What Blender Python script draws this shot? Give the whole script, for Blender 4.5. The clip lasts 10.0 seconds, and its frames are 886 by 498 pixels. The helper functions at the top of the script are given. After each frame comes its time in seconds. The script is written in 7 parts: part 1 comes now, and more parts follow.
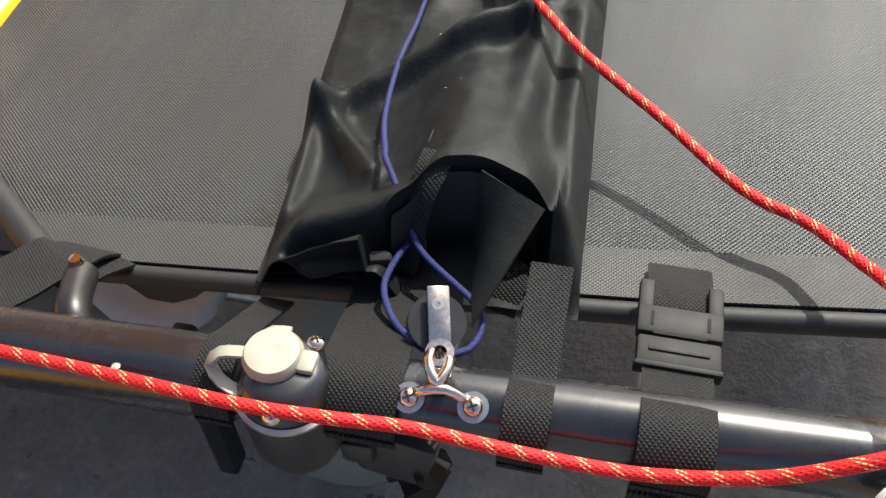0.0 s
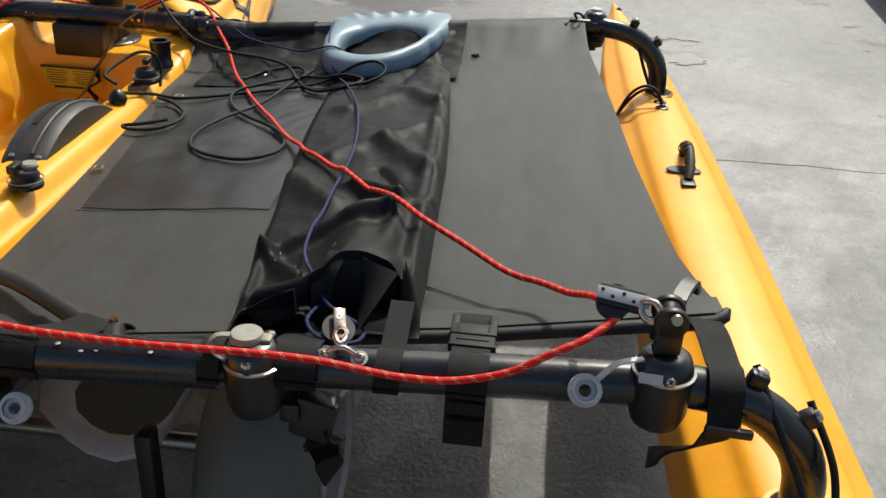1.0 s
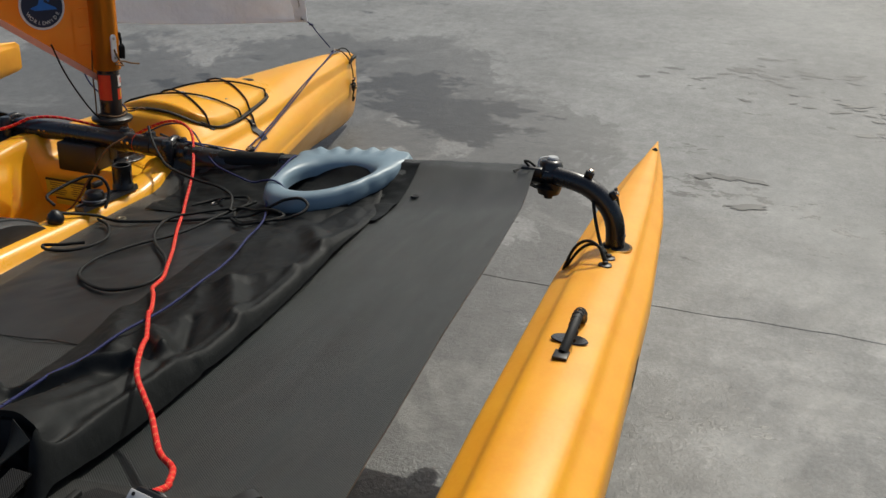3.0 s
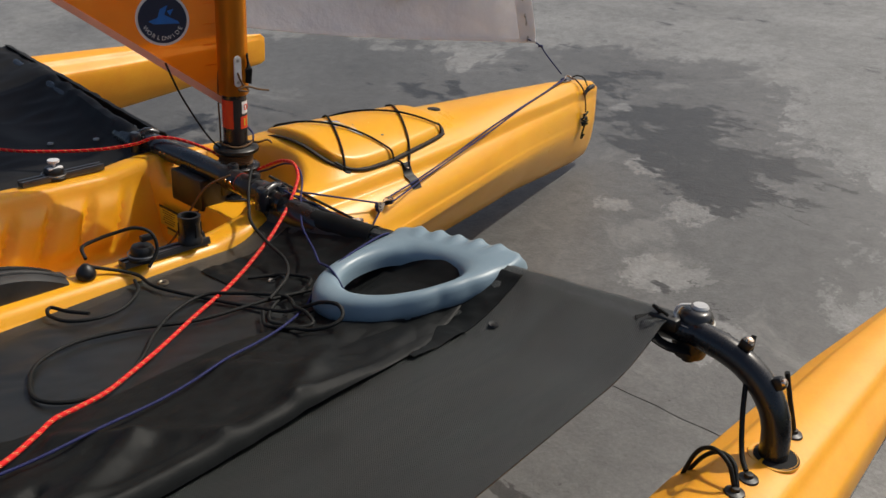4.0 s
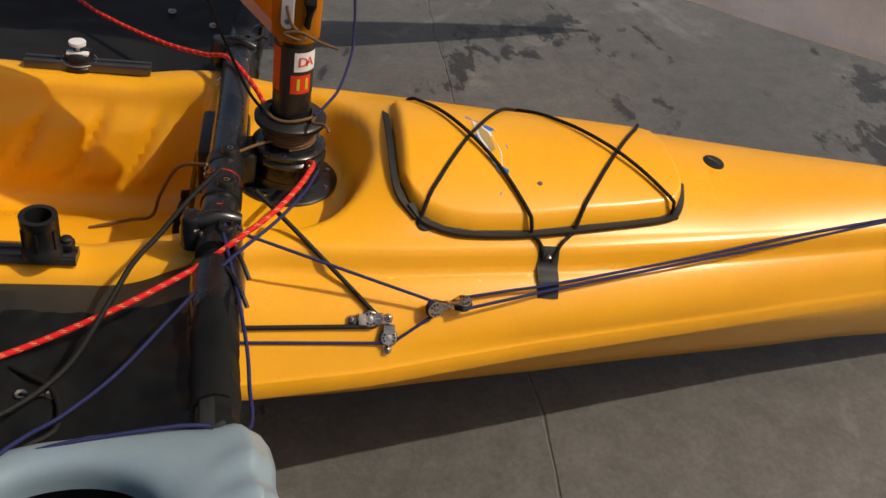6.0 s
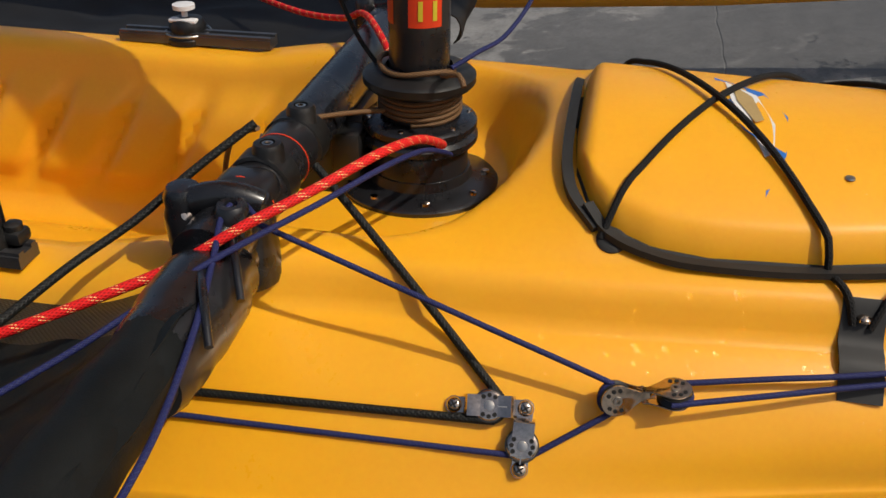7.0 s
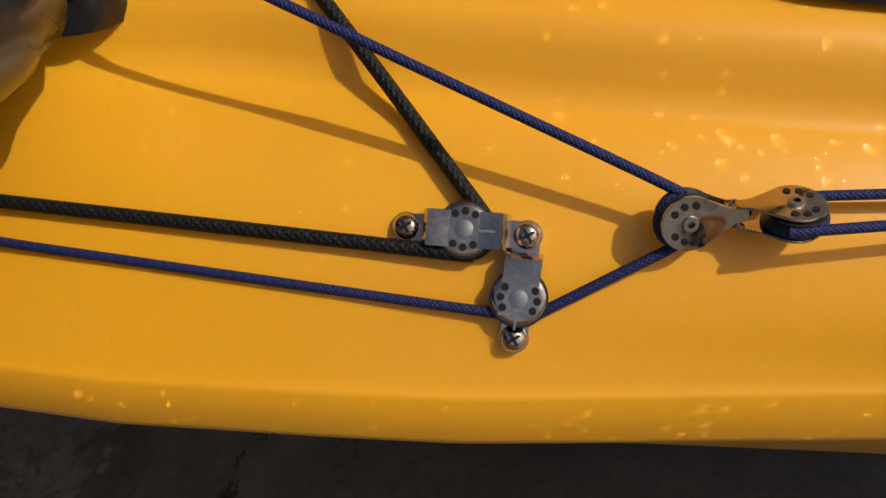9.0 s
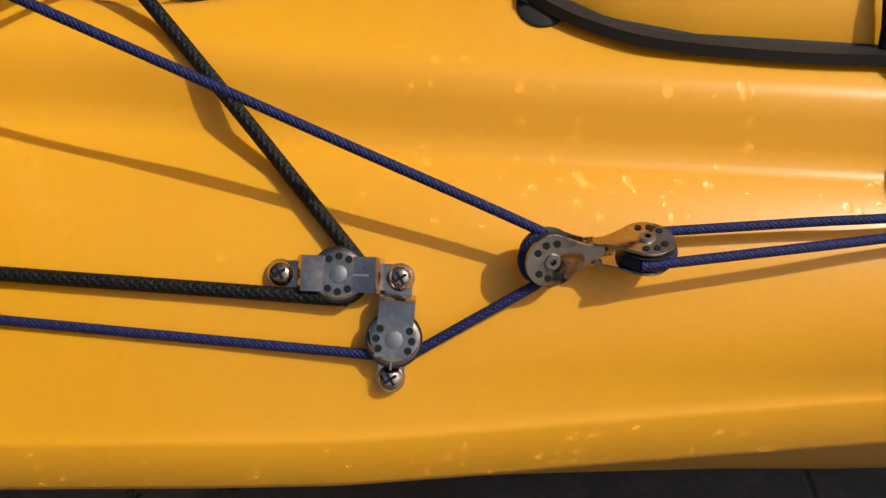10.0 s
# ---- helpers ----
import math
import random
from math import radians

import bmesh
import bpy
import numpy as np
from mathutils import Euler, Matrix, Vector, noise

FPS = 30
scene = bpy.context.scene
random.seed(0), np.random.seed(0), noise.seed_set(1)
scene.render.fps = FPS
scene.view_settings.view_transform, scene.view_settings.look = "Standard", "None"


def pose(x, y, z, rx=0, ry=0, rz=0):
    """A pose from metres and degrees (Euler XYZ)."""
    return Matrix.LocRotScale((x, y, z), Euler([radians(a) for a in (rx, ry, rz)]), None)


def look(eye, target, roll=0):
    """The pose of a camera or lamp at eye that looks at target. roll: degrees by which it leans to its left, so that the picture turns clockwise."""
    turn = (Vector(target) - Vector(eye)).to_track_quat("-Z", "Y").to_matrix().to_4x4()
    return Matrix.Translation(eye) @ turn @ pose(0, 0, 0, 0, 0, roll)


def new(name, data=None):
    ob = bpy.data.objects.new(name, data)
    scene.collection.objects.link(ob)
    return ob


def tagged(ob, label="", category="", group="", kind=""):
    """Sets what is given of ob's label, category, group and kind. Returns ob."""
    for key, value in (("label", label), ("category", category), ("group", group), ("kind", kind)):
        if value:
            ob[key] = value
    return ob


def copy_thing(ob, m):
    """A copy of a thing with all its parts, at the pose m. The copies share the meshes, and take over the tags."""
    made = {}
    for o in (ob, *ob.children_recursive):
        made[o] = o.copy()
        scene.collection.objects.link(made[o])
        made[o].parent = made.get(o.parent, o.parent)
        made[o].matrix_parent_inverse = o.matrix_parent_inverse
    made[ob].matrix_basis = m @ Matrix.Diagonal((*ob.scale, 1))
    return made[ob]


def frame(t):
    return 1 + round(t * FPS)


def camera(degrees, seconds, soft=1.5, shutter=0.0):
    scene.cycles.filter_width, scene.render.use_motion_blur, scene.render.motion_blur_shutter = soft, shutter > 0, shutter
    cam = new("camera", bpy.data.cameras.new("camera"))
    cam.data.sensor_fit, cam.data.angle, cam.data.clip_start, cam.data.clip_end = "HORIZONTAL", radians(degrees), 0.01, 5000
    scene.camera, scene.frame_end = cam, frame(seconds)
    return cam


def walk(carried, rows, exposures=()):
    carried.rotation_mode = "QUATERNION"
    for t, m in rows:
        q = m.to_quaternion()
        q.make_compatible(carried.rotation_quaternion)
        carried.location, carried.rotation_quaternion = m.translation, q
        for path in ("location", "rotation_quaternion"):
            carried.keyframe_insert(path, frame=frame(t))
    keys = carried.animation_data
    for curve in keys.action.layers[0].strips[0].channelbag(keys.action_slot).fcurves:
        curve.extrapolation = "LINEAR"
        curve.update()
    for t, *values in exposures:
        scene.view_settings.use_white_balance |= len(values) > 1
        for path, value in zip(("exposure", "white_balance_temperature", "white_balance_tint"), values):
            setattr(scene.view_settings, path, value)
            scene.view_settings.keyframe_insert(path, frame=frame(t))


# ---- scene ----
cam = camera(52.1, 10.0)
PATH = [
    (0, (0.906, -1.598, 1.149), (0.6, -0.531, -0.514), -4.8),
    (0.5, (0.962, -1.761, 1.222), (0.606, -0.363, -0.163), -1.7),
    (1, (0.989, -2.054, 1.291), (0.856, -0.417, 0.149), 2.6),
    (1.5, (1.086, -2.223, 1.342), (1.085, -0.533, 0.274), 3.2),
    (2, (1.264, -2.268, 1.368), (1.063, -0.525, 0.407), 0.4),
    (2.2, (1.369, -2.25, 1.37), (1.061, -0.501, 0.45), -0.0),
    (3.3, (1.577, -1.604, 1.332), (0.851, -0.011, 0.364), -0.4),
    (3.5, (1.62, -1.445, 1.318), (0.753, 0.085, 0.365), -1.0),
    (4, (1.655, -1.099, 1.324), (0.461, 0.17, 0.343), -1.8),
    (4.5, (1.603, -0.737, 1.317), (0.257, 0.311, 0.273), -2.9),
    (5, (1.573, -0.341, 1.274), (0.07, 0.441, 0.21), -4.6),
    (5.5, (1.425, -0.047, 1.229), (-0.14, 0.413, 0.072), -1.2),
    (6, (1.135, 0.056, 1.177), (-0.421, 0.289, -0.058), 2.5),
    (6.2, (1.06, 0.077, 1.164), (-0.491, 0.218, -0.091), 2.2),
    (7.3, (0.655, 0.221, 0.66), (-1.023, -0.334, -0.277), -8.9),
    (7.5, (0.624, 0.212, 0.635), (-1.028, -0.34, -0.348), -9.1),
    (8, (0.57, 0.191, 0.605), (-1.04, -0.309, -0.472), -7.7),
    (8.5, (0.547, 0.185, 0.59), (-0.982, -0.338, -0.589), -8.1),
    (9, (0.541, 0.182, 0.587), (-0.965, -0.339, -0.622), -8.4),
    (9.5, (0.534, 0.179, 0.584), (-0.983, -0.244, -0.648), -6.6),
    (10, (0.549, 0.184, 0.595), (-1.058, -0.065, -0.569), -4.4),
]
walk(cam, [(t, look(eye, target, roll)) for t, eye, target, roll in PATH],
     exposures=[(0.0, 1.52, 6400, 6), (0.5, 1.38, 6400, 5), (1.0, 0.5, 6400, 4), (1.5, 0.15, 6400, 4), (2.0, -0.05, 6400, 4), (3.5, -0.02, 6450, 6), (4.5, -0.0, 6750, 10), (5.0, 0.02, 6850, 10), (5.5, -0.08, 7100, 10),
                (6.0, -0.1, 7300, 11), (7.5, -0.12, 6550, 9), (8.0, -0.15, 6600, 10), (9.0, -0.35, 6600, 10), (9.5, -0.32, 6600, 9), (10.0, -0.19, 6500, 9)])

# ---- light ----
SUN_AZ, SUN_EL = radians(16), radians(46)
world = bpy.data.worlds.new("sky")
scene.world = world
world.use_nodes = True
wn = world.node_tree.nodes
sky = wn.new("ShaderNodeTexSky")
sky.sky_type = "NISHITA"
sky.sun_disc = False
sky.sun_elevation, sky.sun_rotation = SUN_EL, SUN_AZ
sky.air_density, sky.dust_density = 0.9, 4.0
world.node_tree.links.new(sky.outputs[0], wn["Background"].inputs[0])
wn["Background"].inputs[1].default_value = 0.10
sun = new("sun", bpy.data.lights.new("sun", "SUN"))
sun.data.energy, sun.data.angle, sun.data.color = 3.15, radians(0.53), (1.0, 0.94, 0.85)
SUN_DIR = Vector((math.cos(SUN_EL) * math.sin(SUN_AZ), math.cos(SUN_EL) * math.cos(SUN_AZ), math.sin(SUN_EL)))
sun.matrix_world = look(SUN_DIR * 20, (0, 0, 0))


# ---- materials ----
def nodes(m):
    m.use_nodes = True
    n, l = m.node_tree.nodes, m.node_tree.links
    return n, l, n["Principled BSDF"]


def node(n, kind, **values):
    x = n.new(kind)
    for k, v in values.items():
        if k in x.inputs:
            x.inputs[k].default_value = v
    return x


def ramp(n, stops):
    r = n.new("ShaderNodeValToRGB")
    el = r.color_ramp.elements
    while len(el) < len(stops):
        el.new(0.5)
    for e, (p, c) in zip(el, stops):
        e.position, e.color = p, (*c, 1) if len(c) == 3 else c
    return r


def rgb(a):
    return (a, a, a)


def surface(name, col, col2=None, rough=0.5, spread=0.12, metal=0.0, scale=30.0, fine=300.0, bump=0.15, depth=0.001, coat=0.0, spec=0.5):
    """Base colour mottled towards col2 at two scales, roughness that varies, and a fine relief."""
    m = bpy.data.materials.new(name)
    n, l, p = nodes(m)
    tc = n.new("ShaderNodeTexCoord")
    big = node(n, "ShaderNodeTexNoise", Scale=scale, Detail=6.0, Roughness=0.6)
    small = node(n, "ShaderNodeTexNoise", Scale=fine, Detail=3.0)
    mix = n.new("ShaderNodeMath")
    mix.operation = "MULTIPLY_ADD"
    mix.inputs[1].default_value = 0.3
    for x in (big, small):
        l.new(tc.outputs["Object"], x.inputs["Vector"])
    l.new(small.outputs[0], mix.inputs[0])
    l.new(big.outputs[0], mix.inputs[2])
    c = ramp(n, [(0.4, col), (0.85, col2 or tuple(v * 0.75 for v in col))])
    l.new(mix.outputs[0], c.inputs[0])
    l.new(c.outputs[0], p.inputs["Base Color"])
    r = ramp(n, [(0.3, rgb(max(0.02, rough - spread))), (0.9, rgb(min(1.0, rough + spread)))])
    l.new(mix.outputs[0], r.inputs[0])
    l.new(r.outputs[0], p.inputs["Roughness"])
    p.inputs["Metallic"].default_value = metal
    p.inputs["Coat Weight"].default_value = coat
    p.inputs["Coat Roughness"].default_value = 0.15
    p.inputs["Specular IOR Level"].default_value = spec
    if bump:
        b = node(n, "ShaderNodeBump", Strength=bump, Distance=depth)
        l.new(mix.outputs[0], b.inputs["Height"])
        l.new(b.outputs[0], p.inputs["Normal"])
    return m


def woven(name, col, col2, pitch, rough=0.6, bump=0.5, axes=("X", "Y"), gap_shade=0.5, spec=0.5):
    """A woven sheet: two crossed thread waves of the given pitch in metres over mottled colour."""
    m = surface(name, col, col2, rough, 0.17, 0.0, 6.0, 60.0, 0.0, spec=spec)
    n, l, p = nodes(m)
    tc = n.new("ShaderNodeTexCoord")
    turn = n.new("ShaderNodeMapping")
    turn.inputs["Rotation"].default_value = (0, 0, 0.72)
    l.new(tc.outputs["Object"], turn.inputs[0])
    height = None
    for ax in axes:
        w = node(n, "ShaderNodeTexWave", Scale=0.314 / pitch, Distortion=0.5)
        w.inputs["Detail Scale"].default_value = 0.6
        w.bands_direction = ax
        l.new(turn.outputs[0], w.inputs["Vector"])
        if height:
            q = n.new("ShaderNodeMath")
            q.operation = "MULTIPLY"
            l.new(height.outputs[1 if height.type == "TEX_WAVE" else 0], q.inputs[0])
            l.new(w.outputs[1], q.inputs[1])
            height = q
        else:
            height = w
    b = node(n, "ShaderNodeBump", Strength=bump, Distance=pitch * 0.4)
    l.new(height.outputs[0], b.inputs["Height"])
    l.new(b.outputs[0], p.inputs["Normal"])
    base = p.inputs["Base Color"].links[0].from_socket
    k = n.new("ShaderNodeMix")
    k.data_type, k.blend_type = "RGBA", "MULTIPLY"
    # shade between the threads, put into the colour by the weave's height
    lo = ramp(n, [(0.0, rgb(1 - gap_shade)), (0.6, rgb(1.0))])
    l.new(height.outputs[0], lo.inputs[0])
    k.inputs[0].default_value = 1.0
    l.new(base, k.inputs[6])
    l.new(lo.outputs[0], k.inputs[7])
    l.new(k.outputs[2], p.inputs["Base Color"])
    return m


def braid(name, col, dark, fleck=None, pitch=0.006, rough=0.6, share=0.16, strands=6, turn=0.016, width=0.45):
    """A braided cord, patterned along its length (u, metres) and round it (v, turns)."""
    m = bpy.data.materials.new(name)
    n, l, p = nodes(m)
    uv = n.new("ShaderNodeUVMap")
    uv.uv_map = "cord"
    sep = n.new("ShaderNodeSeparateXYZ")
    l.new(uv.outputs[0], sep.inputs[0])

    def calc(op, a, b=None):
        q = n.new("ShaderNodeMath")
        q.operation = op
        for k, v in enumerate((a, b)):
            if v is None:
                continue
            if isinstance(v, (int, float)):
                q.inputs[k].default_value = v
            else:
                l.new(v, q.inputs[k])
        return q.outputs[0]

    u = calc("MULTIPLY", sep.outputs[0], 2 * math.pi / pitch)
    v = calc("MULTIPLY", sep.outputs[1], 2 * math.pi * strands)
    one, two = calc("SINE", calc("ADD", u, v)), calc("SINE", calc("SUBTRACT", u, v))
    weave = calc("MAXIMUM", one, two)
    c = ramp(n, [(0.25, dark), (0.8, col), (1.0, col)])
    l.new(calc("ADD", calc("MULTIPLY", weave, 0.5), 0.5), c.inputs[0])
    out = c.outputs[0]
    if fleck:
        # a marked strand winding round the cord, dipping under its neighbours
        band = calc("SINE", calc("ADD", calc("MULTIPLY", sep.outputs[0], 2 * math.pi / turn), calc("MULTIPLY", sep.outputs[1], 2 * math.pi)))
        gate = calc("GREATER_THAN", band, width)
        row = calc("MULTIPLY", calc("GREATER_THAN", one, share), calc("LESS_THAN", two, 0.55))
        mixer = n.new("ShaderNodeMix")
        mixer.data_type = "RGBA"
        l.new(calc("MULTIPLY", gate, row), mixer.inputs[0])
        l.new(out, mixer.inputs[6])
        mixer.inputs[7].default_value = (*fleck, 1)
        out = mixer.outputs[2]
    l.new(out, p.inputs["Base Color"])
    p.inputs["Roughness"].default_value = rough
    p.inputs["Specular IOR Level"].default_value = 0.3
    b = node(n, "ShaderNodeBump", Strength=0.5, Distance=0.0004)
    l.new(weave, b.inputs["Height"])
    l.new(b.outputs[0], p.inputs["Normal"])
    return m


YELLOW = surface("yellow_polyethylene", (0.85, 0.408, 0.018), (0.79, 0.352, 0.014), 0.31, 0.08, 0, 5.0, 220.0, 0.25, 0.0006)
AMA_YELLOW = surface("outrigger_yellow", (0.88, 0.41, 0.02), (0.80, 0.33, 0.014), 0.42, 0.1, 0, 7.0, 160.0, 0.3, 0.0008)
for shell in (YELLOW, AMA_YELLOW):  # rotomoulded plastic lets a little light wander under its skin
    bsdf = shell.node_tree.nodes["Principled BSDF"]
    bsdf.inputs["Subsurface Weight"].default_value = 0.22
    bsdf.inputs["Subsurface Scale"].default_value = 0.012
    bsdf.inputs["Subsurface Radius"].default_value = (1.0, 0.5, 0.1)
BLACK_PLASTIC = surface("black_plastic", rgb(0.0045), rgb(0.010), 0.40, 0.12, 0, 40, 300, 0.2)
BLACK_TUBE = surface("black_anodised_tube", (0.006, 0.0065, 0.008), (0.013, 0.013, 0.015), 0.27, 0.1, 0, 18, 200, 0.12, 0.0006, coat=0.3)
RUBBER = surface("black_rubber", rgb(0.007), rgb(0.013), 0.6, 0.1)
MESH = woven("woven_mesh_sheet", (0.0026, 0.0058, 0.0060), (0.0078, 0.0145, 0.0148), 0.0025, 0.40, 0.8, gap_shade=0.6, spec=0.66)
mesh_n, mesh_l, mesh_p = nodes(MESH)  # drawn-out wet and worn streaks in the weave, their sheen also painted into the colour
streak_at = mesh_n.new("ShaderNodeTexCoord")
streak_map = mesh_n.new("ShaderNodeMapping")
streak_map.inputs["Scale"].default_value = (9.0, 1.6, 1.0)
streaks = node(mesh_n, "ShaderNodeTexNoise", Scale=1.6, Detail=8.0, Roughness=0.65)
mesh_l.new(streak_at.outputs["Object"], streak_map.inputs[0])
mesh_l.new(streak_map.outputs[0], streaks.inputs["Vector"])
gloss = ramp(mesh_n, [(0.32, rgb(0.30)), (0.68, rgb(0.52))])
mesh_l.new(streaks.outputs[0], gloss.inputs[0])
mesh_l.new(gloss.outputs[0], mesh_p.inputs["Roughness"])
# streaky sheen painted as lighter and darker base colour
sheen_tone = ramp(mesh_n, [(0.30, rgb(0.55)), (0.70, rgb(1.55))])
mesh_l.new(streaks.outputs[0], sheen_tone.inputs[0])
sheen_mix = mesh_n.new("ShaderNodeMix")
sheen_mix.data_type, sheen_mix.blend_type = "RGBA", "MULTIPLY"
sheen_mix.inputs[0].default_value = 1.0
mesh_l.new(mesh_p.inputs["Base Color"].links[0].from_socket, sheen_mix.inputs[6])
mesh_l.new(sheen_tone.outputs[0], sheen_mix.inputs[7])
mesh_l.new(sheen_mix.outputs[2], mesh_p.inputs["Base Color"])
see = MESH.node_tree.nodes.new("ShaderNodeMixShader")  # light passes between the threads
see.inputs[0].default_value = 0.045
MESH.node_tree.links.new(MESH.node_tree.nodes["Principled BSDF"].outputs[0], see.inputs[1])
MESH.node_tree.links.new(MESH.node_tree.nodes.new("ShaderNodeBsdfTransparent").outputs[0], see.inputs[2])
MESH.node_tree.links.new(see.outputs[0], MESH.node_tree.nodes["Material Output"].inputs[0])
NYLON = surface("black_coated_nylon", (0.0040, 0.0052, 0.0055), (0.0088, 0.0104, 0.0108), 0.52, 0.10, 0, 16, 900, 0.45, 0.0014, spec=0.16)
BAG_CLOTH = surface("black_bag_cloth", (0.0060, 0.0070, 0.0072), (0.0105, 0.0118, 0.0120), 0.50, 0.10, 0, 48, 900, 0.6, 0.0020, spec=0.14)
PANEL = surface("coated_panel_cloth", (0.0088, 0.0106, 0.0110), (0.0180, 0.0208, 0.0216), 0.40, 0.12, 0, 7, 700, 0.45, 0.0014, spec=0.50)
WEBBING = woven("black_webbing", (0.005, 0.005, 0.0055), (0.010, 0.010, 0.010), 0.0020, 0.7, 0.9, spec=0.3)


def polished(name, col, wave=38.0, depth=0.006):
    """Pressed sheet metal: slow waves in the surface bend its reflections, light scuffs vary the gloss."""
    m = bpy.data.materials.new(name)
    n, l, p = nodes(m)
    tc = n.new("ShaderNodeTexCoord")
    slow = node(n, "ShaderNodeTexNoise", Scale=wave, Detail=0.0)
    scuff = node(n, "ShaderNodeTexNoise", Scale=420.0, Detail=4.0)
    for x in (slow, scuff):
        l.new(tc.outputs["Object"], x.inputs["Vector"])
    c = ramp(n, [(0.3, tuple(v * 0.75 for v in col)), (0.7, col)])
    l.new(scuff.outputs[0], c.inputs[0])
    l.new(c.outputs[0], p.inputs["Base Color"])
    r = ramp(n, [(0.35, rgb(0.06)), (0.75, rgb(0.20))])
    l.new(scuff.outputs[0], r.inputs[0])
    l.new(r.outputs[0], p.inputs["Roughness"])
    p.inputs["Metallic"].default_value = 1.0
    b = node(n, "ShaderNodeBump", Strength=1.0, Distance=depth)
    l.new(slow.outputs[0], b.inputs["Height"])
    l.new(b.outputs[0], p.inputs["Normal"])
    return m


STEEL = polished("polished_stainless", (0.62, 0.52, 0.43), 44.0, 0.0045)
DULL_STEEL = surface("dull_stainless", (0.5, 0.49, 0.47), (0.35, 0.34, 0.32), 0.35, 0.1, 1.0, 80, 500, 0.2, 0.0004)
BRASS = surface("brass_grommet", (0.55, 0.48, 0.33), (0.4, 0.36, 0.26), 0.3, 0.1, 1.0)
IVORY = surface("ivory_plastic", (0.285, 0.28, 0.225), (0.23, 0.222, 0.175), 0.5, 0.1, 0, 60, 300, 0.2)
GREY_PLASTIC = surface("blue_grey_plastic", (0.20, 0.275, 0.325), (0.165, 0.235, 0.285), 0.4, 0.08, 0, 12, 350, 0.25, 0.0006)
SAIL_ORANGE = surface("orange_sailcloth", (0.92, 0.36, 0.02), (0.86, 0.31, 0.016), 0.55, 0.1, 0, 8, 700, 0.3, 0.0004)
SAIL_STRIP = surface("pale_seam_tape", (0.93, 0.80, 0.72), (0.86, 0.72, 0.64), 0.6, 0.1)
RED_ROPE = braid("red_braided_rope", (0.72, 0.012, 0.012), (0.36, 0.004, 0.005), (0.86, 0.52, 0.20), 0.0048, strands=9, turn=0.0165, share=0.5, width=0.58)
BLUE_ROPE = braid("blue_braided_rope", (0.011, 0.016, 0.098), (0.004, 0.006, 0.034), (0.040, 0.050, 0.125), 0.0022, share=0.5, strands=7, turn=0.0044, width=0.3)
BLACK_ROPE = braid("black_braided_rope", (0.006, 0.0065, 0.006), (0.002, 0.002, 0.002), (0.016, 0.020, 0.017), 0.0040, share=0.6, turn=0.012, width=0.5)
BROWN_CORD = braid("brown_cord", (0.16, 0.085, 0.035), (0.07, 0.035, 0.015), None, 0.004)
BUNGEE = braid("black_shock_cord", (0.006, 0.006, 0.0065), (0.003, 0.003, 0.003), None, 0.0035, rough=0.8)

# ---- building helpers ----
BOAT = pose(0, 0, 0, -7.0)  # the boat sits bow down on its cart


def mesh_of(bm, name, mat, smooth=38):
    me = bpy.data.meshes.new(name)
    bmesh.ops.recalc_face_normals(bm, faces=bm.faces)
    for e in bm.edges:
        if len(e.link_faces) == 2:
            e.smooth = e.calc_face_angle(0) < radians(smooth)
    for f in bm.faces:
        f.smooth = True
    bm.to_mesh(me)
    bm.free()
    for one in mat if isinstance(mat, (list, tuple)) else [mat]:
        me.materials.append(one)
    return me


def empty(name, at, label, category, group="", m=BOAT):
    ob = new(name)
    ob.empty_display_size = 0.05
    ob.matrix_world = m @ Matrix.Translation(at)
    ob["at"] = at
    return tagged(ob, label, category, group)


def part(name, bm, mat, parent, label="", smooth=38):
    """One mesh, built in the boat's own axes, as a part of a thing or of a part."""
    base = parent
    shift = Vector(base["at"]) if "at" in base else Vector()
    bm.transform(Matrix.Translation(-shift))
    ob = new(name, mesh_of(bm, name, mat, smooth))
    ob["at"] = tuple(shift)
    ob.parent = parent
    return tagged(ob, label)


def thing(name, bm, mat, at, label, category, group="", smooth=38, m=BOAT, kind=""):
    bm.transform(Matrix.Translation(-Vector(at)))
    ob = new(name, mesh_of(bm, name, mat, smooth))
    ob.matrix_world = m @ Matrix.Translation(at)
    ob["at"] = tuple(at)
    return tagged(ob, label, category, group, kind)


def merge(*parts):
    out = bmesh.new()
    for b in parts:
        me = bpy.data.meshes.new("tmp")
        b.to_mesh(me)
        b.free()
        out.from_mesh(me)
        bpy.data.meshes.remove(me)
    return out


def curve_points(pts, step=0.006, closed=False):
    """Catmull-Rom through the points, sampled about every step metres."""
    p = [Vector(q) for q in pts]
    n = len(p)
    get = (lambda k: p[k % n]) if closed else (lambda k: p[0] * 2 - p[1] if k < 0 else p[-1] * 2 - p[-2] if k >= n else p[k])
    out = []
    for k in range(n if closed else n - 1):
        a, b, c, d = get(k - 1), get(k), get(k + 1), get(k + 2)
        m = max(2, int((c - b).length / step))
        for s in range(m):
            t = s / m
            out.append(0.5 * (2 * b + (c - a) * t + (2 * a - 5 * b + 4 * c - d) * t * t + (3 * b - a - 3 * c + d) * t ** 3))
    if not closed:
        out.append(p[-1])
    return out


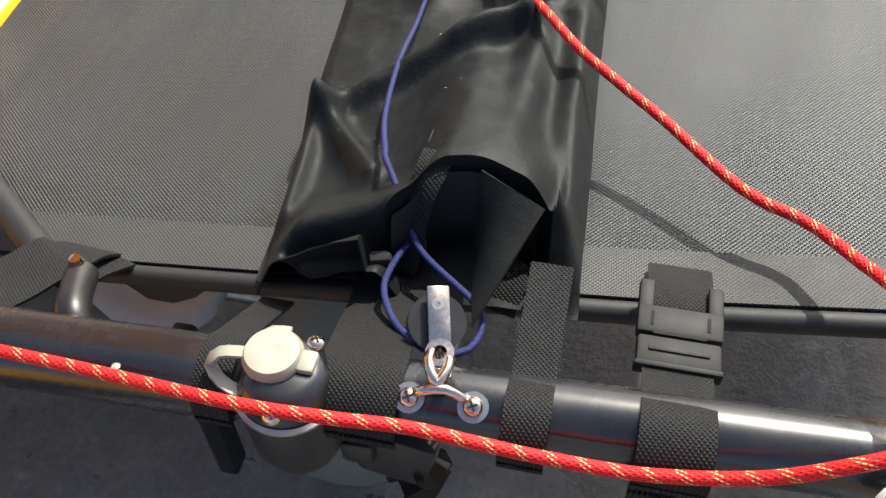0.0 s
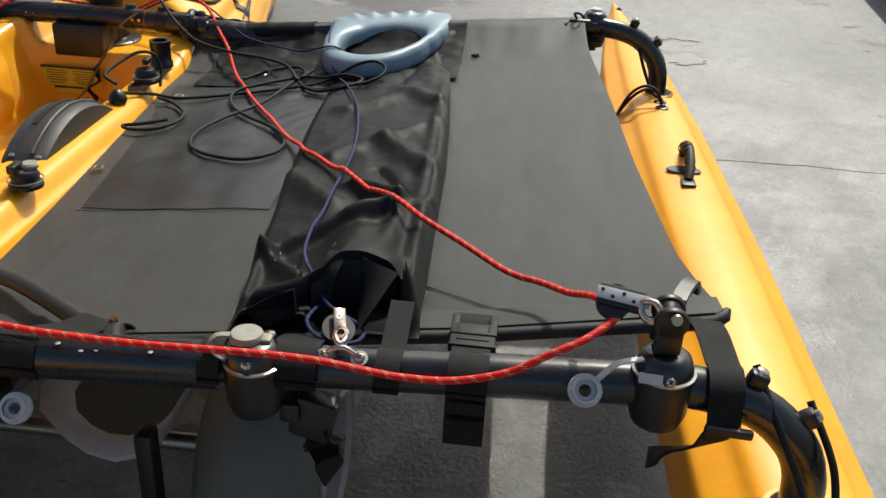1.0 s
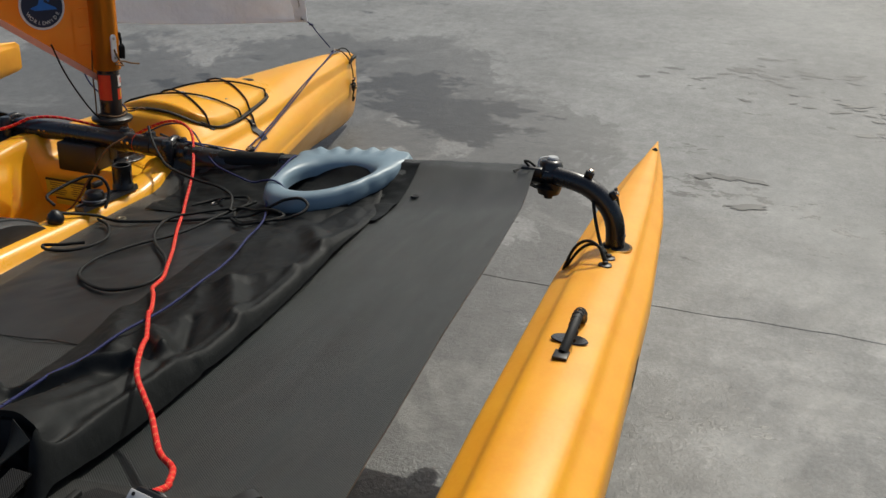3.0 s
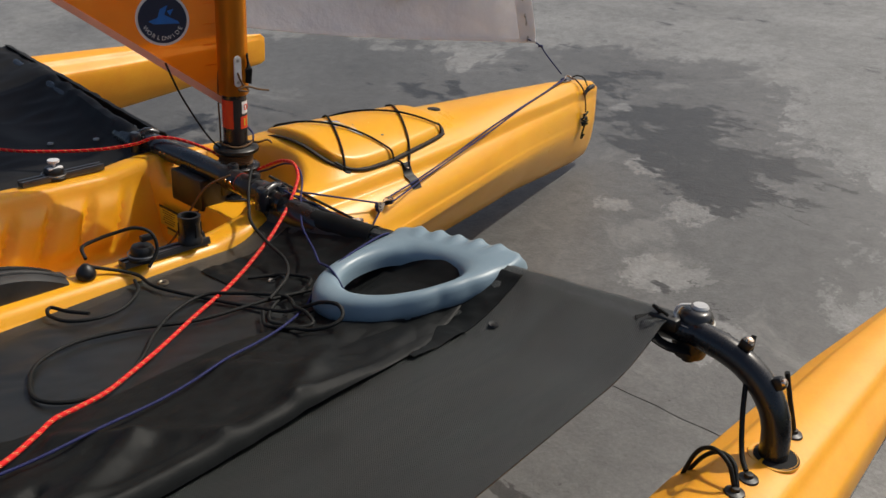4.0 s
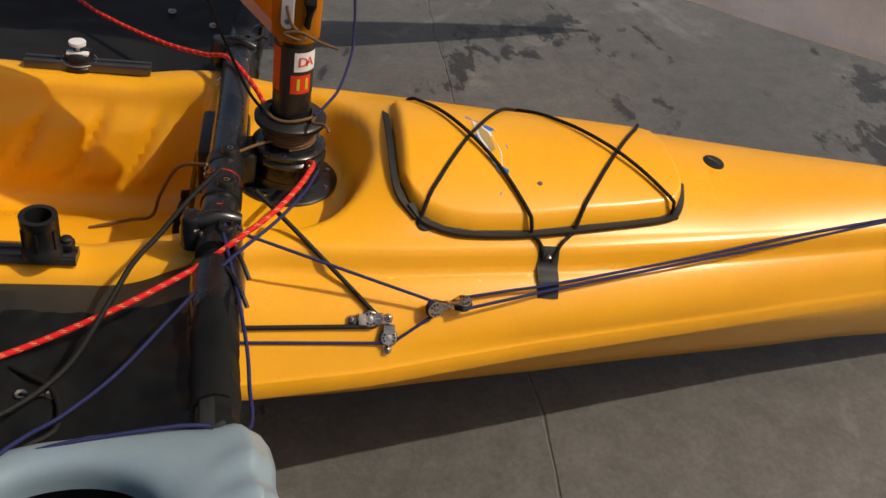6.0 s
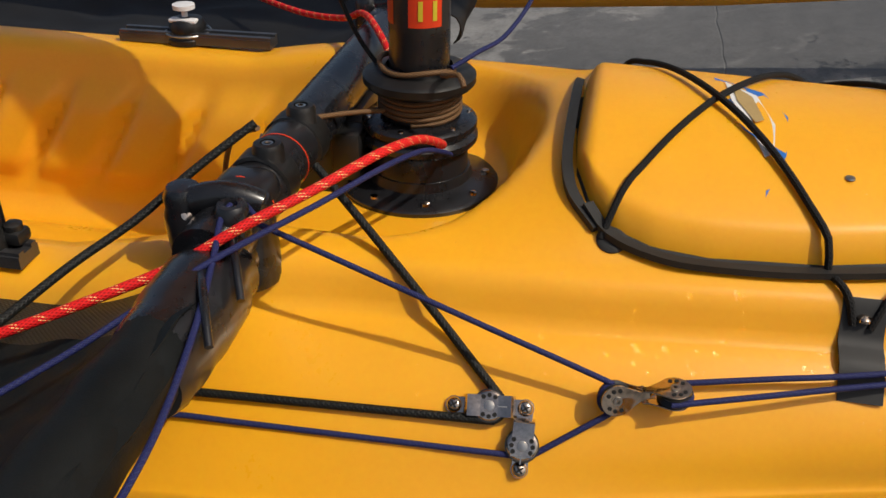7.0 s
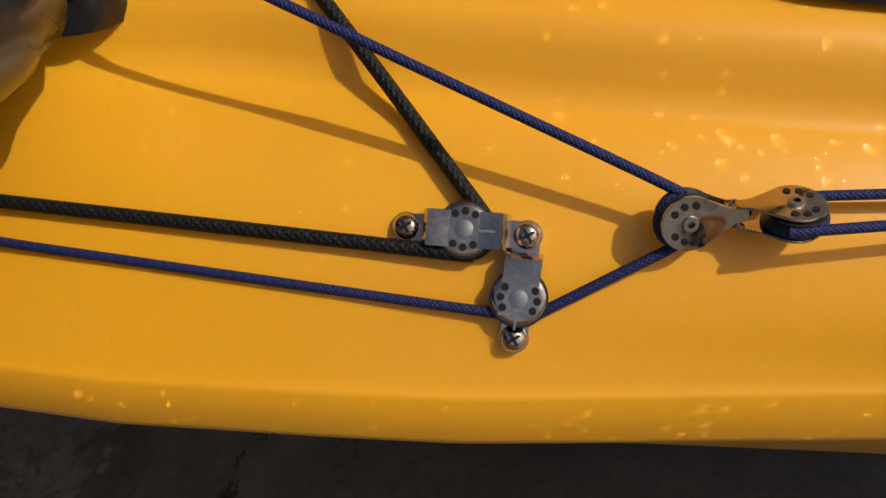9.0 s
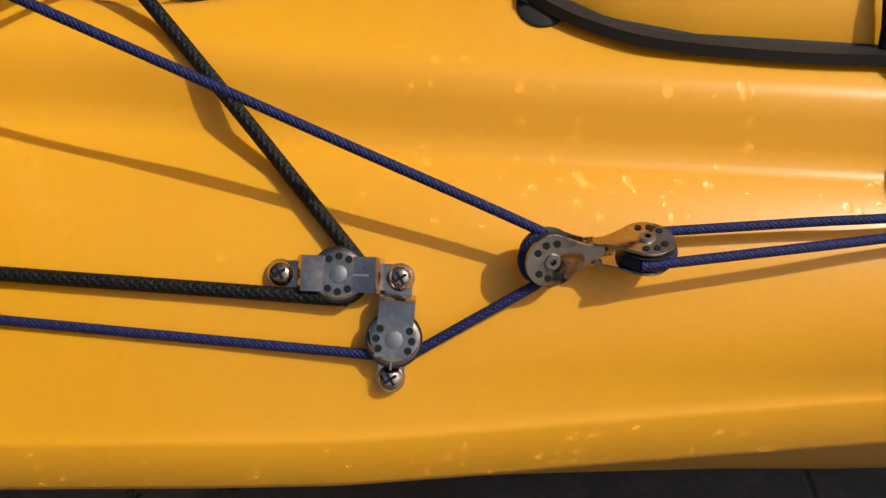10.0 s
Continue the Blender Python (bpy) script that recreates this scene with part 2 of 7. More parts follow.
def tube(pts, r, seg=10, step=0.006, closed=False, smooth=True, flat=None, up=(0, 0, 1)):
    """A round (or, with flat=(w, h), rectangular) cord along the points, with lengthwise texture coordinates."""
    path = curve_points(pts, step, closed) if smooth else [Vector(q) for q in pts]
    bm = bmesh.new()
    uv = bm.loops.layers.uv.new("cord")
    n = len(path)
    rings, run, up = [], [0.0], Vector(up)
    for k in range(n):
        if k:
            run.append(run[-1] + (path[k] - path[k - 1]).length)
        d = (path[(k + 1) % n] - path[k - 1]) if closed else (path[min(k + 1, n - 1)] - path[max(k - 1, 0)])
        d = d.normalized() if d.length > 1e-9 else Vector((0, 1, 0))
        side = d.cross(up)
        if side.length < 1e-4:
            side = d.cross(Vector((1, 0, 0)))
        side.normalize()
        top = side.cross(d)
        if not flat:
            up = top
        rad = r[k * (len(r) - 1) // max(1, n - 1)] if isinstance(r, (list, tuple)) else r
        if flat:
            w, h = flat
            ring = [path[k] + side * a + top * b for a, b in ((-w, -h), (w, -h), (w, h), (-w, h))]
        else:
            ring = [path[k] + (side * math.cos(a) + top * math.sin(a)) * rad for a in (2 * math.pi * q / seg for q in range(seg))]
        rings.append([bm.verts.new(v) for v in ring])
    m = len(rings[0])
    for k in range(n if closed else n - 1):
        a, b = rings[k], rings[(k + 1) % n]
        for q in range(m):
            f = bm.faces.new((a[q], a[(q + 1) % m], b[(q + 1) % m], b[q]))
            us = (run[k], run[k], run[k + 1] if k + 1 < n else run[-1] + 0.005)
            for loop, (u, v) in zip(f.loops, ((us[0], q / m), (us[0], (q + 1) / m), (us[2], (q + 1) / m), (us[2], q / m))):
                loop[uv].uv = (u, v)
    if not closed:
        for ring in (rings[0][::-1], rings[-1]):
            bm.faces.new(ring)
    return bm


def rope(name, pts, r, mat, label, category="rope", step=0.006, closed=False):
    return thing(name, tube(pts, r, 10, step, closed), mat, tuple(pts[0]), label, category)


def lathe(profile, at=(0, 0, 0), axis="Z", seg=28, m=None):
    """Turns (radius, height) points round an axis."""
    bm = bmesh.new()
    rings = []
    for r, h in profile:
        if r < 1e-6:
            rings.append([bm.verts.new((0, 0, h))])
        else:
            rings.append([bm.verts.new((r * math.cos(2 * math.pi * k / seg), r * math.sin(2 * math.pi * k / seg), h)) for k in range(seg)])
    for a, b in zip(rings, rings[1:]):
        for k in range(seg):
            q = [a[k % len(a)], a[(k + 1) % len(a)], b[(k + 1) % len(b)], b[k % len(b)]]
            q = list(dict.fromkeys(q))
            if len(q) > 2:
                bm.faces.new(q)
    if axis == "X":
        bm.transform(Matrix.Rotation(radians(90), 4, "Y"))
    if axis == "Y":
        bm.transform(Matrix.Rotation(radians(-90), 4, "X"))
    bm.transform((m or Matrix()) if m else Matrix.Translation(at))
    if m:
        pass
    return bm


def block(size, at=(0, 0, 0), bevel=0.002, m=None, seg=2):
    bm = bmesh.new()
    bmesh.ops.create_cube(bm, size=1.0, matrix=Matrix.Diagonal((*size, 1)))
    if bevel:
        bmesh.ops.bevel(bm, geom=bm.edges[:], offset=bevel, segments=seg, affect="EDGES", profile=0.5)
    bm.transform(m if m else Matrix.Translation(at))
    return bm


def outline(points, z0, z1, bevel=0.0, m=None):
    """A plate: a flat outline (x, y) raised from z0 to z1."""
    bm = bmesh.new()
    base = [bm.verts.new((x, y, z0)) for x, y in points]
    f = bm.faces.new(base)
    top = bmesh.ops.extrude_face_region(bm, geom=[f])
    bmesh.ops.translate(bm, vec=(0, 0, z1 - z0), verts=[v for v in top["geom"] if isinstance(v, bmesh.types.BMVert)])
    if bevel:
        bmesh.ops.bevel(bm, geom=[e for e in bm.edges if abs(e.verts[0].co.z - e.verts[1].co.z) < 1e-6], offset=bevel, segments=2, affect="EDGES")
    if m:
        bm.transform(m)
    return bm


def grid(nx, ny, fn, thick=0.0):
    """A sheet over the unit square, shaped by fn(u, v); with thick a second side below."""
    bm = bmesh.new()
    v = [[bm.verts.new(fn(i / nx, j / ny)) for i in range(nx + 1)] for j in range(ny + 1)]
    for j in range(ny):
        for i in range(nx):
            bm.faces.new((v[j][i], v[j][i + 1], v[j + 1][i + 1], v[j + 1][i]))
    if thick:
        bmesh.ops.recalc_face_normals(bm, faces=bm.faces)
        bmesh.ops.solidify(bm, geom=bm.faces[:], thickness=thick)
    return bm


def ip(x, xs, ys):
    return float(np.interp(x, xs, ys))


def smooth(a, b, x):
    t = min(1.0, max(0.0, (x - a) / (b - a)))
    return t * t * (3 - 2 * t)


def basis(at, z, x):
    """A pose at a point with its z and (roughly) x axes given."""
    z = Vector(z).normalized()
    y = z.cross(Vector(x)).normalized()
    x = y.cross(z)
    m = Matrix((x, y, z)).transposed().to_4x4()
    m.translation = at
    return m

# ---- ground, kerb wall, grass ----
FLAT = Matrix()


def concrete():
    m = bpy.data.materials.new("worn_wet_concrete")
    n, l, p = nodes(m)
    tc = n.new("ShaderNodeTexCoord")

    def noisy(scale, detail=6.0, rough=0.6, dist=0.0, stretch=None):
        x = node(n, "ShaderNodeTexNoise", Scale=scale, Detail=detail, Roughness=rough, Distortion=dist)
        if stretch:
            mp = n.new("ShaderNodeMapping")
            mp.inputs["Scale"].default_value = stretch
            l.new(tc.outputs["Object"], mp.inputs[0])
            l.new(mp.outputs[0], x.inputs["Vector"])
        else:
            l.new(tc.outputs["Object"], x.inputs["Vector"])
        return x.outputs[0]

    def calc(op, a, b, c=None):
        q = n.new("ShaderNodeMath")
        q.operation = op
        for k, v in enumerate((a, b, c)):
            if v is None:
                continue
            if isinstance(v, (int, float)):
                q.inputs[k].default_value = v
            else:
                l.new(v, q.inputs[k])
        return q.outputs[0]

    def mixed(fac, a, b):
        k = n.new("ShaderNodeMix")
        k.data_type = "RGBA"
        for slot, v in ((0, fac), (6, a), (7, b)):
            if isinstance(v, tuple):
                k.inputs[slot].default_value = (*v, 1)
            else:
                l.new(v, k.inputs[slot])
        return k.outputs[2]

    def spot(x, y, r, fall):
        v = n.new("ShaderNodeVectorMath")
        v.operation = "DISTANCE"
        mp = n.new("ShaderNodeMapping")
        mp.inputs["Scale"].default_value = (1, 1, 0)
        l.new(tc.outputs["Object"], mp.inputs[0])
        l.new(mp.outputs[0], v.inputs[0])
        v.inputs[1].default_value = (x, y, 0)
        mr = node(n, "ShaderNodeMapRange", Value=0.0)
        for k, val in ((1, r), (2, r + fall), (3, 1.0), (4, 0.0)):
            mr.inputs[k].default_value = val
        l.new(v.outputs["Value"], mr.inputs[0])
        return mr.outputs[0]

    base = ramp(n, [(0.3, (0.15, 0.151, 0.149)), (0.5, (0.205, 0.206, 0.203)), (0.72, (0.27, 0.27, 0.265))])
    l.new(noisy(1.3, 8), base.inputs[0])
    grain = ramp(n, [(0.32, rgb(0.76)), (0.68, rgb(1.14))])
    l.new(noisy(90, 5, 0.7), grain.inputs[0])
    k = n.new("ShaderNodeMix")
    k.data_type, k.blend_type = "RGBA", "MULTIPLY"
    k.inputs[0].default_value = 1.0
    l.new(base.outputs[0], k.inputs[6])
    l.new(grain.outputs[0], k.inputs[7])

    def highest(*values):
        out = values[0]
        for v in values[1:]:
            out = calc("MAXIMUM", out, v)
        return out

    def step(field, low, high, top):
        r = ramp(n, [(low, rgb(0.0)), (high, rgb(top))])
        l.new(field, r.inputs[0])
        return r.outputs[0]

    field = calc("ADD", noisy(3.4, 10, 0.68, 0.5, (1.0, 0.8, 1.0)), calc("MULTIPLY", noisy(13, 12, 0.82, 0.3, (1.0, 0.75, 1.0)), 0.62))
    pool_field = calc("ADD", noisy(2.6, 9, 0.62, 0.35, (0.75, 1.5, 1.0)), calc("MULTIPLY", noisy(10, 11, 0.74, 0.25, (0.8, 1.5, 1.0)), 0.80))
    # the broad damp ground round the boat, drying in pale islands
    zone = highest(spot(0.35, 0.55, 0.55, 0.55), spot(0.35, 1.25, 0.45, 0.5), spot(-0.3, 1.9, 0.45, 0.6), spot(-1.3, 0.9, 0.7, 0.9), spot(1.05, -0.5, 0.35, 0.5))
    dry = highest(spot(0.60, 0.90, 0.05, 0.15), spot(0.45, 1.27, 0.05, 0.13), spot(0.53, 0.62, 0.02, 0.12), spot(0.20, 1.50, 0.02, 0.10), spot(-0.18, 1.93, 0.02, 0.12), spot(0.86, 0.72, 0.03, 0.16), spot(0.28, 1.18, 0.02, 0.1))
    damp = step(calc("SUBTRACT", calc("MULTIPLY_ADD", zone, 0.40, field), calc("MULTIPLY", dry, 0.36)), 0.962, 0.980, 0.88)
    # puddles drawn out along the slip off the bow, with ragged edges
    pools = highest(spot(-0.32, 2.12, 0.10, 0.28), spot(-0.02, 2.0, 0.08, 0.26), spot(0.18, 1.72, 0.14, 0.24), spot(0.45, 1.64, 0.16, 0.24), spot(0.66, 1.62, 0.10, 0.22), spot(0.52, 1.42, 0.03, 0.2),
                    calc("MULTIPLY", spot(-0.75, 1.55, 0.10, 0.5), 0.7), calc("MULTIPLY", spot(-1.35, 0.75, 0.05, 0.5), 0.8), calc("MULTIPLY", spot(2.45, 0.9, 0.05, 0.6), 0.85), calc("MULTIPLY", spot(1.45, 1.35, 0.02, 0.3), 0.6))
    wet = step(calc("SUBTRACT", calc("MULTIPLY_ADD", pools, 0.24, pool_field), 0.3), 0.775, 0.781, 1.0)
    faint = step(field, 0.76, 1.0, 0.22)
    film_water = spot(1.10, -0.85, 0.24, 0.30)  # standing water that throws back the sun
    darkness = highest(calc("MULTIPLY", damp, 0.66), wet, faint, calc("MULTIPLY", film_water, 0.85))
    col = mixed(darkness, k.outputs[2], (0.040, 0.039, 0.037))
    # pale dried blotches, and lime streaks running down the slip
    pale = calc("MULTIPLY", step(noisy(3.0, 7, 0.62, 0.6), 0.57, 0.64, 0.34), calc("SUBTRACT", 1.0, calc("MULTIPLY", wet, 0.9)))
    col = mixed(pale, col, (0.26, 0.257, 0.245))
    blotch = ramp(n, [(0.30, rgb(0.74)), (0.70, rgb(1.20))])  # trowel marks and wear
    l.new(noisy(17, 9, 0.72, 0.3), blotch.inputs[0])
    worn = n.new("ShaderNodeMix")
    worn.data_type, worn.blend_type = "RGBA", "MULTIPLY"
    worn.inputs[0].default_value = 1.0
    l.new(col, worn.inputs[6])
    l.new(blotch.outputs[0], worn.inputs[7])
    col = worn.outputs[2]
    specks = ramp(n, [(0.66, rgb(0.0)), (0.72, rgb(0.6))])
    l.new(noisy(46, 3, 0.6), specks.inputs[0])
    col = mixed(specks.outputs[0], col, (0.07, 0.068, 0.064))
    trickle = calc("MULTIPLY", calc("MULTIPLY", spot(1.75, 0.0, 0.5, 0.8), step(noisy(4.0, 8, 0.75, 0.4), 0.42, 0.66, 1.0)), 0.45)
    l.new(col, p.inputs["Base Color"])
    shine = mixed(darkness, (0.62, 0.62, 0.62), (0.36, 0.36, 0.36))
    shine = mixed(trickle, shine, (0.15, 0.15, 0.15))
    shine = mixed(film_water, shine, (0.10, 0.10, 0.10))
    l.new(shine, p.inputs["Roughness"])
    p.inputs["Specular IOR Level"].default_value = 0.42
    b = node(n, "ShaderNodeBump", Strength=0.34, Distance=0.004)
    l.new(calc("ADD", noisy(85, 7, 0.70), calc("MULTIPLY", noisy(9, 3), 1.2)), b.inputs["Height"])
    l.new(calc("MULTIPLY_ADD", film_water, 0.4, 0.45), b.inputs["Strength"])
    l.new(b.outputs[0], p.inputs["Normal"])
    return m


CONCRETE = concrete()


def make_ground():
    """Concrete sheet to the horizon with a sunken, slightly wandering joint across the slip."""
    bm = bmesh.new()
    xs = [-300, -30, -6] + [-3 + 0.06 * k for k in range(110)] + [6, 30, 300]
    rows = [(-300, 0), (-30, 0), (-4, 0), (-0.003, 0), (-0.001, -0.0016), (0.001, -0.0016), (0.003, 0), (6, 0), (30, 0), (300, 0)]
    vs = []
    for y, z in rows:
        line = []
        for x in xs:
            near = abs(y) < 0.01 and abs(x) < 5
            j = 0.385 + (0.012 * noise.noise((x * 3, 0.3, 0)) + 0.009 * noise.noise((x * 12, 2.3, 0)) if abs(x) < 5 else 0)
            w = 1.0 + 0.9 * noise.noise((x * 9, 7.7, 0))
            line.append(bm.verts.new((x, (j + y * max(0.3, w)) if near or abs(y) < 0.01 else y, z)))
        vs.append(line)
    for a, b in zip(vs, vs[1:]):
        for k in range(len(xs) - 1):
            bm.faces.new((a[k], a[k + 1], b[k + 1], b[k]))
    return thing("ground", bm, CONCRETE, (0, 0, 0), "worn grey concrete slipway with wet patches and a joint", "ground", smooth=4, m=FLAT, kind="structure")


make_ground()

WALL_BLACK = surface("black_painted_concrete", (0.010, 0.011, 0.012), (0.02, 0.021, 0.022), 0.6, 0.1, 0, 3, 80, 0.4, 0.003)
WALL_TOP = surface("trowelled_concrete", (0.27, 0.27, 0.265), (0.2, 0.2, 0.2), 0.75, 0.1, 0, 4, 120, 0.5, 0.002)
GRASS = surface("grass_blades", (0.10, 0.20, 0.03), (0.16, 0.24, 0.05), 0.6, 0.1, 0, 8, 60, 0)
SOIL = surface("lawn_soil", (0.06, 0.075, 0.025), (0.09, 0.11, 0.04), 0.9, 0.05, 0, 8, 90, 0.5, 0.01)
WALL_TURN = pose(2.57, 0.9, 0, 0, 0, 1.9)
kerb = empty("kerb_wall", (0, 0, 0), "low concrete kerb wall with black painted face", "wall", m=WALL_TURN)
tagged(kerb, kind="structure")
part("face", block((0.10, 40, 0.275), (0.05, 0, 0.1375), 0.004), WALL_BLACK, kerb, "black painted face")
part("coping", block((0.15, 40, 0.03), (0.073, 0, 0.290), 0.006), WALL_TOP, kerb, "bare grey concrete top")
lawn = grid(60, 120, lambda u, v: (0.148 + 12 * u ** 2, -12 + 24 * v, 0.28 + 0.02 * noise.noise((u * 30, v * 40, 0)) + 0.25 * u))
thing("lawn", lawn, SOIL, (0, 0, 0), "green mown grass bank behind the kerb", "lawn", m=WALL_TURN, kind="structure")


def make_grass():
    verts, faces = [], []
    rnd = random.Random(4)
    for _ in range(9000):
        x, y = 0.155 + 1.2 * rnd.random() ** 1.4, 0.2 + 4.6 * rnd.random()
        h, a, w = rnd.uniform(0.015, 0.04), rnd.uniform(0, 6.28), rnd.uniform(0.0015, 0.004)
        lean = rnd.uniform(0.2, 0.9) * h
        c, s = math.cos(a), math.sin(a)
        z = 0.275 + 0.25 * math.sqrt((x - 0.148) / 12)
        k = len(verts)
        verts += [(x - s * w, y + c * w, z), (x + s * w, y - c * w, z), (x + c * lean * 0.4 + s * w * 0.7, y + s * lean * 0.4 - c * w * 0.7, z + h * 0.6),
                  (x + c * lean * 0.4 - s * w * 0.7, y + s * lean * 0.4 + c * w * 0.7, z + h * 0.6), (x + c * lean, y + s * lean, z + h)]
        faces += [(k, k + 1, k + 2, k + 3), (k + 3, k + 2, k + 4)]
    me = bpy.data.meshes.new("grass")
    me.from_pydata(verts, [], faces)
    me.materials.append(GRASS)
    ob = new("grass", me)
    ob.matrix_world = WALL_TURN
    tagged(ob, "short sunlit green grass blades on the bank", "grass", kind="stuff")


make_grass()

WET = surface("wet_concrete", (0.036, 0.036, 0.034), (0.055, 0.055, 0.052), 0.42, 0.1, 0, 20, 200, 0.4, 0.002)


def make_wet_marks():
    """Small ragged drips and splashes drying on the slip."""
    verts, faces = [], []
    rnd = random.Random(11)
    groups = ((1.45, 2.55, 0.22, 0.16, 26, 0.022), (1.85, 2.78, 0.08, 0.05, 6, 0.028), (2.1, 1.95, 0.12, 0.08, 5, 0.022), (2.2, 1.92, 0.02, 0.02, 2, 0.045),
              (2.45, 1.0, 0.03, 0.07, 8, 0.05), (2.50, 0.75, 0.03, 0.06, 6, 0.035), (2.49, 0.50, 0.03, 0.07, 6, 0.04), (1.95, 2.25, 0.25, 0.12, 16, 0.02), (1.48, 1.33, 0.05, 0.02, 3, 0.03), (1.6, 1.12, 0.03, 0.02, 2, 0.02), (2.3, 1.4, 0.08, 0.1, 3, 0.012))
    for cx, cy, sx, sy, n, size in groups:
        for _ in range(n):
            x, y, r = rnd.gauss(cx, sx), rnd.gauss(cy, sy), size * rnd.uniform(0.4, 1.3)
            st, turn, k = rnd.uniform(1.0, 2.6), rnd.uniform(-0.5, 0.5), len(verts)
            seed = rnd.uniform(0, 90)
            for q in range(14):
                a = 2 * math.pi * q / 14
                d = r * (1 + 0.9 * noise.noise((math.cos(a) * 1.6 + seed, math.sin(a) * 1.6, seed)))
                px_, py_ = d * st * math.cos(a), d * 0.7 * math.sin(a)
                verts.append((x + px_ * math.cos(turn) - py_ * math.sin(turn), y + px_ * math.sin(turn) + py_ * math.cos(turn), 0.0008 + 0.00002 * len(faces)))
            faces.append(tuple(range(k, k + 14)))
    me = bpy.data.meshes.new("wet_marks")
    me.from_pydata(verts, [], faces)
    me.materials.append(WET)
    tagged(new("wet_marks", me), "small dark wet splashes drying on the concrete", "wet marks", kind="stuff")


make_wet_marks()

# ---- main hull ----
YS = (-3.6, -3.4, -3.0, -2.4, -1.6, -1.0, -0.5, 0.0, 0.1, 0.35, 0.6, 0.9, 1.15, 1.30, 1.38, 1.41)
BEAM = (0.03, 0.10, 0.20, 0.29, 0.335, 0.343, 0.338, 0.320, 0.312, 0.278, 0.228, 0.155, 0.092, 0.052, 0.028, 0.012)
ZBEAM = (0.30, 0.30, 0.29, 0.285, 0.285, 0.285, 0.285, 0.285, 0.285, 0.288, 0.292, 0.298, 0.305, 0.312, 0.318, 0.32)
KEEL = (0.30, 0.20, 0.15, 0.10, 0.085, 0.080, 0.080, 0.082, 0.088, 0.107, 0.136, 0.168, 0.176, 0.185, 0.20, 0.235)
CROWN = (0.40, 0.42, 0.44, 0.45, 0.45, 0.455, 0.455, 0.47, 0.506, 0.502, 0.491, 0.492, 0.489, 0.478, 0.462, 0.440)
SIDE = ((0.0, 0.0), (0.29, 0.055), (0.555, 0.22), (0.715, 0.43), (0.83, 0.62), (0.91, 0.79), (0.980, 0.945), (1.0, 1.04))
UPPER = ((0.81, 0.090), (0.715, 0.119), (0.668, 0.1245), (0.650, 0.1275), (0.637, 0.136), (0.625, 0.147), (0.611, 0.1555), (0.590, 0.161), (0.558, 0.164))
EDGE_Y = (-3.6, -3.0, -2.4, -0.5, -0.1, 0.0, 0.055, 0.175, 0.29, 0.5, 0.7, 0.9, 1.1, 1.3, 1.38, 1.41)
EDGE_X = (0.03, 0.20, 0.28, 0.340, 0.314, 0.3015, 0.293, 0.269, 0.246, 0.206, 0.167, 0.125, 0.088, 0.048, 0.027, 0.012)
EDGE_LIFT = (0.0, 0.0, 0.0, -0.012, -0.006, -0.001, 0.001, 0.009, 0.016, 0.023, 0.027, 0.025, 0.018, 0.008, 0.004, 0.0)


def hull_upper(y):
    """Points of the section from the widest line, up a low upright band and in to the deck's edge."""
    b, zb, edge = ip(y, YS, BEAM), ip(y, YS, ZBEAM), ip(y, EDGE_Y, EDGE_X)
    tall = ip(y, (-3.0, -2.0, -0.30, -0.17, 0.9, 1.2, 1.41), (1.0, 0.86, 0.85, 1.0, 1.0, 0.93, 0.7))
    wide = 1 + 0.16 * smooth(-0.05, -0.25, y)
    ze = zb + ip(y, EDGE_Y, EDGE_LIFT)
    soft = smooth(0.22, 0.6, y)  # the moulded crease fades towards the bow
    out = [(edge * (1.001 - 0.005 * smooth(0.9, 0.5, y)), ze + (0.010 - 0.007 * smooth(0.9, 0.5, y)) * tall), (edge * (1 - 0.002 * soft), ze + (0.0290 - 0.0045 * soft) * tall), (edge * (0.994 - 0.005 * soft), ze + (0.0312 - 0.0025 * soft) * tall), (edge * (0.981 - 0.002 * soft), ze + (0.0350 - 0.003 * soft) * tall), ((edge + min(0.81 * b, 0.94 * edge)) / 2 + 0.014 * b * smooth(0.9, 0.4, y), zb + 0.061 * tall)]
    for f, h in UPPER:
        k = 1 + (wide - 1) * smooth(0.8, 0.65, f)
        out.append((min(b * f * k, edge * (f + 0.13) * k), zb + h * tall))
    return out


BOWL_Z = 0.402  # floor of the bowl that holds the mast foot


def deck_z(x, y):
    """Height of the deck inside its edge, with the mast's bowl and the crowned foredeck."""
    ex, ez = hull_upper(y)[-1]
    c = max(ip(y, YS, CROWN), ez + 0.004)
    f = min(1.0, abs(x) / max(ex, 1e-4))
    z = ez + (c - ez) * (1 - f ** 2.2)
    if -0.3 < y < 0.12:
        r = math.hypot(x / 0.168, (max(y, -0.07) + 0.07) / 0.125)
        z = min(z, BOWL_Z + (z - BOWL_Z) * smooth(0.74, 1.03, r))
    return z


def cockpit(y):
    return smooth(-0.185, -0.20, y) * smooth(-1.82, -1.76, y)


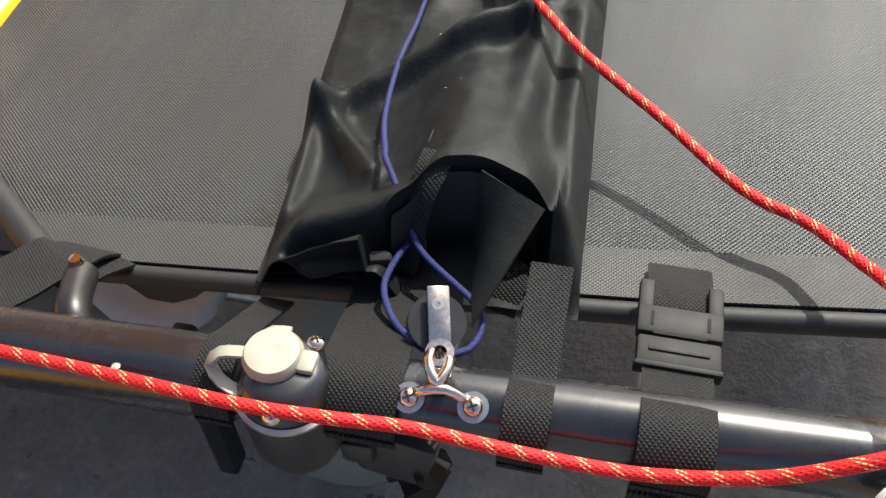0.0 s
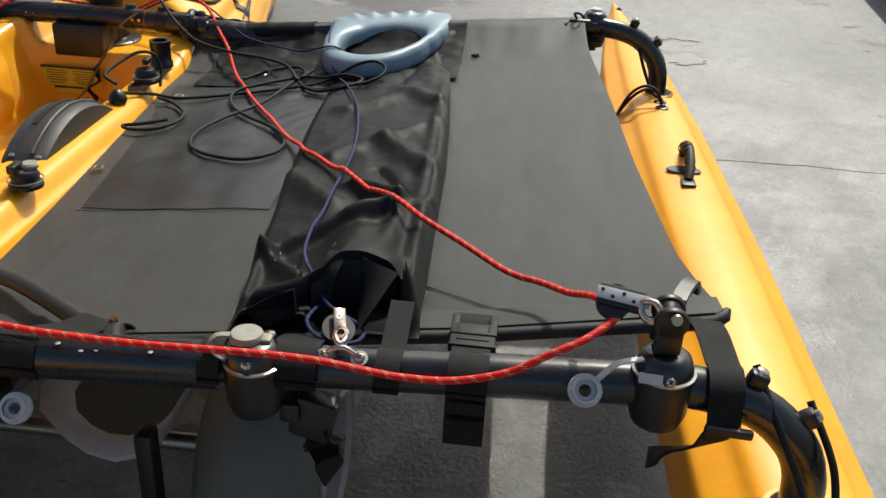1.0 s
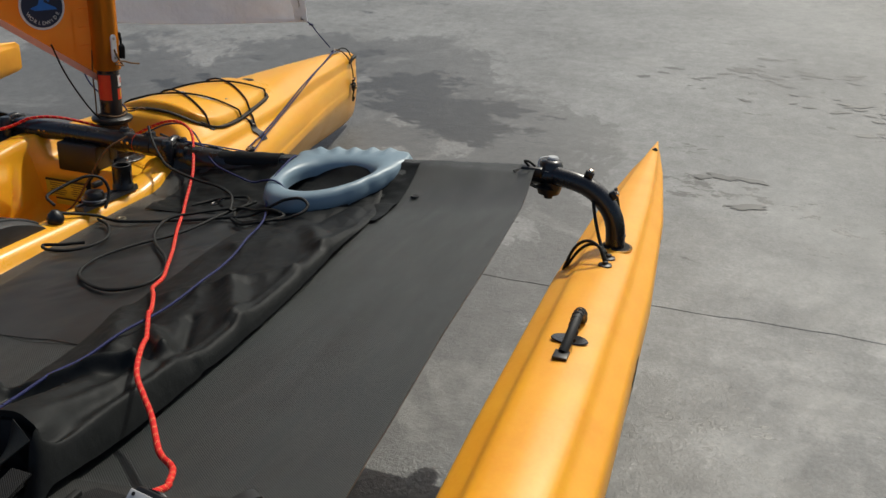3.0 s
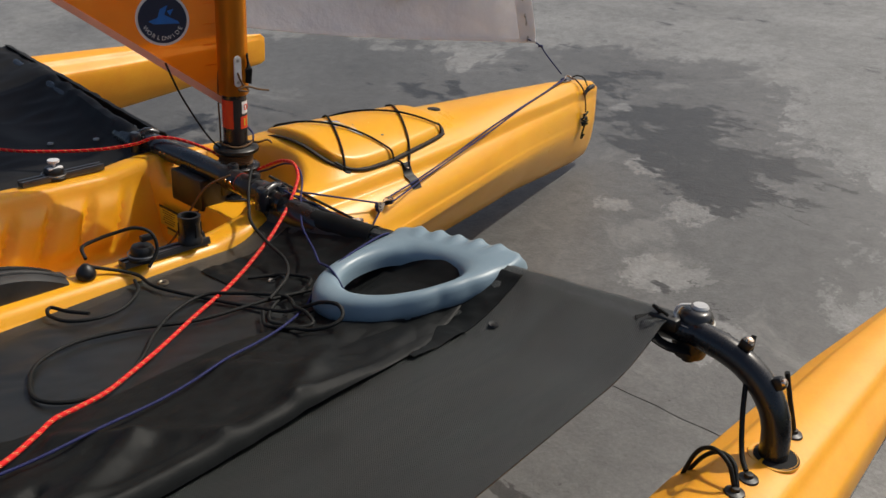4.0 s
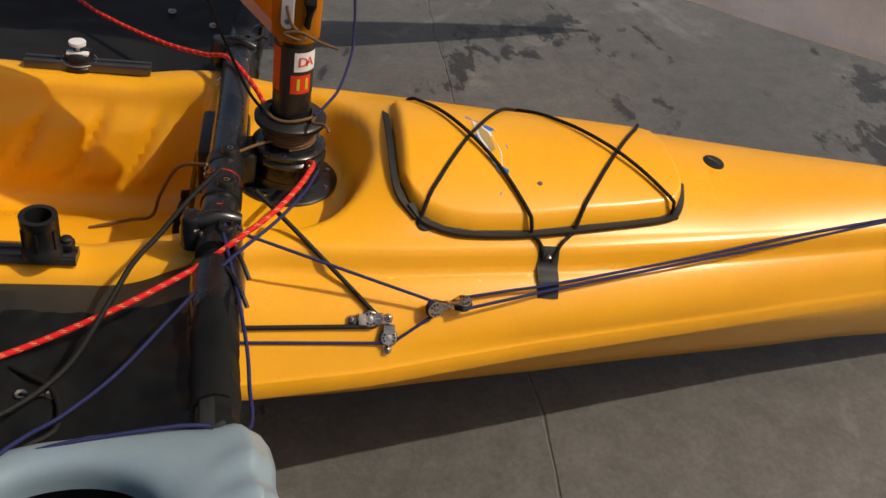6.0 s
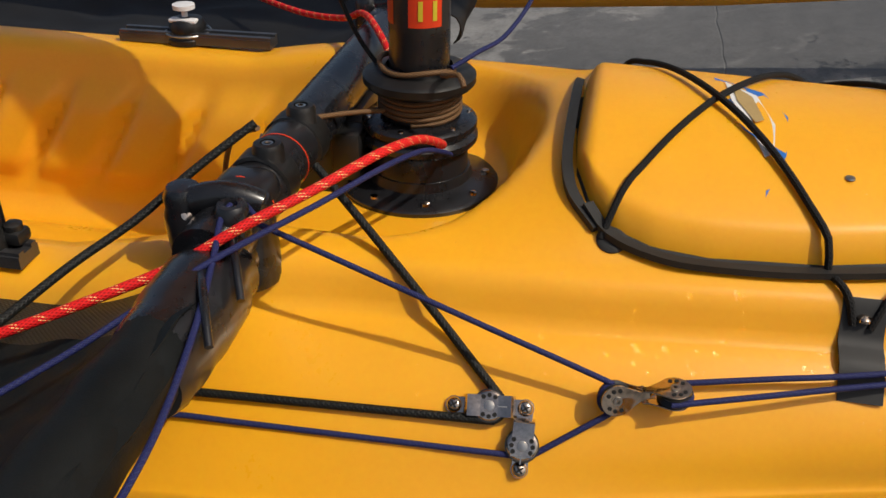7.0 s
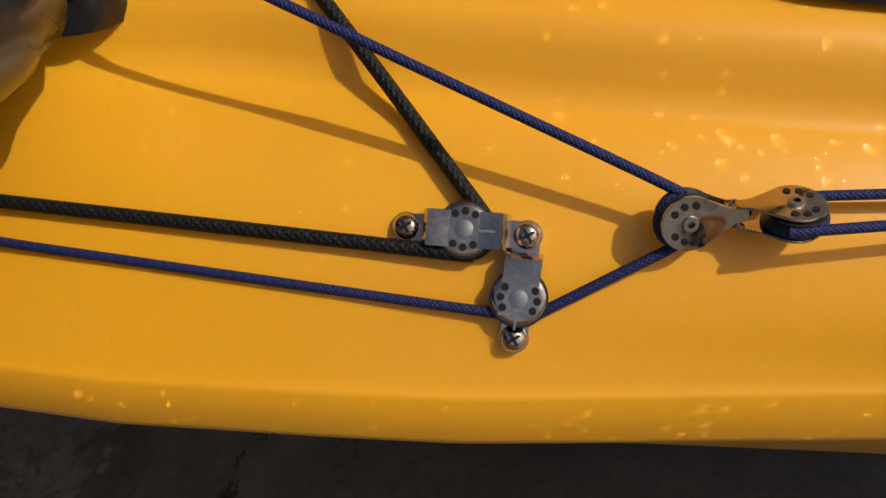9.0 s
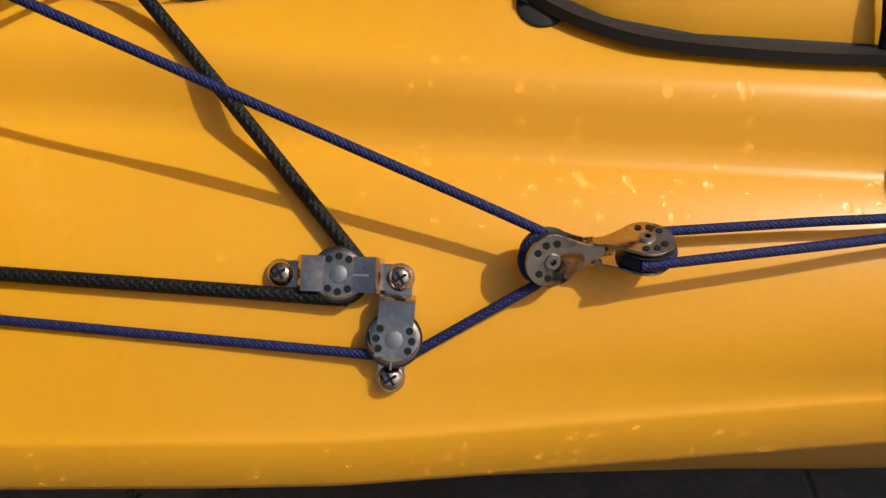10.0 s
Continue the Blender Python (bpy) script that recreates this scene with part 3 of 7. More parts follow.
def hull_section(y):
    b, zb, zk = ip(y, EDGE_Y, EDGE_X), ip(y, YS, ZBEAM) + ip(y, EDGE_Y, EDGE_LIFT), ip(y, YS, KEEL)
    tuck = smooth(0.85, 0.45, y)  # the flank draws in under the moulded band
    pts = [(b * (f - tuck * 0.062 * smooth(0.3, 0.7, f) * smooth(1.0, 0.97, f) - tuck * 0.006 * smooth(0.97, 1.0, f)), zk + (zb - zk) * (h - 0.04 * tuck * smooth(0.97, 1.0, f))) for f, h in SIDE]
    up = hull_upper(y)
    pts += up
    ex, ez = up[-1]
    c = cockpit(y)
    def rib(d):
        """Slanting swells moulded into the cockpit's side."""
        p = ((y + 0.24 + 0.55 * d) / 0.088) % 1.0
        return (1 - max(0.0, math.cos(2 * math.pi * p)) ** 3) * smooth(-0.22, -0.30, y) * smooth(-0.86, -0.76, y) * smooth(0.02, 0.06, d) * smooth(0.165, 0.12, d)

    inner = [(0.93, ez + 0.002), (0.86, ez), (0.835, ez - 0.008)]
    for k in range(20):
        d = 0.018 + 0.0082 * k
        inner.append((ip(d, (0.018, 0.05, 0.10, 0.15, 0.175), (0.82, 0.79, 0.72, 0.655, 0.60)) - 0.075 * rib(d), ez - d))
    inner += [(0.52, ez - 0.186), (0.44, ez - 0.182), (0.36, ez - 0.165), (0.25, ez - 0.155), (0.12, ez - 0.152), (0.0, ez - 0.15)]
    n = len(inner)
    for k, (f, z) in enumerate(inner):
        x = ex * (1 - (k + 1) / n)
        dz = deck_z(x, y)
        pts.append((x + (ex * f - x) * c, dz + (z - dz) * c))
    return pts


def hull_top(x, y):
    """Height of the outer skin above the widest line."""
    up = hull_upper(y)
    if abs(x) < up[-1][0]:
        return deck_z(x, y)
    return ip(abs(x), [p[0] for p in up[::-1]], [p[1] for p in up[::-1]])


def hull_normal(x, y, e=0.006):
    return Vector((-(hull_top(x + e, y) - hull_top(x - e, y)) / (2 * e), -(hull_top(x, y + e) - hull_top(x, y - e)) / (2 * e), 1)).normalized()


def loft(sections, mirror=True, cap=True, port=0.0):
    bm = bmesh.new()
    rings = []
    for y, pts in sections:
        loop = [(x, y, z) for x, z in pts]
        if mirror:
            wide = 1 + port * smooth(1.3, 0.9, y)
            loop += [(-x * wide, y, z + port * x * smooth(0.9, 0.0, y)) for x, z in pts[-2:0:-1]]
        rings.append([bm.verts.new(v) for v in loop])
    n = len(rings[0])
    for a, b in zip(rings, rings[1:]):
        for k in range(n):
            bm.faces.new((a[k], a[(k + 1) % n], b[(k + 1) % n], b[k]))
    if cap:
        bm.faces.new(rings[0][::-1])
        bm.faces.new(rings[-1])
    bmesh.ops.remove_doubles(bm, verts=bm.verts, dist=1e-5)
    return bm


kayak = empty("sailing_kayak", (0, -1.1, 0.10), "yellow plastic trimaran kayak hull resting bow down on a cart", "kayak")
stations = [-3.6, -3.5, -3.4, -3.2, -3.0, -2.7, -2.4, -2.1, -1.9] + [-1.84 + 0.02 * k for k in range(52)] + [-0.80 + 0.01 * k for k in range(95)] + \
           [0.15 + 0.025 * k for k in range(47)] + [1.32, 1.335, 1.35, 1.365, 1.375, 1.385, 1.393, 1.40, 1.405, 1.41]
hull = part("hull", loft([(y, hull_section(y)) for y in sorted(set(round(s, 4) for s in stations))], port=0.09), YELLOW, kayak, smooth=50)

# ---- outriggers ----
AMA_Y = (-2.6, -2.4, -2.0, -1.4, -0.8, -0.2, 0.3, 0.7, 0.9, 0.98, 1.0)
AMA_W = (0.012, 0.05, 0.085, 0.105, 0.112, 0.108, 0.086, 0.047, 0.019, 0.006, 0.003)
AMA_TOP = (0.33, 0.34, 0.36, 0.382, 0.388, 0.388, 0.382, 0.372, 0.365, 0.36, 0.345)
AMA_BOT = (0.24, 0.19, 0.15, 0.125, 0.12, 0.130, 0.165, 0.205, 0.23, 0.24, 0.25)


def ama_section(y):
    w, t, b = (ip(y, AMA_Y, c) for c in (AMA_W, AMA_TOP, AMA_BOT))
    h = t - b
    pts = [(0, b), (0.45 * w, b + 0.03 * h), (0.80 * w, b + 0.22 * h), (0.97 * w, b + 0.50 * h), (1.0 * w, b + 0.64 * h), (0.99 * w, b + 0.74 * h),
           (0.955 * w, b + 0.790 * h), (0.90 * w, b + 0.815 * h), (0.72 * w, b + 0.868 * h), (0.60 * w, b + 0.905 * h), (0.53 * w, b + 0.942 * h), (0.44 * w, b + 0.968 * h), (0.22 * w, b + 0.99 * h), (0.0, t)]
    return [(max(0.0, p.x), p.y) for p in curve_points([(x, z, 0) for x, z in pts], 1e9)]


def ama_top(x, y):
    s = ama_section(y)[::-1]
    return ip(abs(x), [p[0] for p in s[:13]], [p[1] for p in s[:13]])


AMA_X = 1.300


def make_ama():
    ama = empty("outrigger_float", (AMA_X, 0, 0.12), "long pointed yellow plastic outrigger float beside the trampoline", "outrigger float", "outrigger floats")
    ys = [-2.6 + 0.05 * k for k in range(70)] + [0.9, 0.93, 0.95, 0.965, 0.98, 0.99, 1.0]
    bm = loft([(y, ama_section(y)) for y in ys])
    yaw = Matrix.Translation((AMA_X + 0.004, 0, 0))
    yaw[0][1] = -0.02
    bm.transform(yaw)
    part("float_hull", bm, AMA_YELLOW, ama, smooth=55)
    return ama


ama = make_ama()
copy_thing(ama, BOAT @ pose(-AMA_X - 0.02, 0.02, 0.195))

# ---- crossbars ----
TUBE = 0.0215


def aka_points(y0, z_in, z_out, y_out, s=1):
    return [(s * x, y, z) for x, y, z in ((0.25, y0, z_in), (0.6, y0 + (y_out - y0) * 0.4, z_in + (z_out - z_in) * 0.42), (1.10, y_out, z_out), (1.18, y_out, z_out + 0.004), (1.245, y_out, z_out - 0.012),
                                          (1.288, y_out, z_out - 0.048), (1.308, y_out, z_out - 0.09), (1.314, y_out, 0.365))]


def make_bar(name, y0, y_out, z_in, z_out, s, label):
    bar = empty(name, (s * 0.25, y0, z_in), label, "crossbar", "crossbars")
    part("arm_tube", tube(aka_points(y0, z_in, z_out, y_out, s), TUBE, 20, 0.012), BLACK_TUBE, bar)
    return bar


front_bar = make_bar("front_crossbar", -0.148, -0.09, 0.455, 0.522, 1, "black tubular front crossbar curving down into the float")
rear_bar = make_bar("rear_crossbar", -1.48, -1.465, 0.476, 0.516, 1, "black tubular rear crossbar with straps and fittings")
make_bar("front_crossbar", -0.135, -0.12, 0.455, 0.522, -1, "black tubular crossbar inside the gathered trampoline sleeve")

# ---- trampoline ----


def tramp_edge_in(y):
    return ip(y, (-1.4, -1.17, -0.98, -0.73, -0.5, -0.25, -0.1), (0.325, 0.304, 0.291, 0.270, 0.252, 0.235, 0.235))


def tramp_edge_out(y):
    return ip(y, (-1.40, -1.34, -1.2, -0.875, -0.6, -0.3, -0.1), (1.228, 1.222, 1.202, 1.176, 1.161, 1.139, 1.122))


def tramp_z(x, y):
    front = ip(x, (0.2, 0.3, 1.12, 1.2), (0.473, 0.476, 0.541, 0.546))
    rear = ip(x, (0.27, 0.4, 0.58, 0.96, 1.22), (0.415, 0.43, 0.452, 0.503, 0.553))
    mid = 0.405 + 0.108 * max(0, (x - 0.27) / 0.9) ** 1.35
    wf, wr = (min(1, max(0, 1 - a)) ** 2 for a in ((y + 0.13) / -0.17, (y + 1.40) / 0.3))
    return mid * (1 - wf - wr) + front * wf + rear * wr


def wrinkle(x, y):
    return 0.0035 * noise.noise((x * 7 + 3, y * 3.2, 0.5)) + 0.0018 * noise.noise((x * 21, y * 9, 2.5))


def tramp_sheet(u, v):
    y = -1.372 + (1.372 - 0.072) * v
    a, b = tramp_edge_in(y), tramp_edge_out(y)
    x = a + (b - a) * u
    e = min(u, 1 - u, v, 1 - v)
    by, bz = (ip(x, (0.25, 0.6, 1.1), k) for k in ((-0.148, -0.125, -0.094), (0.455, 0.483, 0.522)))
    y += (by + 0.094) * smooth(-0.25, -0.10, y)
    z = tramp_z(x, min(y, by)) + wrinkle(x, y) * min(1, e * 15)
    d = y - by  # the sheet rolls over the bar
    if d > -0.024:
        z = max(bz + math.sqrt(max(0.0, 0.0238 ** 2 - d * d)), z - 8 * max(0.0, d)) if d < 0.0235 else bz - 0.004
    return (x, y, z + 0.002 * noise.noise((x * 26, 1.5, 0)) * smooth(-0.28, -0.15, y))


tramp = empty("trampoline", (0.7, -0.75, 0.45), "black woven mesh trampoline stretched between the crossbars", "trampoline")
part("mesh_sheet", grid(90, 110, tramp_sheet, 0.002), MESH, tramp)

# ---- fittings of the hull ----
TYRE = surface("green_grey_tyre", (0.10, 0.115, 0.104), (0.14, 0.155, 0.14), 0.55, 0.1, 0, 6, 90, 0.3, 0.002)
RIM = surface("grey_plastic_rim", (0.42, 0.42, 0.41), (0.3, 0.3, 0.3), 0.5, 0.1, 0, 30, 200, 0.3)
GASKET = surface("black_foam_gasket", rgb(0.010), rgb(0.016), 0.75, 0.1)
WARNING = surface("yellow_warning_label", (0.62, 0.50, 0.03), (0.5, 0.40, 0.03), 0.45, 0.1)
INK = surface("black_ink", rgb(0.012), rgb(0.02), 0.5, 0.05)
WHITE = surface("white_plastic", rgb(0.75), rgb(0.62), 0.4, 0.1, 0, 40, 300, 0.15)
DECAL_BLUE = surface("blue_decal", (0.02, 0.16, 0.55), (0.02, 0.12, 0.42), 0.35, 0.05)
DECAL_NAVY = surface("navy_decal", (0.010, 0.015, 0.04), (0.014, 0.02, 0.05), 0.5, 0.05)
DECAL_GOLD = surface("gold_decal", (0.42, 0.30, 0.12), (0.35, 0.24, 0.1), 0.45, 0.05)
DECAL_RED = surface("red_sticker", (0.70, 0.05, 0.012), (0.6, 0.04, 0.01), 0.4, 0.05)
# near-black that stands in for the shade inside holes, slots and openings
HOLE_SHADE = surface("painted_hole_shade", rgb(0.004), rgb(0.006), 0.9, 0.05)

LID_Y = (0.084, 0.088, 0.10, 0.118, 0.15, 0.19, 0.27, 0.41, 0.47, 0.495, 0.508, 0.516, 0.520)
LID_X = (0.035, 0.095, 0.128, 0.148, 0.158, 0.160, 0.154, 0.131, 0.119, 0.110, 0.090, 0.055, 0.02)


def lid_mesh(grow, lift, drop, edge):
    """The hatch lid: crowned like the deck, its rim rounded over by edge metres."""
    def fn(u, v):
        s = 0.5 - 0.5 * math.cos(math.pi * v)
        y = LID_Y[0] - grow + (LID_Y[-1] - LID_Y[0] + 2 * grow) * s
        half = ip(y, LID_Y, LID_X) + grow
        k = 2 * (0.5 - 0.5 * math.cos(math.pi * u)) - 1
        x = half * k
        d = min(half - abs(x), y - (LID_Y[0] - grow), LID_Y[-1] + grow - y)
        f = min(1.0, max(0.0, d / edge))
        return (x, y, deck_z(x, y) - drop + (lift + drop) * math.sqrt(max(0.0, 1 - (1 - f) ** 2)))
    return grid(64, 64, fn)


lid = part("hatch_cover", lid_mesh(0.0, 0.019, 0.012, 0.014), YELLOW, kayak, "raised yellow bow hatch cover")
part("gasket", lid_mesh(0.0045, 0.002, 0.004, 0.004), GASKET, lid, "black foam gasket")

part("corner_tab", lathe([(0, -0.004), (0.0115, -0.004), (0.0115, 0.0012), (0.009, 0.0028), (0, 0.0032)], m=basis((0.1535, 0.1205, deck_z(0.1535, 0.1205)), hull_normal(0.1535, 0.1205), (0, 1, 0)), seg=24), GASKET, lid, "black rubber tab holding the shock cord")

def on_lid(x, y, h):
    return (x, y, deck_z(x, y) + 0.019 + h)


def draped(points, h, mat, name, parent, label=""):
    """A thin flat shape laid on the hatch cover."""
    bm = bmesh.new()
    bm.faces.new([bm.verts.new(on_lid(x, y, h)) for x, y in points])
    return part(name, bm, mat, parent, label)


draped([(-0.045, 0.195), (-0.01, 0.232), (0.035, 0.247), (0.085, 0.242), (0.125, 0.226), (0.075, 0.228), (0.06, 0.212), (0.02, 0.20)], 0.0006, DECAL_BLUE, "decal_flash", lid, "blue logo flash")
draped([(-0.03, 0.203), (0.0, 0.226), (0.05, 0.236), (0.085, 0.233), (0.09, 0.226), (0.045, 0.214), (0.015, 0.205)], 0.0012, WHITE, "decal_swash", lid, "white logo swash")
draped([(-0.02, 0.208), (0.005, 0.222), (0.045, 0.228), (0.05, 0.221), (0.015, 0.209)], 0.0018, DECAL_GOLD, "decal_mark", lid, "gold logo strokes")
part("screw", lathe([(0.004, 0), (0.0035, 0.0014), (0, 0.002)], on_lid(0.10, 0.286, 0.0), seg=12), DULL_STEEL, lid)

CORD = 0.0028


def cord_over(points, name="shock_cord", r=CORD):
    """A stretched cord over the hatch cover and down to the deck."""
    pts = []
    for (x0, y0, h0), (x1, y1, h1) in zip(points, points[1:]):
        for k in range(6):
            t = k / 6
            x, y = x0 + (x1 - x0) * t, y0 + (y1 - y0) * t
            top = deck_z(x, y) if abs(x) < hull_upper(y)[-1][0] else hull_top(x, y)
            over = 0.019 if abs(x) < ip(y, LID_Y, LID_X) and LID_Y[0] < y < LID_Y[-1] else 0.0
            pts.append((x, y, top + over + r + h0 + (h1 - h0) * t))
    x, y, h = points[-1]
    pts.append((x, y, hull_top(x, y) + r + h))
    return part(name, tube(pts, r, 8, 0.008), BUNGEE, kayak, "black stretched shock cord")


cord_over([(0.156, 0.112, 0.0), (0.02, 0.192, 0.001), (-0.09, 0.262, 0.002), (-0.15, 0.302, 0.0)])
cord_over([(-0.15, 0.108, 0.0), (0.02, 0.192, 0.004), (0.152, 0.268, 0.001), (0.182, 0.29, 0.004)])
cord_over([(0.182, 0.302, 0.004), (0.15, 0.335, 0.001), (0.03, 0.415, 0.001), (-0.06, 0.475, 0.001), (-0.12, 0.505, 0.0)])
cord_over([(-0.16, 0.29, 0.0), (-0.06, 0.345, 0.001), (0.03, 0.415, 0.005), (0.112, 0.488, 0.002), (0.118, 0.50, 0.0)])
rim = [(x, y) for x, y in zip(LID_X[2:-1], LID_Y[2:-1])]
part("rubber_band", tube([(x + 0.006, y, hull_top(x + 0.006, y) + 0.005) for x, y in rim], 0.0034, 8, 0.008, flat=(0.0042, 0.0026)), RUBBER, kayak, "flat black rubber band round the hatch")
part("rubber_band", tube([(x, LID_Y[0] - 0.005 + 0.10 * (x / 0.15) ** 6 * 0.3, deck_z(x, 0.085) + 0.004) for x in [-0.15 + 0.025 * k for k in range(13)]], 0.0034, 8, 0.008, flat=(0.0042, 0.0026)), RUBBER, kayak, "flat black rubber band round the hatch")
for s in (1, -1):
    tab = part("strap_tab", grid(4, 12, lambda u, v, s=s: (s * (0.172 + 0.047 * v), 0.282 + 0.030 * u, hull_top(0.172 + 0.047 * v, 0.296) + 0.003 + 0.004 * math.sin(math.pi * v)), 0.002), RUBBER, kayak, "black rubber tab")
    part("screw", lathe([(0.0, 0.0), (0.0052, 0.0), (0.0048, 0.002), (0.0025, 0.0036), (0, 0.004)], (s * 0.180, 0.297, hull_top(0.180, 0.297) + 0.006), seg=14), STEEL, tab, "steel screw")
plug = part("drain_plug", lathe([(0.0, 0), (0.017, 0.0), (0.016, 0.003), (0.009, 0.0042), (0, 0.0042)], m=Matrix.Translation((-0.012, 0.598, deck_z(0, 0.598) - 0.001)) @ Matrix.Diagonal((1.2, 1.0, 1, 1))), BLACK_PLASTIC, kayak, "black oval drain plug")
part("groove", block((0.022, 0.0025, 0.001), bevel=0, m=Matrix.Translation((-0.012, 0.598, deck_z(0, 0.598) + 0.0034)) @ Matrix.Rotation(0.6, 4, "Z")), DULL_STEEL, plug)

# side tracks on the cockpit rails
RAIL = surface("grey_aluminium_rail", (0.10, 0.10, 0.105), (0.14, 0.14, 0.145), 0.35, 0.08, 0.8, 30, 400, 0.1)


def rail_z(y):
    return hull_upper(y)[-1][1] + 0.001


def make_track(s, y0, y1):
    lift = 0.0 if s > 0 else 0.020
    base = part("track", tube([((0.219 if s > 0 else -0.240), y0, rail_z(y0) + 0.005 + lift), ((0.219 if s > 0 else -0.240), y1, rail_z(y1) + 0.005 + lift)], 0.01, smooth=False, flat=(0.0125, 0.005)), RAIL, kayak, "grooved accessory track")
    for d in (-0.008, 0.008):
        part("lip", tube([((0.219 if s > 0 else -0.240) + d, y0, rail_z(y0) + 0.0115 + lift), ((0.219 if s > 0 else -0.240) + d, y1, rail_z(y1) + 0.0115 + lift)], 0.002, smooth=False, flat=(0.003, 0.0015)), RAIL, base)
    return base


make_track(1, -0.50, -0.315)
make_track(-1, -0.475, -0.285)


def make_cleat(at, label):
    """A low round pad with a domed pulley and a white or black key on top."""
    c = empty("cleat", at, label, "cleat", "deck cleats")
    x, y, z = at
    part("base", lathe([(0, 0), (0.026, 0), (0.026, 0.006), (0.022, 0.010), (0.020, 0.014), (0, 0.014)], at), BLACK_PLASTIC, c)
    part("dome", lathe([(0.0, 0.013), (0.021, 0.013), (0.022, 0.020), (0.018, 0.027), (0.008, 0.030), (0, 0.030)], at), BLACK_PLASTIC, c)
    part("tether_ring", tube([(x + 0.0265 * math.cos(a), y + 0.0265 * math.sin(a), z + 0.012) for a in (k * math.pi / 8 for k in range(16))], 0.0012, 6, 0.01, closed=True), DULL_STEEL, c, "pale ring")
    return c


aft_cleat = make_cleat((0.244, -0.975, rail_z(-0.975) + 0.002), "black round deck cleat with ivory cap on the rail")
part("cap", lathe([(0, 0.029), (0.013, 0.029), (0.0135, 0.034), (0.011, 0.037), (0, 0.037)], (0.250, -0.968, rail_z(-0.975) + 0.002)), IVORY, aft_cleat, "ivory cap")
part("key", block((0.014, 0.03, 0.014), (0.236, -0.985, rail_z(-0.975) + 0.036), 0.003), BLACK_PLASTIC, aft_cleat)
cam_cleat = make_cleat((0.232, -0.464, rail_z(-0.464) + 0.012), "black turning cleat clamped on the starboard track")
part("lever", block((0.012, 0.028, 0.012), (0.232, -0.452, rail_z(-0.464) + 0.052), 0.003), BLACK_PLASTIC, cam_cleat)
thing("deck_knob", lathe([(0, 0), (0.016, 0), (0.018, 0.008), (0.014, 0.018), (0.006, 0.026), (0, 0.027)], (0.215, -0.568, rail_z(-0.568))), BLACK_PLASTIC, (0.215, -0.568, rail_z(-0.568)), "small black round knob on the cockpit rail", "knob")
PCZ = rail_z(-0.40) + 0.020
port_cleat = make_cleat((-0.247, -0.395, PCZ), "black deck cleat with a white key on the port rail")
part("key", merge(lathe([(0, 0.040), (0.013, 0.040), (0.013, 0.045), (0, 0.046)], (-0.243, -0.395, PCZ), seg=16), block((0.006, 0.006, 0.014), (-0.243, -0.395, PCZ + 0.034), 0.001), block((0.012, 0.034, 0.005), (-0.238, -0.395, PCZ + 0.027), 0.002)), WHITE, port_cleat, "white wing key")

holder = empty("rod_holder", (0.222, -0.354, rail_z(-0.35) + 0.012), "black plastic rod holder tube standing on the track", "rod holder")
hz = rail_z(-0.35) + 0.012
part("tube", lathe([(0.0, 0.0), (0.024, 0.0), (0.0235, 0.010), (0.0205, 0.014), (0.0205, 0.042), (0.022, 0.044), (0.022, 0.056), (0.0155, 0.056), (0.0155, 0.012), (0, 0.012)], (0.222, -0.354, hz)), BLACK_PLASTIC, holder)
for k in range(6):
    a = k * math.pi / 3
    part("rib", block((0.004, 0.003, 0.028), bevel=0.001, m=Matrix.Translation((0.222, -0.354, hz + 0.028)) @ Matrix.Rotation(a, 4, "Z") @ Matrix.Translation((0.0205, 0, 0))), BLACK_PLASTIC, holder)
part("clamp_knob", merge(block((0.018, 0.018, 0.012), (0.212, -0.328, hz + 0.006), 0.004), lathe([(0, 0), (0.007, 0), (0.007, 0.006), (0.004, 0.008), (0, 0.008)], (0.212, -0.328, hz + 0.010))), BLACK_PLASTIC, holder)

# arched black pedal-well guard with its slot
ARCH_MAT = surface("scuffed_black_plastic", rgb(0.016), rgb(0.04), 0.48, 0.12, 0, 20, 120, 0.3)


def arch_z(v):
    return 0.418 + 0.046 * math.sin(math.pi * min(1, v * 1.02)) ** 0.8


guard = empty("arched_guard", (0.19, -0.72, 0.418), "black arched plastic guard with a curved slot on the cockpit rail", "guard")


def guard_sheet(u, v):
    y = -0.875 + 0.285 * v
    return (0.145 + 0.075 * u, y, arch_z(v) + 0.006 * (1 - (2 * u - 1) ** 4))


part("arch", grid(10, 40, guard_sheet, 0.004), ARCH_MAT, guard)
# the slot is a black strip on the arch, painted as its shade
part("slot", grid(4, 30, lambda u, v: (0.166 + 0.011 * u, -0.80 + 0.19 * v, arch_z((v * 0.19 + 0.075) / 0.285) + 0.0078)), HOLE_SHADE, guard, "long slot with its shade painted black")
part("ridge", tube([(0.196, -0.865 + 0.265 * v, arch_z((0.01 + 0.265 * v) / 0.285) + 0.007) for v in [k / 12 for k in range(13)]], 0.0035, 8, 0.02), ARCH_MAT, guard)
part("cheek", grid(2, 30, lambda u, v: (0.221, -0.875 + 0.285 * v, 0.40 + (arch_z(v) - 0.40) * u), 0.003), ARCH_MAT, guard, "black side cheek")
for x in (0.162, 0.208):
    part("screw", lathe([(0.0, 0.0), (0.0055, 0.0), (0.004, 0.003), (0, 0.0035)], (x, -0.868, arch_z(0.03) + 0.004), seg=12), DULL_STEEL, guard)

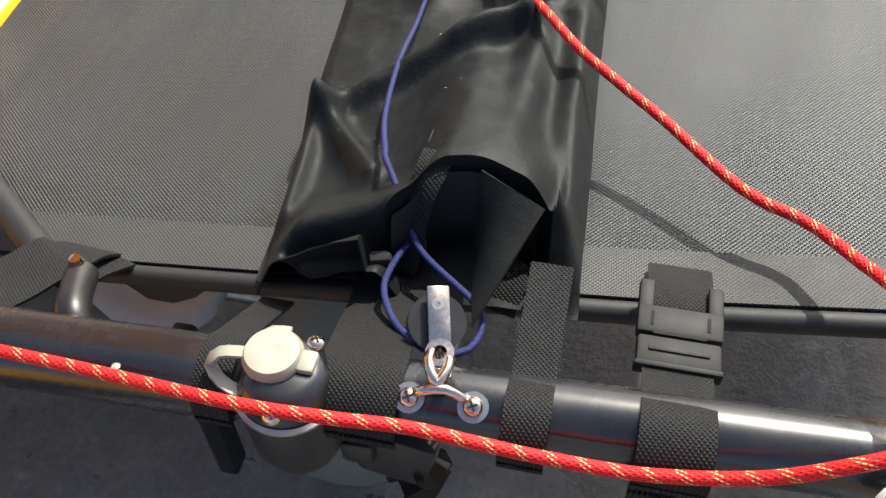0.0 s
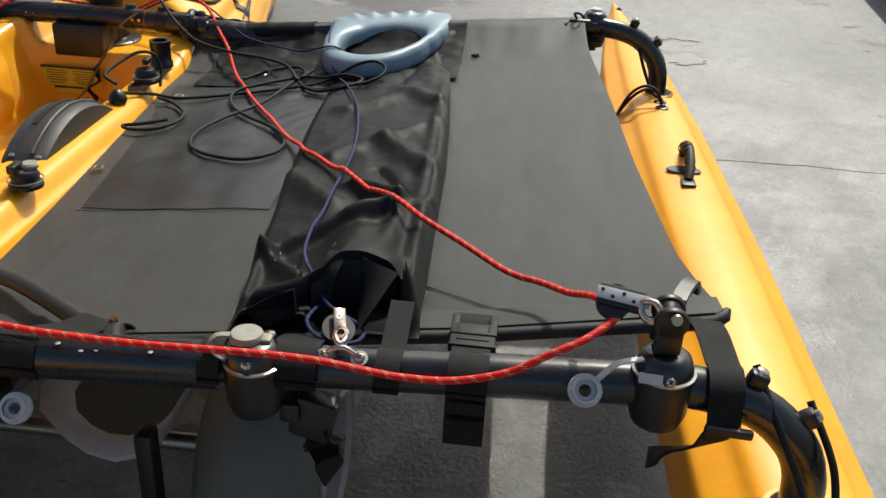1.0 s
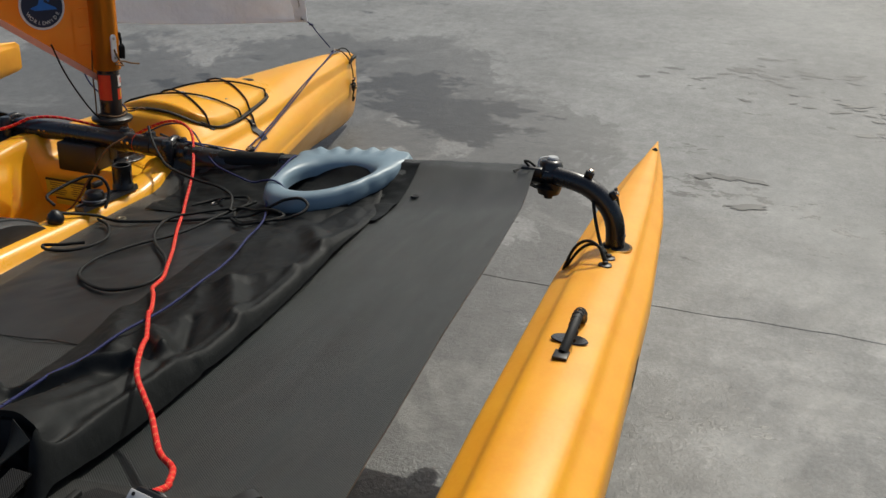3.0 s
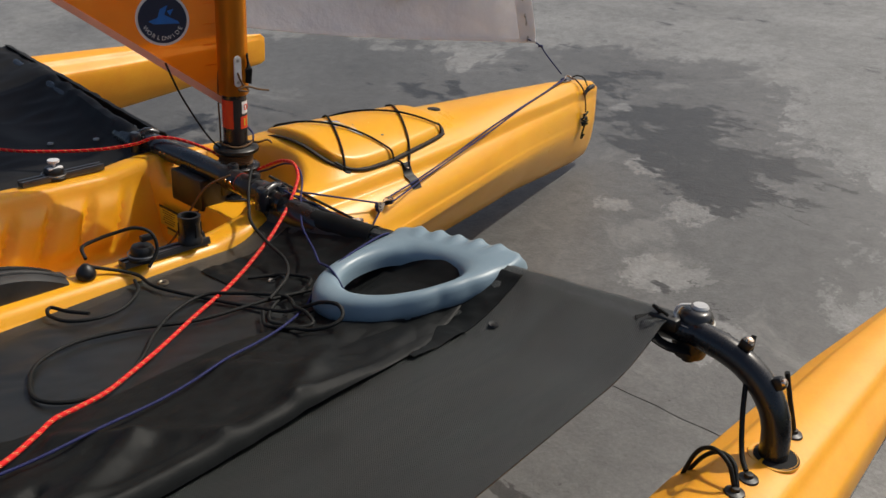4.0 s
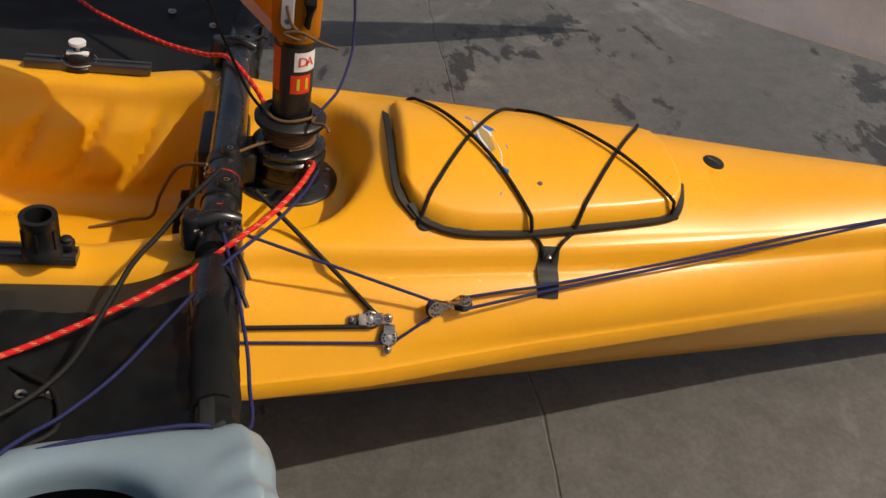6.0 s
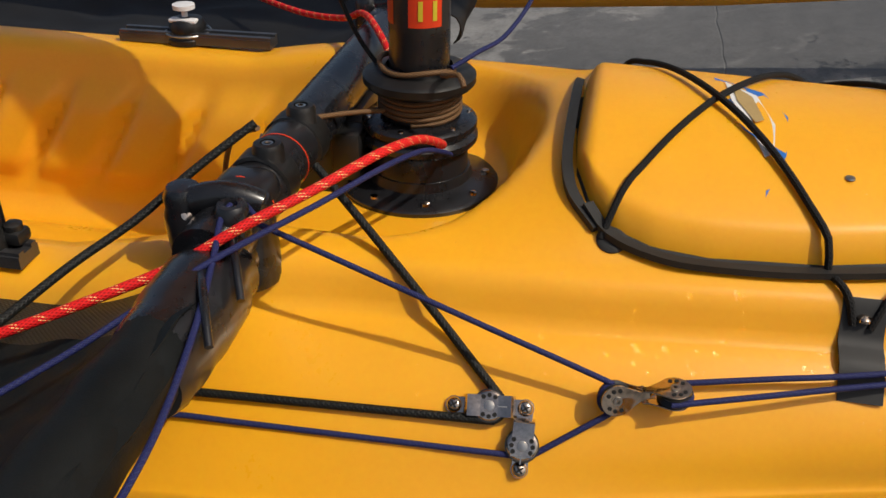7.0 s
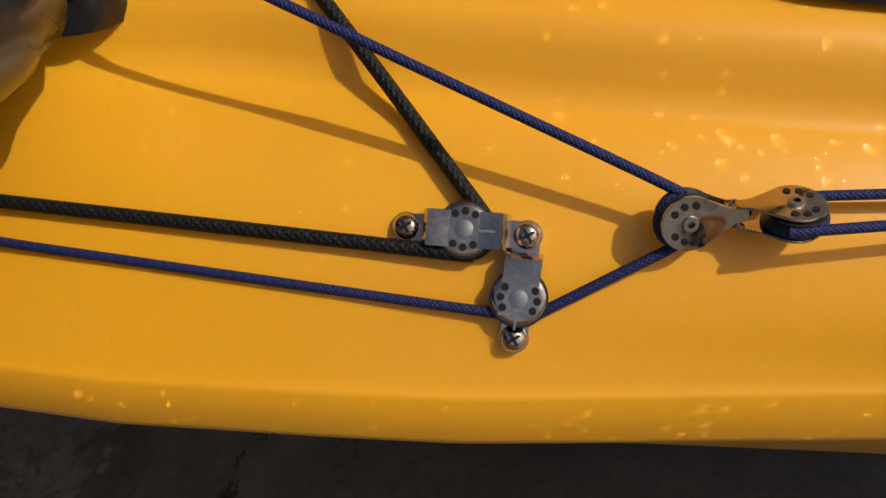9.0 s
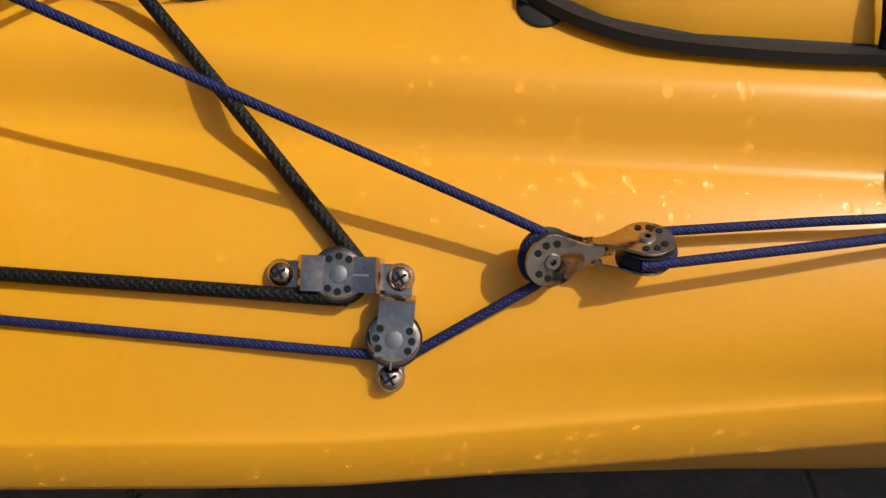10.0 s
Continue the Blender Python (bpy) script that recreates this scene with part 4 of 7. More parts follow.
# labels on the cockpit's forward wall and loose strap ends
wall_y = -0.2035
sign = part("warning_label", block((0.145, 0.0012, 0.045), (-0.065, wall_y - 0.001, 0.345), 0.0003), WARNING, kayak, "yellow warning label with black print")
part("header", block((0.145, 0.0006, 0.006), (-0.065, wall_y - 0.0022, 0.3675), 0), INK, sign)
for k in range(6):
    w = 0.05 - 0.012 * (k % 3 == 2)
    for c in (-0.10, -0.035):
        part("text_line", block((w, 0.0004, 0.0018), (c, wall_y - 0.002, 0.359 - 0.0058 * k), 0), INK, sign)
sign = part("warning_label", block((0.07, 0.0012, 0.018), (-0.075, wall_y - 0.001, 0.312), 0.0003), WARNING, kayak, "small yellow warning label with black print")
part("header", block((0.07, 0.0006, 0.004), (-0.075, wall_y - 0.0022, 0.319), 0), INK, sign)
part("strap_end", tube([(0.02, -0.206, 0.40), (0.0, -0.212, 0.37), (0.01, -0.218, 0.345), (-0.02, -0.222, 0.325), (0.0, -0.225, 0.305), (-0.01, -0.235, 0.285)], 0.004, 6, 0.01, flat=(0.006, 0.0015)), WEBBING, kayak, "black strap end hanging in the cockpit")
rope("cockpit_cord", [(0.10, -0.17, 0.50), (0.065, -0.21, 0.47), (0.03, -0.24, 0.40), (-0.01, -0.26, 0.33), (-0.05, -0.30, 0.29), (-0.045, -0.36, 0.275)], 0.0025, BROWN_CORD, "thin brown cord running from the crossbar into the cockpit")

# bow toggle, lashing and shackle
bow_z = deck_z(0, 1.2)
shackle = part("bow_shackle", merge(tube([(0.012, 1.185, bow_z + 0.004), (0.012, 1.20, bow_z + 0.016), (0.0, 1.225, bow_z + 0.018), (-0.010, 1.25, bow_z + 0.010), (0.0, 1.262, bow_z + 0.004)], 0.003, 8),
                                    lathe([(0, 0), (0.007, 0), (0.006, 0.008), (0, 0.009)], (0.0, 1.215, bow_z), seg=14), block((0.026, 0.045, 0.003), (0, 1.215, bow_z + 0.0015), 0.001)), STEEL, kayak, "steel bow shackle and eye")
rope("toggle_cord", [(0.0, 1.255, bow_z + 0.006), (0.008, 1.275, bow_z + 0.012), (0.022, 1.295, bow_z + 0.004), (0.034, 1.305, bow_z - 0.022)], 0.0025, BLACK_ROPE, "black cord holding the bow toggle")
thing("bow_toggle", tube([(0.040, 1.283, bow_z - 0.046), (0.041, 1.296, bow_z - 0.034), (0.041, 1.315, bow_z - 0.026), (0.038, 1.335, bow_z - 0.026)], [0.006, 0.008, 0.008, 0.0055], 12, 0.004), RUBBER, (0.04, 1.30, bow_z - 0.035), "black rubber bow carrying toggle", "toggle")
rope("bow_painter", [(0.003, 1.24, bow_z + 0.010), (0.020, 1.258, bow_z + 0.0), (0.044, 1.27, bow_z - 0.03), (0.056, 1.272, bow_z - 0.07), (0.060, 1.272, bow_z - 0.10)], 0.0026, BROWN_CORD, "dark cord hanging from the bow eye")
rnd = random.Random(7)
coil = [(0.062 + 0.006 * math.sin(1.7 * k) + 0.006 * rnd.random(), 1.262 + 0.016 * math.cos(k * 2.1) + 0.004 * rnd.random(), bow_z - 0.100 - 0.0032 * k) for k in range(14)]
coil += [(0.066, 1.275, bow_z - 0.12), (0.064, 1.262, bow_z - 0.165), (0.068, 1.252, bow_z - 0.185), (0.07, 1.262, bow_z - 0.172)]
rope("cord_bundle", coil, 0.0032, BLACK_ROPE, "hanked bundle of dark cord hanging at the bow", step=0.003)

# ---- front crossbar centre and mast ----
CB_Y, CB_Z = -0.148, 0.478
centre = empty("crossbar_centre", (0, CB_Y, CB_Z), "black crossbar centre section clamped across the hull before the mast", "crossbar")
part("beam", tube([(-0.29, CB_Y, CB_Z), (0.0, CB_Y, CB_Z + 0.002), (0.26, CB_Y, CB_Z - 0.004)], 0.024, 20, 0.02), BLACK_TUBE, centre)
part("pedestal", block((0.12, 0.07, 0.075), (-0.045, CB_Y - 0.008, CB_Z - 0.05), 0.006), BLACK_PLASTIC, centre, "square black pedestal")
for k in range(2):
    part("bolt", lathe([(0, 0), (0.004, 0), (0.004, 0.002), (0, 0.003)], axis="Y", m=Matrix.Translation((-0.17 + 0.016 * k, CB_Y - 0.024, CB_Z + 0.004)) @ Matrix.Rotation(radians(90), 4, "X"), seg=10), STEEL, centre)
    part("bolt", lathe([(0, 0), (0.004, 0), (0.004, 0.002), (0, 0.003)], m=Matrix.Translation((0.085 + 0.016 * k, CB_Y - 0.024, CB_Z + 0.006)) @ Matrix.Rotation(radians(90), 4, "X"), seg=10), STEEL, centre)
for x in (0.072, 0.149):
    kn = part("knuckle", merge(lathe([(0, 0.0), (0.0150, 0.0), (0.0150, 0.008), (0.0128, 0.012), (0.0122, 0.028), (0.0105, 0.0315), (0.006, 0.0320), (0.0055, 0.029), (0, 0.029)], (x, CB_Y + 0.006, CB_Z + 0.002), seg=24),
                               lathe([(0.0235, -0.013), (0.0262, -0.012), (0.0262, 0.012), (0.0235, 0.013)], axis="X", at=(x, CB_Y, CB_Z), seg=28)), BLACK_PLASTIC, centre, "black bolted knuckle on a collar")
    part("bolt", lathe([(0.0024, 0), (0.0048, 0), (0.0044, 0.0022), (0.0024, 0.0022)], (x, CB_Y + 0.006, CB_Z + 0.0312), seg=14), STEEL, kn)
for x in (0.112, 0.190):
    part("red_ring", lathe([(0.0240, -0.0006), (0.0244, -0.0006), (0.0244, 0.0006), (0.0240, 0.0006)], axis="X", at=(x, CB_Y, CB_Z), seg=28), DECAL_RED, centre, "thin red seal ring")
for s, x in ((1, 0.215), (-1, -0.262)):
    px0 = x - s * 0.008
    post = lathe([(0, -0.006), (0.0275, -0.006), (0.0285, 0.0), (0.0265, 0.012), (0.0255, 0.045), (0.022, 0.058), (0.012, 0.064), (0, 0.065)], (px0, CB_Y + 0.004, CB_Z - 0.042), seg=32)
    cl = part("clamp", merge(post, block((0.07, 0.046, 0.040), (x - s * 0.018, CB_Y, CB_Z + 0.004), 0.014, seg=4)), BLACK_TUBE, centre, "glossy black crossbar clamp post")
    latch = part("latch", merge(lathe([(0, -0.02), (0.0145, -0.02), (0.0155, 0.006), (0.0135, 0.012), (0.0145, 0.020), (0.011, 0.027), (0, 0.028)], (x + s * 0.006, CB_Y - 0.030, CB_Z + 0.002), seg=24),
                                tube([(x + s * 0.008, CB_Y - 0.022, CB_Z + 0.020), (x + s * 0.004, CB_Y + 0.002, CB_Z + 0.025), (x + s * 0.0, CB_Y + 0.026, CB_Z + 0.018)], [0.0105, 0.010, 0.010, 0.009], 14, 0.006),
                                lathe([(0, 0), (0.0125, 0), (0.0120, 0.022), (0.0095, 0.0255), (0.005, 0.0255), (0.0045, 0.022), (0, 0.022)], (x + s * 0.021, CB_Y + 0.012, CB_Z + 0.002), seg=22)), BLACK_TUBE, cl, "glossy black latch with a short lever")
    part("bolt", lathe([(0, 0), (0.0042, 0), (0.0040, 0.0015), (0.002, 0.002), (0, 0.002)], m=basis((x + s * 0.0165, CB_Y - 0.024, CB_Z + 0.012), (s * 0.8, 0.5, 0.4), (0, 0, 1)), seg=14), STEEL, latch)
    part("arm_socket", tube([(x + s * a, CB_Y + 0.002 + 0.04 * a, CB_Z - 0.020) for a in (0.014, 0.022, 0.05, 0.09, 0.13, 0.16)], [0.022, 0.029, 0.0325, 0.0325, 0.031, 0.029, 0.0255], 28, 0.01), BLACK_TUBE, cl, "swollen glossy socket of the folding arm")
    for d in (0.026, 0.075):
        part("socket_rib", tube([(x + s * (d + 0.02 * k), CB_Y + 0.012 + 0.010 * k, CB_Z + 0.0115 - 0.004 * (k - 1) ** 2) for k in range(4)], 0.0028, 10, 0.006), BLACK_TUBE, cl)

MX, MY = -0.026, -0.063
mast = empty("mast", (MX, MY, BOWL_Z), "black mast stepped in the deck bowl with a furling drum", "mast")
part("base_flange", lathe([(0, 0), (0.075, 0), (0.0755, 0.004), (0.072, 0.0065), (0.056, 0.008), (0.050, 0.011), (0.048, 0.02), (0, 0.02)], (MX, MY, BOWL_Z), seg=44), BLACK_TUBE, mast, "round glossy black deck flange")
for k in range(8):
    a = k * math.pi / 4 + 0.3
    part("bolt", lathe([(0, 0), (0.0042, 0), (0.0036, 0.0022), (0, 0.0028)], (MX + 0.064 * math.cos(a), MY + 0.064 * math.sin(a), BOWL_Z + 0.0072), seg=12), STEEL, mast)
part("drum_core", lathe([(0.0, 0.41), (0.047, 0.41), (0.045, 0.444), (0.040, 0.452), (0.034, 0.470), (0.034, 0.505), (0.0, 0.51)], (MX, MY, 0), seg=36), BLACK_TUBE, mast)
part("drum_lower", lathe([(0.040, 0.446), (0.052, 0.447), (0.0545, 0.450), (0.0545, 0.455), (0.050, 0.459), (0.0535, 0.463), (0.0535, 0.468), (0.050, 0.471), (0.034, 0.473)], (MX, MY, 0), seg=44), BLACK_TUBE, mast, "doubled lower furling drum flange")
part("drum_upper", lathe([(0.034, 0.500), (0.049, 0.502), (0.0515, 0.505), (0.0515, 0.511), (0.048, 0.514), (0.034, 0.517), (0.030, 0.520)], (MX, MY, 0), seg=44), BLACK_PLASTIC, mast, "upper furling drum flange")
for k in range(6):
    a = k * math.pi / 3 - 0.15
    part("bolt", lathe([(0, 0), (0.0028, 0), (0.0024, 0.0016), (0, 0.002)], (MX + 0.047 * math.cos(a), MY + 0.047 * math.sin(a), 0.471), seg=10), STEEL, mast)
part("drum_arm", merge(block((0.034, 0.075, 0.026), (MX + 0.004, MY - 0.046, 0.455), 0.008), block((0.05, 0.03, 0.05), (MX + 0.02, MY - 0.060, 0.440), 0.008)), BLACK_PLASTIC, mast, "black arm to the crossbar")
part("wound_cord", tube([(MX + (0.0365 + 0.002 * (k % 3 == 0)) * math.cos(k * 0.7), MY + (0.0365 + 0.002 * (k % 3 == 0)) * math.sin(k * 0.7), 0.4750 + 0.00055 * k) for k in range(42)], 0.0022, 6, 0.006), BROWN_CORD, mast, "brown cord wound on the drum")
part("tube", lathe([(0.0, 0.515), (0.0275, 0.515), (0.0270, 0.64), (0.026, 1.2), (0.024, 4.5), (0.0, 4.5)], (MX, MY, 0), seg=32), BLACK_TUBE, mast)


def lettering(text, size, m, mat, parent, name="lettering", label="", thick=0.0003):
    cu = bpy.data.curves.new(name, "FONT")
    cu.body, cu.size, cu.align_x, cu.align_y, cu.extrude = text, size, "CENTER", "CENTER", thick
    cu.materials.append(mat)
    ob = new(name, cu)
    ob.parent = parent
    ob["at"] = parent["at"]
    ob.matrix_local = Matrix.Translation(-Vector(parent["at"])) @ m
    return tagged(ob, label)


def wrap(name, a0, a1, z0, z1, mat, parent, label="", r=0.0277):
    """A sticker bent round the mast between two bearings (degrees from +x towards +y)."""
    n = 16
    bm = grid(n, 1, lambda u, v: (MX + r * math.cos(radians(a0 + (a1 - a0) * u)), MY + r * math.sin(radians(a0 + (a1 - a0) * u)), z0 + (z1 - z0) * v), 0.0003)
    return part(name, bm, mat, parent, label)


sticker = wrap("sticker", -170, 80, 0.555, 0.628, INK, mast, "black warning sticker with red panels", 0.0275)
wrap("panel", -8, 55, 0.560, 0.588, DECAL_RED, sticker, "red lightning panel", 0.0279)
wrap("panel", -118, -42, 0.560, 0.625, DECAL_RED, sticker, "red panel", 0.0279)
wrap("flash", 10, 18, 0.566, 0.583, WARNING, sticker, "", 0.0282)
wrap("flash", 36, 44, 0.566, 0.583, WARNING, sticker, "", 0.0282)
wrap("oval", 0, 75, 0.594, 0.622, WHITE, sticker, "white oval", 0.0279)
wrap("symbol", -150, -122, 0.572, 0.612, DECAL_GOLD, sticker, "", 0.0282)
for ch, deg in (("D", 25), ("A", 47)):
    a = radians(deg)
    lettering(ch, 0.019, basis((MX + 0.0284 * math.cos(a), MY + 0.0284 * math.sin(a), 0.608), (math.cos(a), math.sin(a), 0), (-math.sin(a), math.cos(a), 0)), DECAL_RED, sticker, "letter")
rope("drum_tie", [(MX + 0.036 * math.cos(a), MY + 0.036 * math.sin(a), 0.521 + 0.002 * math.sin(3 * a)) for a in [-2.6 + 0.35 * k for k in range(12)]] + [(MX + 0.046, MY + 0.030, 0.527), (MX + 0.058, MY + 0.046, 0.533), (MX + 0.066, MY + 0.052, 0.526)], 0.0024, BROWN_CORD, "brown cord tied round the furling drum")
rope("drum_tail", [(MX + 0.030, MY - 0.026, 0.484), (MX + 0.055, MY - 0.048, 0.490), (MX + 0.085, MY - 0.070, 0.496)], 0.0022, BROWN_CORD, "brown cord leading from the drum")

# mainsail: a sleeve on the mast, a panel running aft to port and its pale foot tape
SAIL_D = Vector((-0.40, -0.917, 0)).normalized()
FOIL = surface("clear_sail_film", (0.97, 0.97, 0.98), (0.80, 0.81, 0.84), 0.24, 0.12, 0, 9, 40, 0.9, 0.02)


def cloth_glow(m, share, clear, tint=(1, 1, 1, 1)):
    """A thin cloth: part of the light is scattered through it, a part passes straight."""
    n, l, p = nodes(m)
    src = p.inputs["Base Color"].links[0].from_socket
    out = p.outputs[0]
    for kind, part_share in (("ShaderNodeBsdfTranslucent", share), ("ShaderNodeBsdfTransparent", clear)):
        t = n.new(kind)
        if kind.endswith("Transparent"):
            t.inputs[0].default_value = tint
        else:
            l.new(src, t.inputs[0])
        mx = n.new("ShaderNodeMixShader")
        mx.inputs[0].default_value = part_share
        l.new(out, mx.inputs[1])
        l.new(t.outputs[0], mx.inputs[2])
        out = mx.outputs[0]
    l.new(out, n["Material Output"].inputs[0])
    return m


cloth_glow(SAIL_ORANGE, 0.6, 0.38, (1.0, 0.74, 0.40, 1))
cloth_glow(SAIL_STRIP, 0.55, 0.12)
cloth_glow(FOIL, 0.5, 0.08)
main = empty("mainsail", (MX, MY, 0.645), "orange mainsail with a round logo sleeved over the mast", "sail")
part("luff_sleeve", lathe([(0.0305, 0.636), (0.0325, 0.638), (0.0335, 0.70), (0.0325, 1.2), (0.029, 4.4), (0.0275, 4.4)], (MX, MY, 0), seg=32), SAIL_ORANGE, main)


def foot(s):
    return 0.590 + 0.70 * s


def sail_point(s, z):
    d = 0.012 * math.sin(z * 5.0 + s * 4) * min(1, s * 4)
    return Vector((MX, MY, z)) + SAIL_D * s + Vector((-SAIL_D.y, SAIL_D.x, 0)) * (d - 0.018)


def sail_panel(u, v):
    top = 4.3
    s = 1.55 * u
    lo = foot(s)
    hi = max(lo + 0.02, top - (top - 1.75) * (s / 1.55))
    return sail_point(s, lo + (hi - lo) * v)


part("panel", grid(40, 60, sail_panel, 0.0008), SAIL_ORANGE, main)
part("foot_tape", grid(40, 2, lambda u, v: sail_point(1.55 * u, foot(1.55 * u) + 0.018 * v) + Vector((-SAIL_D.y, SAIL_D.x, 0)) * 0.0018, 0.003), SAIL_STRIP, main, "pale seam tape")
for k in range(9):
    z = 0.70 + 0.045 * k
    part("stitch", tube([sail_point(0.035, z) + Vector((0.004, -0.002, 0)), sail_point(0.058, z - 0.002) + Vector((0.004, -0.002, 0))], 0.0012, 6, 0.01), SAIL_ORANGE, main)
LOGO = basis(sail_point(0.142, 0.800) + Vector((-SAIL_D.y, SAIL_D.x, 0)) * 0.004, Vector((-SAIL_D.y, SAIL_D.x, 0)), -SAIL_D)
logo = part("logo_patch", lathe([(0, 0.0), (0.056, 0.0), (0.056, 0.001), (0, 0.001)], m=LOGO, seg=48), WHITE, main, "round logo patch with white rim")
part("logo_disc", lathe([(0, 0.0012), (0.0505, 0.0012), (0.0505, 0.0018), (0, 0.0018)], m=LOGO, seg=48), DECAL_NAVY, logo, "navy logo disc")
part("logo_mark", merge(outline([(-0.030, -0.004), (-0.010, 0.004), (-0.004, 0.022), (0.012, 0.03), (0.004, 0.010), (0.032, -0.004), (0.036, -0.009), (-0.018, -0.010)], 0.002, 0.0024, m=LOGO),
                        outline([(0.010, 0.018), (0.024, 0.022), (0.016, 0.008)], 0.002, 0.0024, m=LOGO)), DECAL_BLUE, logo, "blue logo strokes")


for k, ch in enumerate("WORLDWIDE"):
    a = radians(-90 + (k - 4) * 15.5)
    lettering(ch, 0.0125, LOGO @ Matrix.Translation((0.0405 * math.cos(a), 0.0405 * math.sin(a), 0.0021)) @ Matrix.Rotation(a + math.pi / 2, 4, "Z"), WHITE, logo, "letter")

plate = empty("tack_plate", (MX + 0.03, MY, 0.66), "white tack plate lashed to the sail foot with brown cord", "tack plate")
PM = basis((MX + 0.033, MY - 0.012, 0.694), (1, -0.25, 0), (0, 1, 0))
part("plate", outline([(0.0085 * math.cos(a) + 0, 0.0085 * math.sin(a) + (0.026 if math.sin(a) > 0 else -0.026)) for a in [2 * math.pi * k / 24 + 0.01 for k in range(24)]], 0, 0.004, 0.001, m=PM), WHITE, plate)
for y in (0.024, -0.024):
    part("hole", lathe([(0, 0.0042), (0.0035, 0.0042), (0.0035, 0.0047), (0, 0.0047)], m=PM @ Matrix.Translation((0, y, 0)), seg=12), DULL_STEEL, plate)
part("strap", tube([(MX + 0.034, MY + 0.014, 0.730), (MX + 0.036, MY + 0.016, 0.695), (MX + 0.037, MY + 0.013, 0.665)], 0.004, flat=(0.008, 0.002)), WEBBING, plate, "black strap")
rope("tack_lashing", [(MX + 0.036, MY - 0.014, 0.692), (MX + 0.041, MY - 0.006, 0.668), (MX + 0.036, MY + 0.012, 0.652), (MX + 0.046, MY + 0.004, 0.650), (MX + 0.040, MY - 0.016, 0.655), (MX + 0.044, MY + 0.006, 0.660), (MX + 0.05, MY + 0.03, 0.652), (MX + 0.056, MY + 0.055, 0.647)], 0.0022, BROWN_CORD, "brown cord lashing at the sail foot", step=0.003)
rope("sail_downhaul", [(MX - 0.025, MY - 0.022, 0.685), (MX - 0.03, MY - 0.022, 0.63), (MX - 0.031, MY - 0.02, 0.56), (MX - 0.034, MY - 0.018, 0.51)], 0.002, BROWN_CORD, "thin cord down the mast")

# headsail of clear film, tacked to the bow
TACK = Vector((-0.062, 1.118, 0.612))
CLEW = Vector((-0.30, -0.45, 0.86))
jib = empty("headsail", TACK, "pale clear film headsail tacked to the bow", "sail")


def jib_point(u, v):
    low = TACK.lerp(CLEW, u) + Vector((-0.16 * math.sin(math.pi * u), 0, -0.055 * math.sin(math.pi * u)))
    head = Vector((-0.02, 0.25, 3.4))
    p = low.lerp(head, v)
    w = math.sin(math.pi * min(1, v * 1.4)) * math.sin(math.pi * u)
    return p + Vector((-0.48 * w, 0, 0)) + Vector((0.009 * noise.noise((u * 14, v * 26, 3.0)), 0, 0))


part("film", grid(60, 80, jib_point, 0.0006), FOIL, jib, smooth=60)
part("foot_hem", grid(40, 1, lambda u, v: jib_point(u, 0.004 * v) + Vector((0.002, 0, 0)), 0.002), FOIL, jib, "pale folded hem")
part("luff_tape", grid(2, 60, lambda u, v: jib_point(0.032 * u, v) + Vector((0.0016, 0, 0)), 0.002), FOIL, jib, "opaque white tack patch")
for k, z in enumerate((0.012, 0.060, 0.085, 0.135, 0.16)):
    v = z / 2.75
    g = jib_point(0.018, v) + Vector((0.003, 0, 0))
    gm = basis(g, (1, 0.25, 0), (0, 1, 0))
    part("grommet", lathe([(0.0035, 0), (0.0085 if k == 0 else 0.006, 0), (0.0078 if k == 0 else 0.0055, 0.002), (0.0042, 0.002)], m=gm, seg=18), DULL_STEEL, jib)
JL = min((jib_point(a / 60, b / 300) for a in range(61) for b in range(60)), key=lambda q: (q.y - 0.735) ** 2 + (q.z - 0.79) ** 2) + Vector((0.004, 0, 0.004))
JM = basis(JL, (1, 0.05, 0.75), (0, 1, 0))
badge = part("logo_patch", lathe([(0, 0.0), (0.058, 0.0), (0.058, 0.001), (0, 0.001)], m=JM, seg=48), WHITE, jib, "round logo patch with white rim")
part("logo_disc", lathe([(0, 0.0012), (0.052, 0.0012), (0.052, 0.0018), (0, 0.0018)], m=JM, seg=48), DECAL_NAVY, badge, "navy logo disc")
part("lacing", tube([jib_point(0.018, 0.060 / 2.75) + Vector((0.005, 0, 0)), jib_point(0.018, 0.085 / 2.75) + Vector((0.005, 0, 0))], 0.0016, 6), DULL_STEEL, jib)
rope("tack_line", [jib_point(0.018, 0.004) + Vector((0.004, 0, 0)), (-0.058, 1.138, 0.602), (-0.04, 1.165, 0.565), (-0.012, 1.212, bow_z + 0.022)], 0.0022, BLUE_ROPE, "dark blue cord from the headsail to the bow")
rope("tack_knot", [(-0.056 + 0.007 * math.cos(k * 1.3), 1.142 + 0.006 * math.sin(k * 1.3), 0.598 + 0.003 * math.sin(k * 2.0)) for k in range(9)], 0.0022, BLUE_ROPE, "knot in the dark blue tack cord", step=0.003)
rope("sail_tie", [(-0.069, -0.205, 0.715), (-0.064, -0.180, 0.65), (-0.052, -0.152, 0.59), (-0.038, -0.125, 0.54), (-0.030, -0.10, 0.51)], 0.0022, BLACK_ROPE, "thin dark cord from the sail to the mast foot")
rope("halyard_tail", [(-0.20, 0.03, 0.78), (-0.195, 0.025, 0.66), (-0.18, 0.028, 0.60), (-0.150, 0.026, 0.558), (-0.08, 0.008, 0.535), (-0.03, -0.012, 0.532), (-0.005, -0.030, 0.525)], 0.0022, BLUE_ROPE, "dark blue cord hanging beside the mast")

# ---- blocks and lines on the foredeck ----


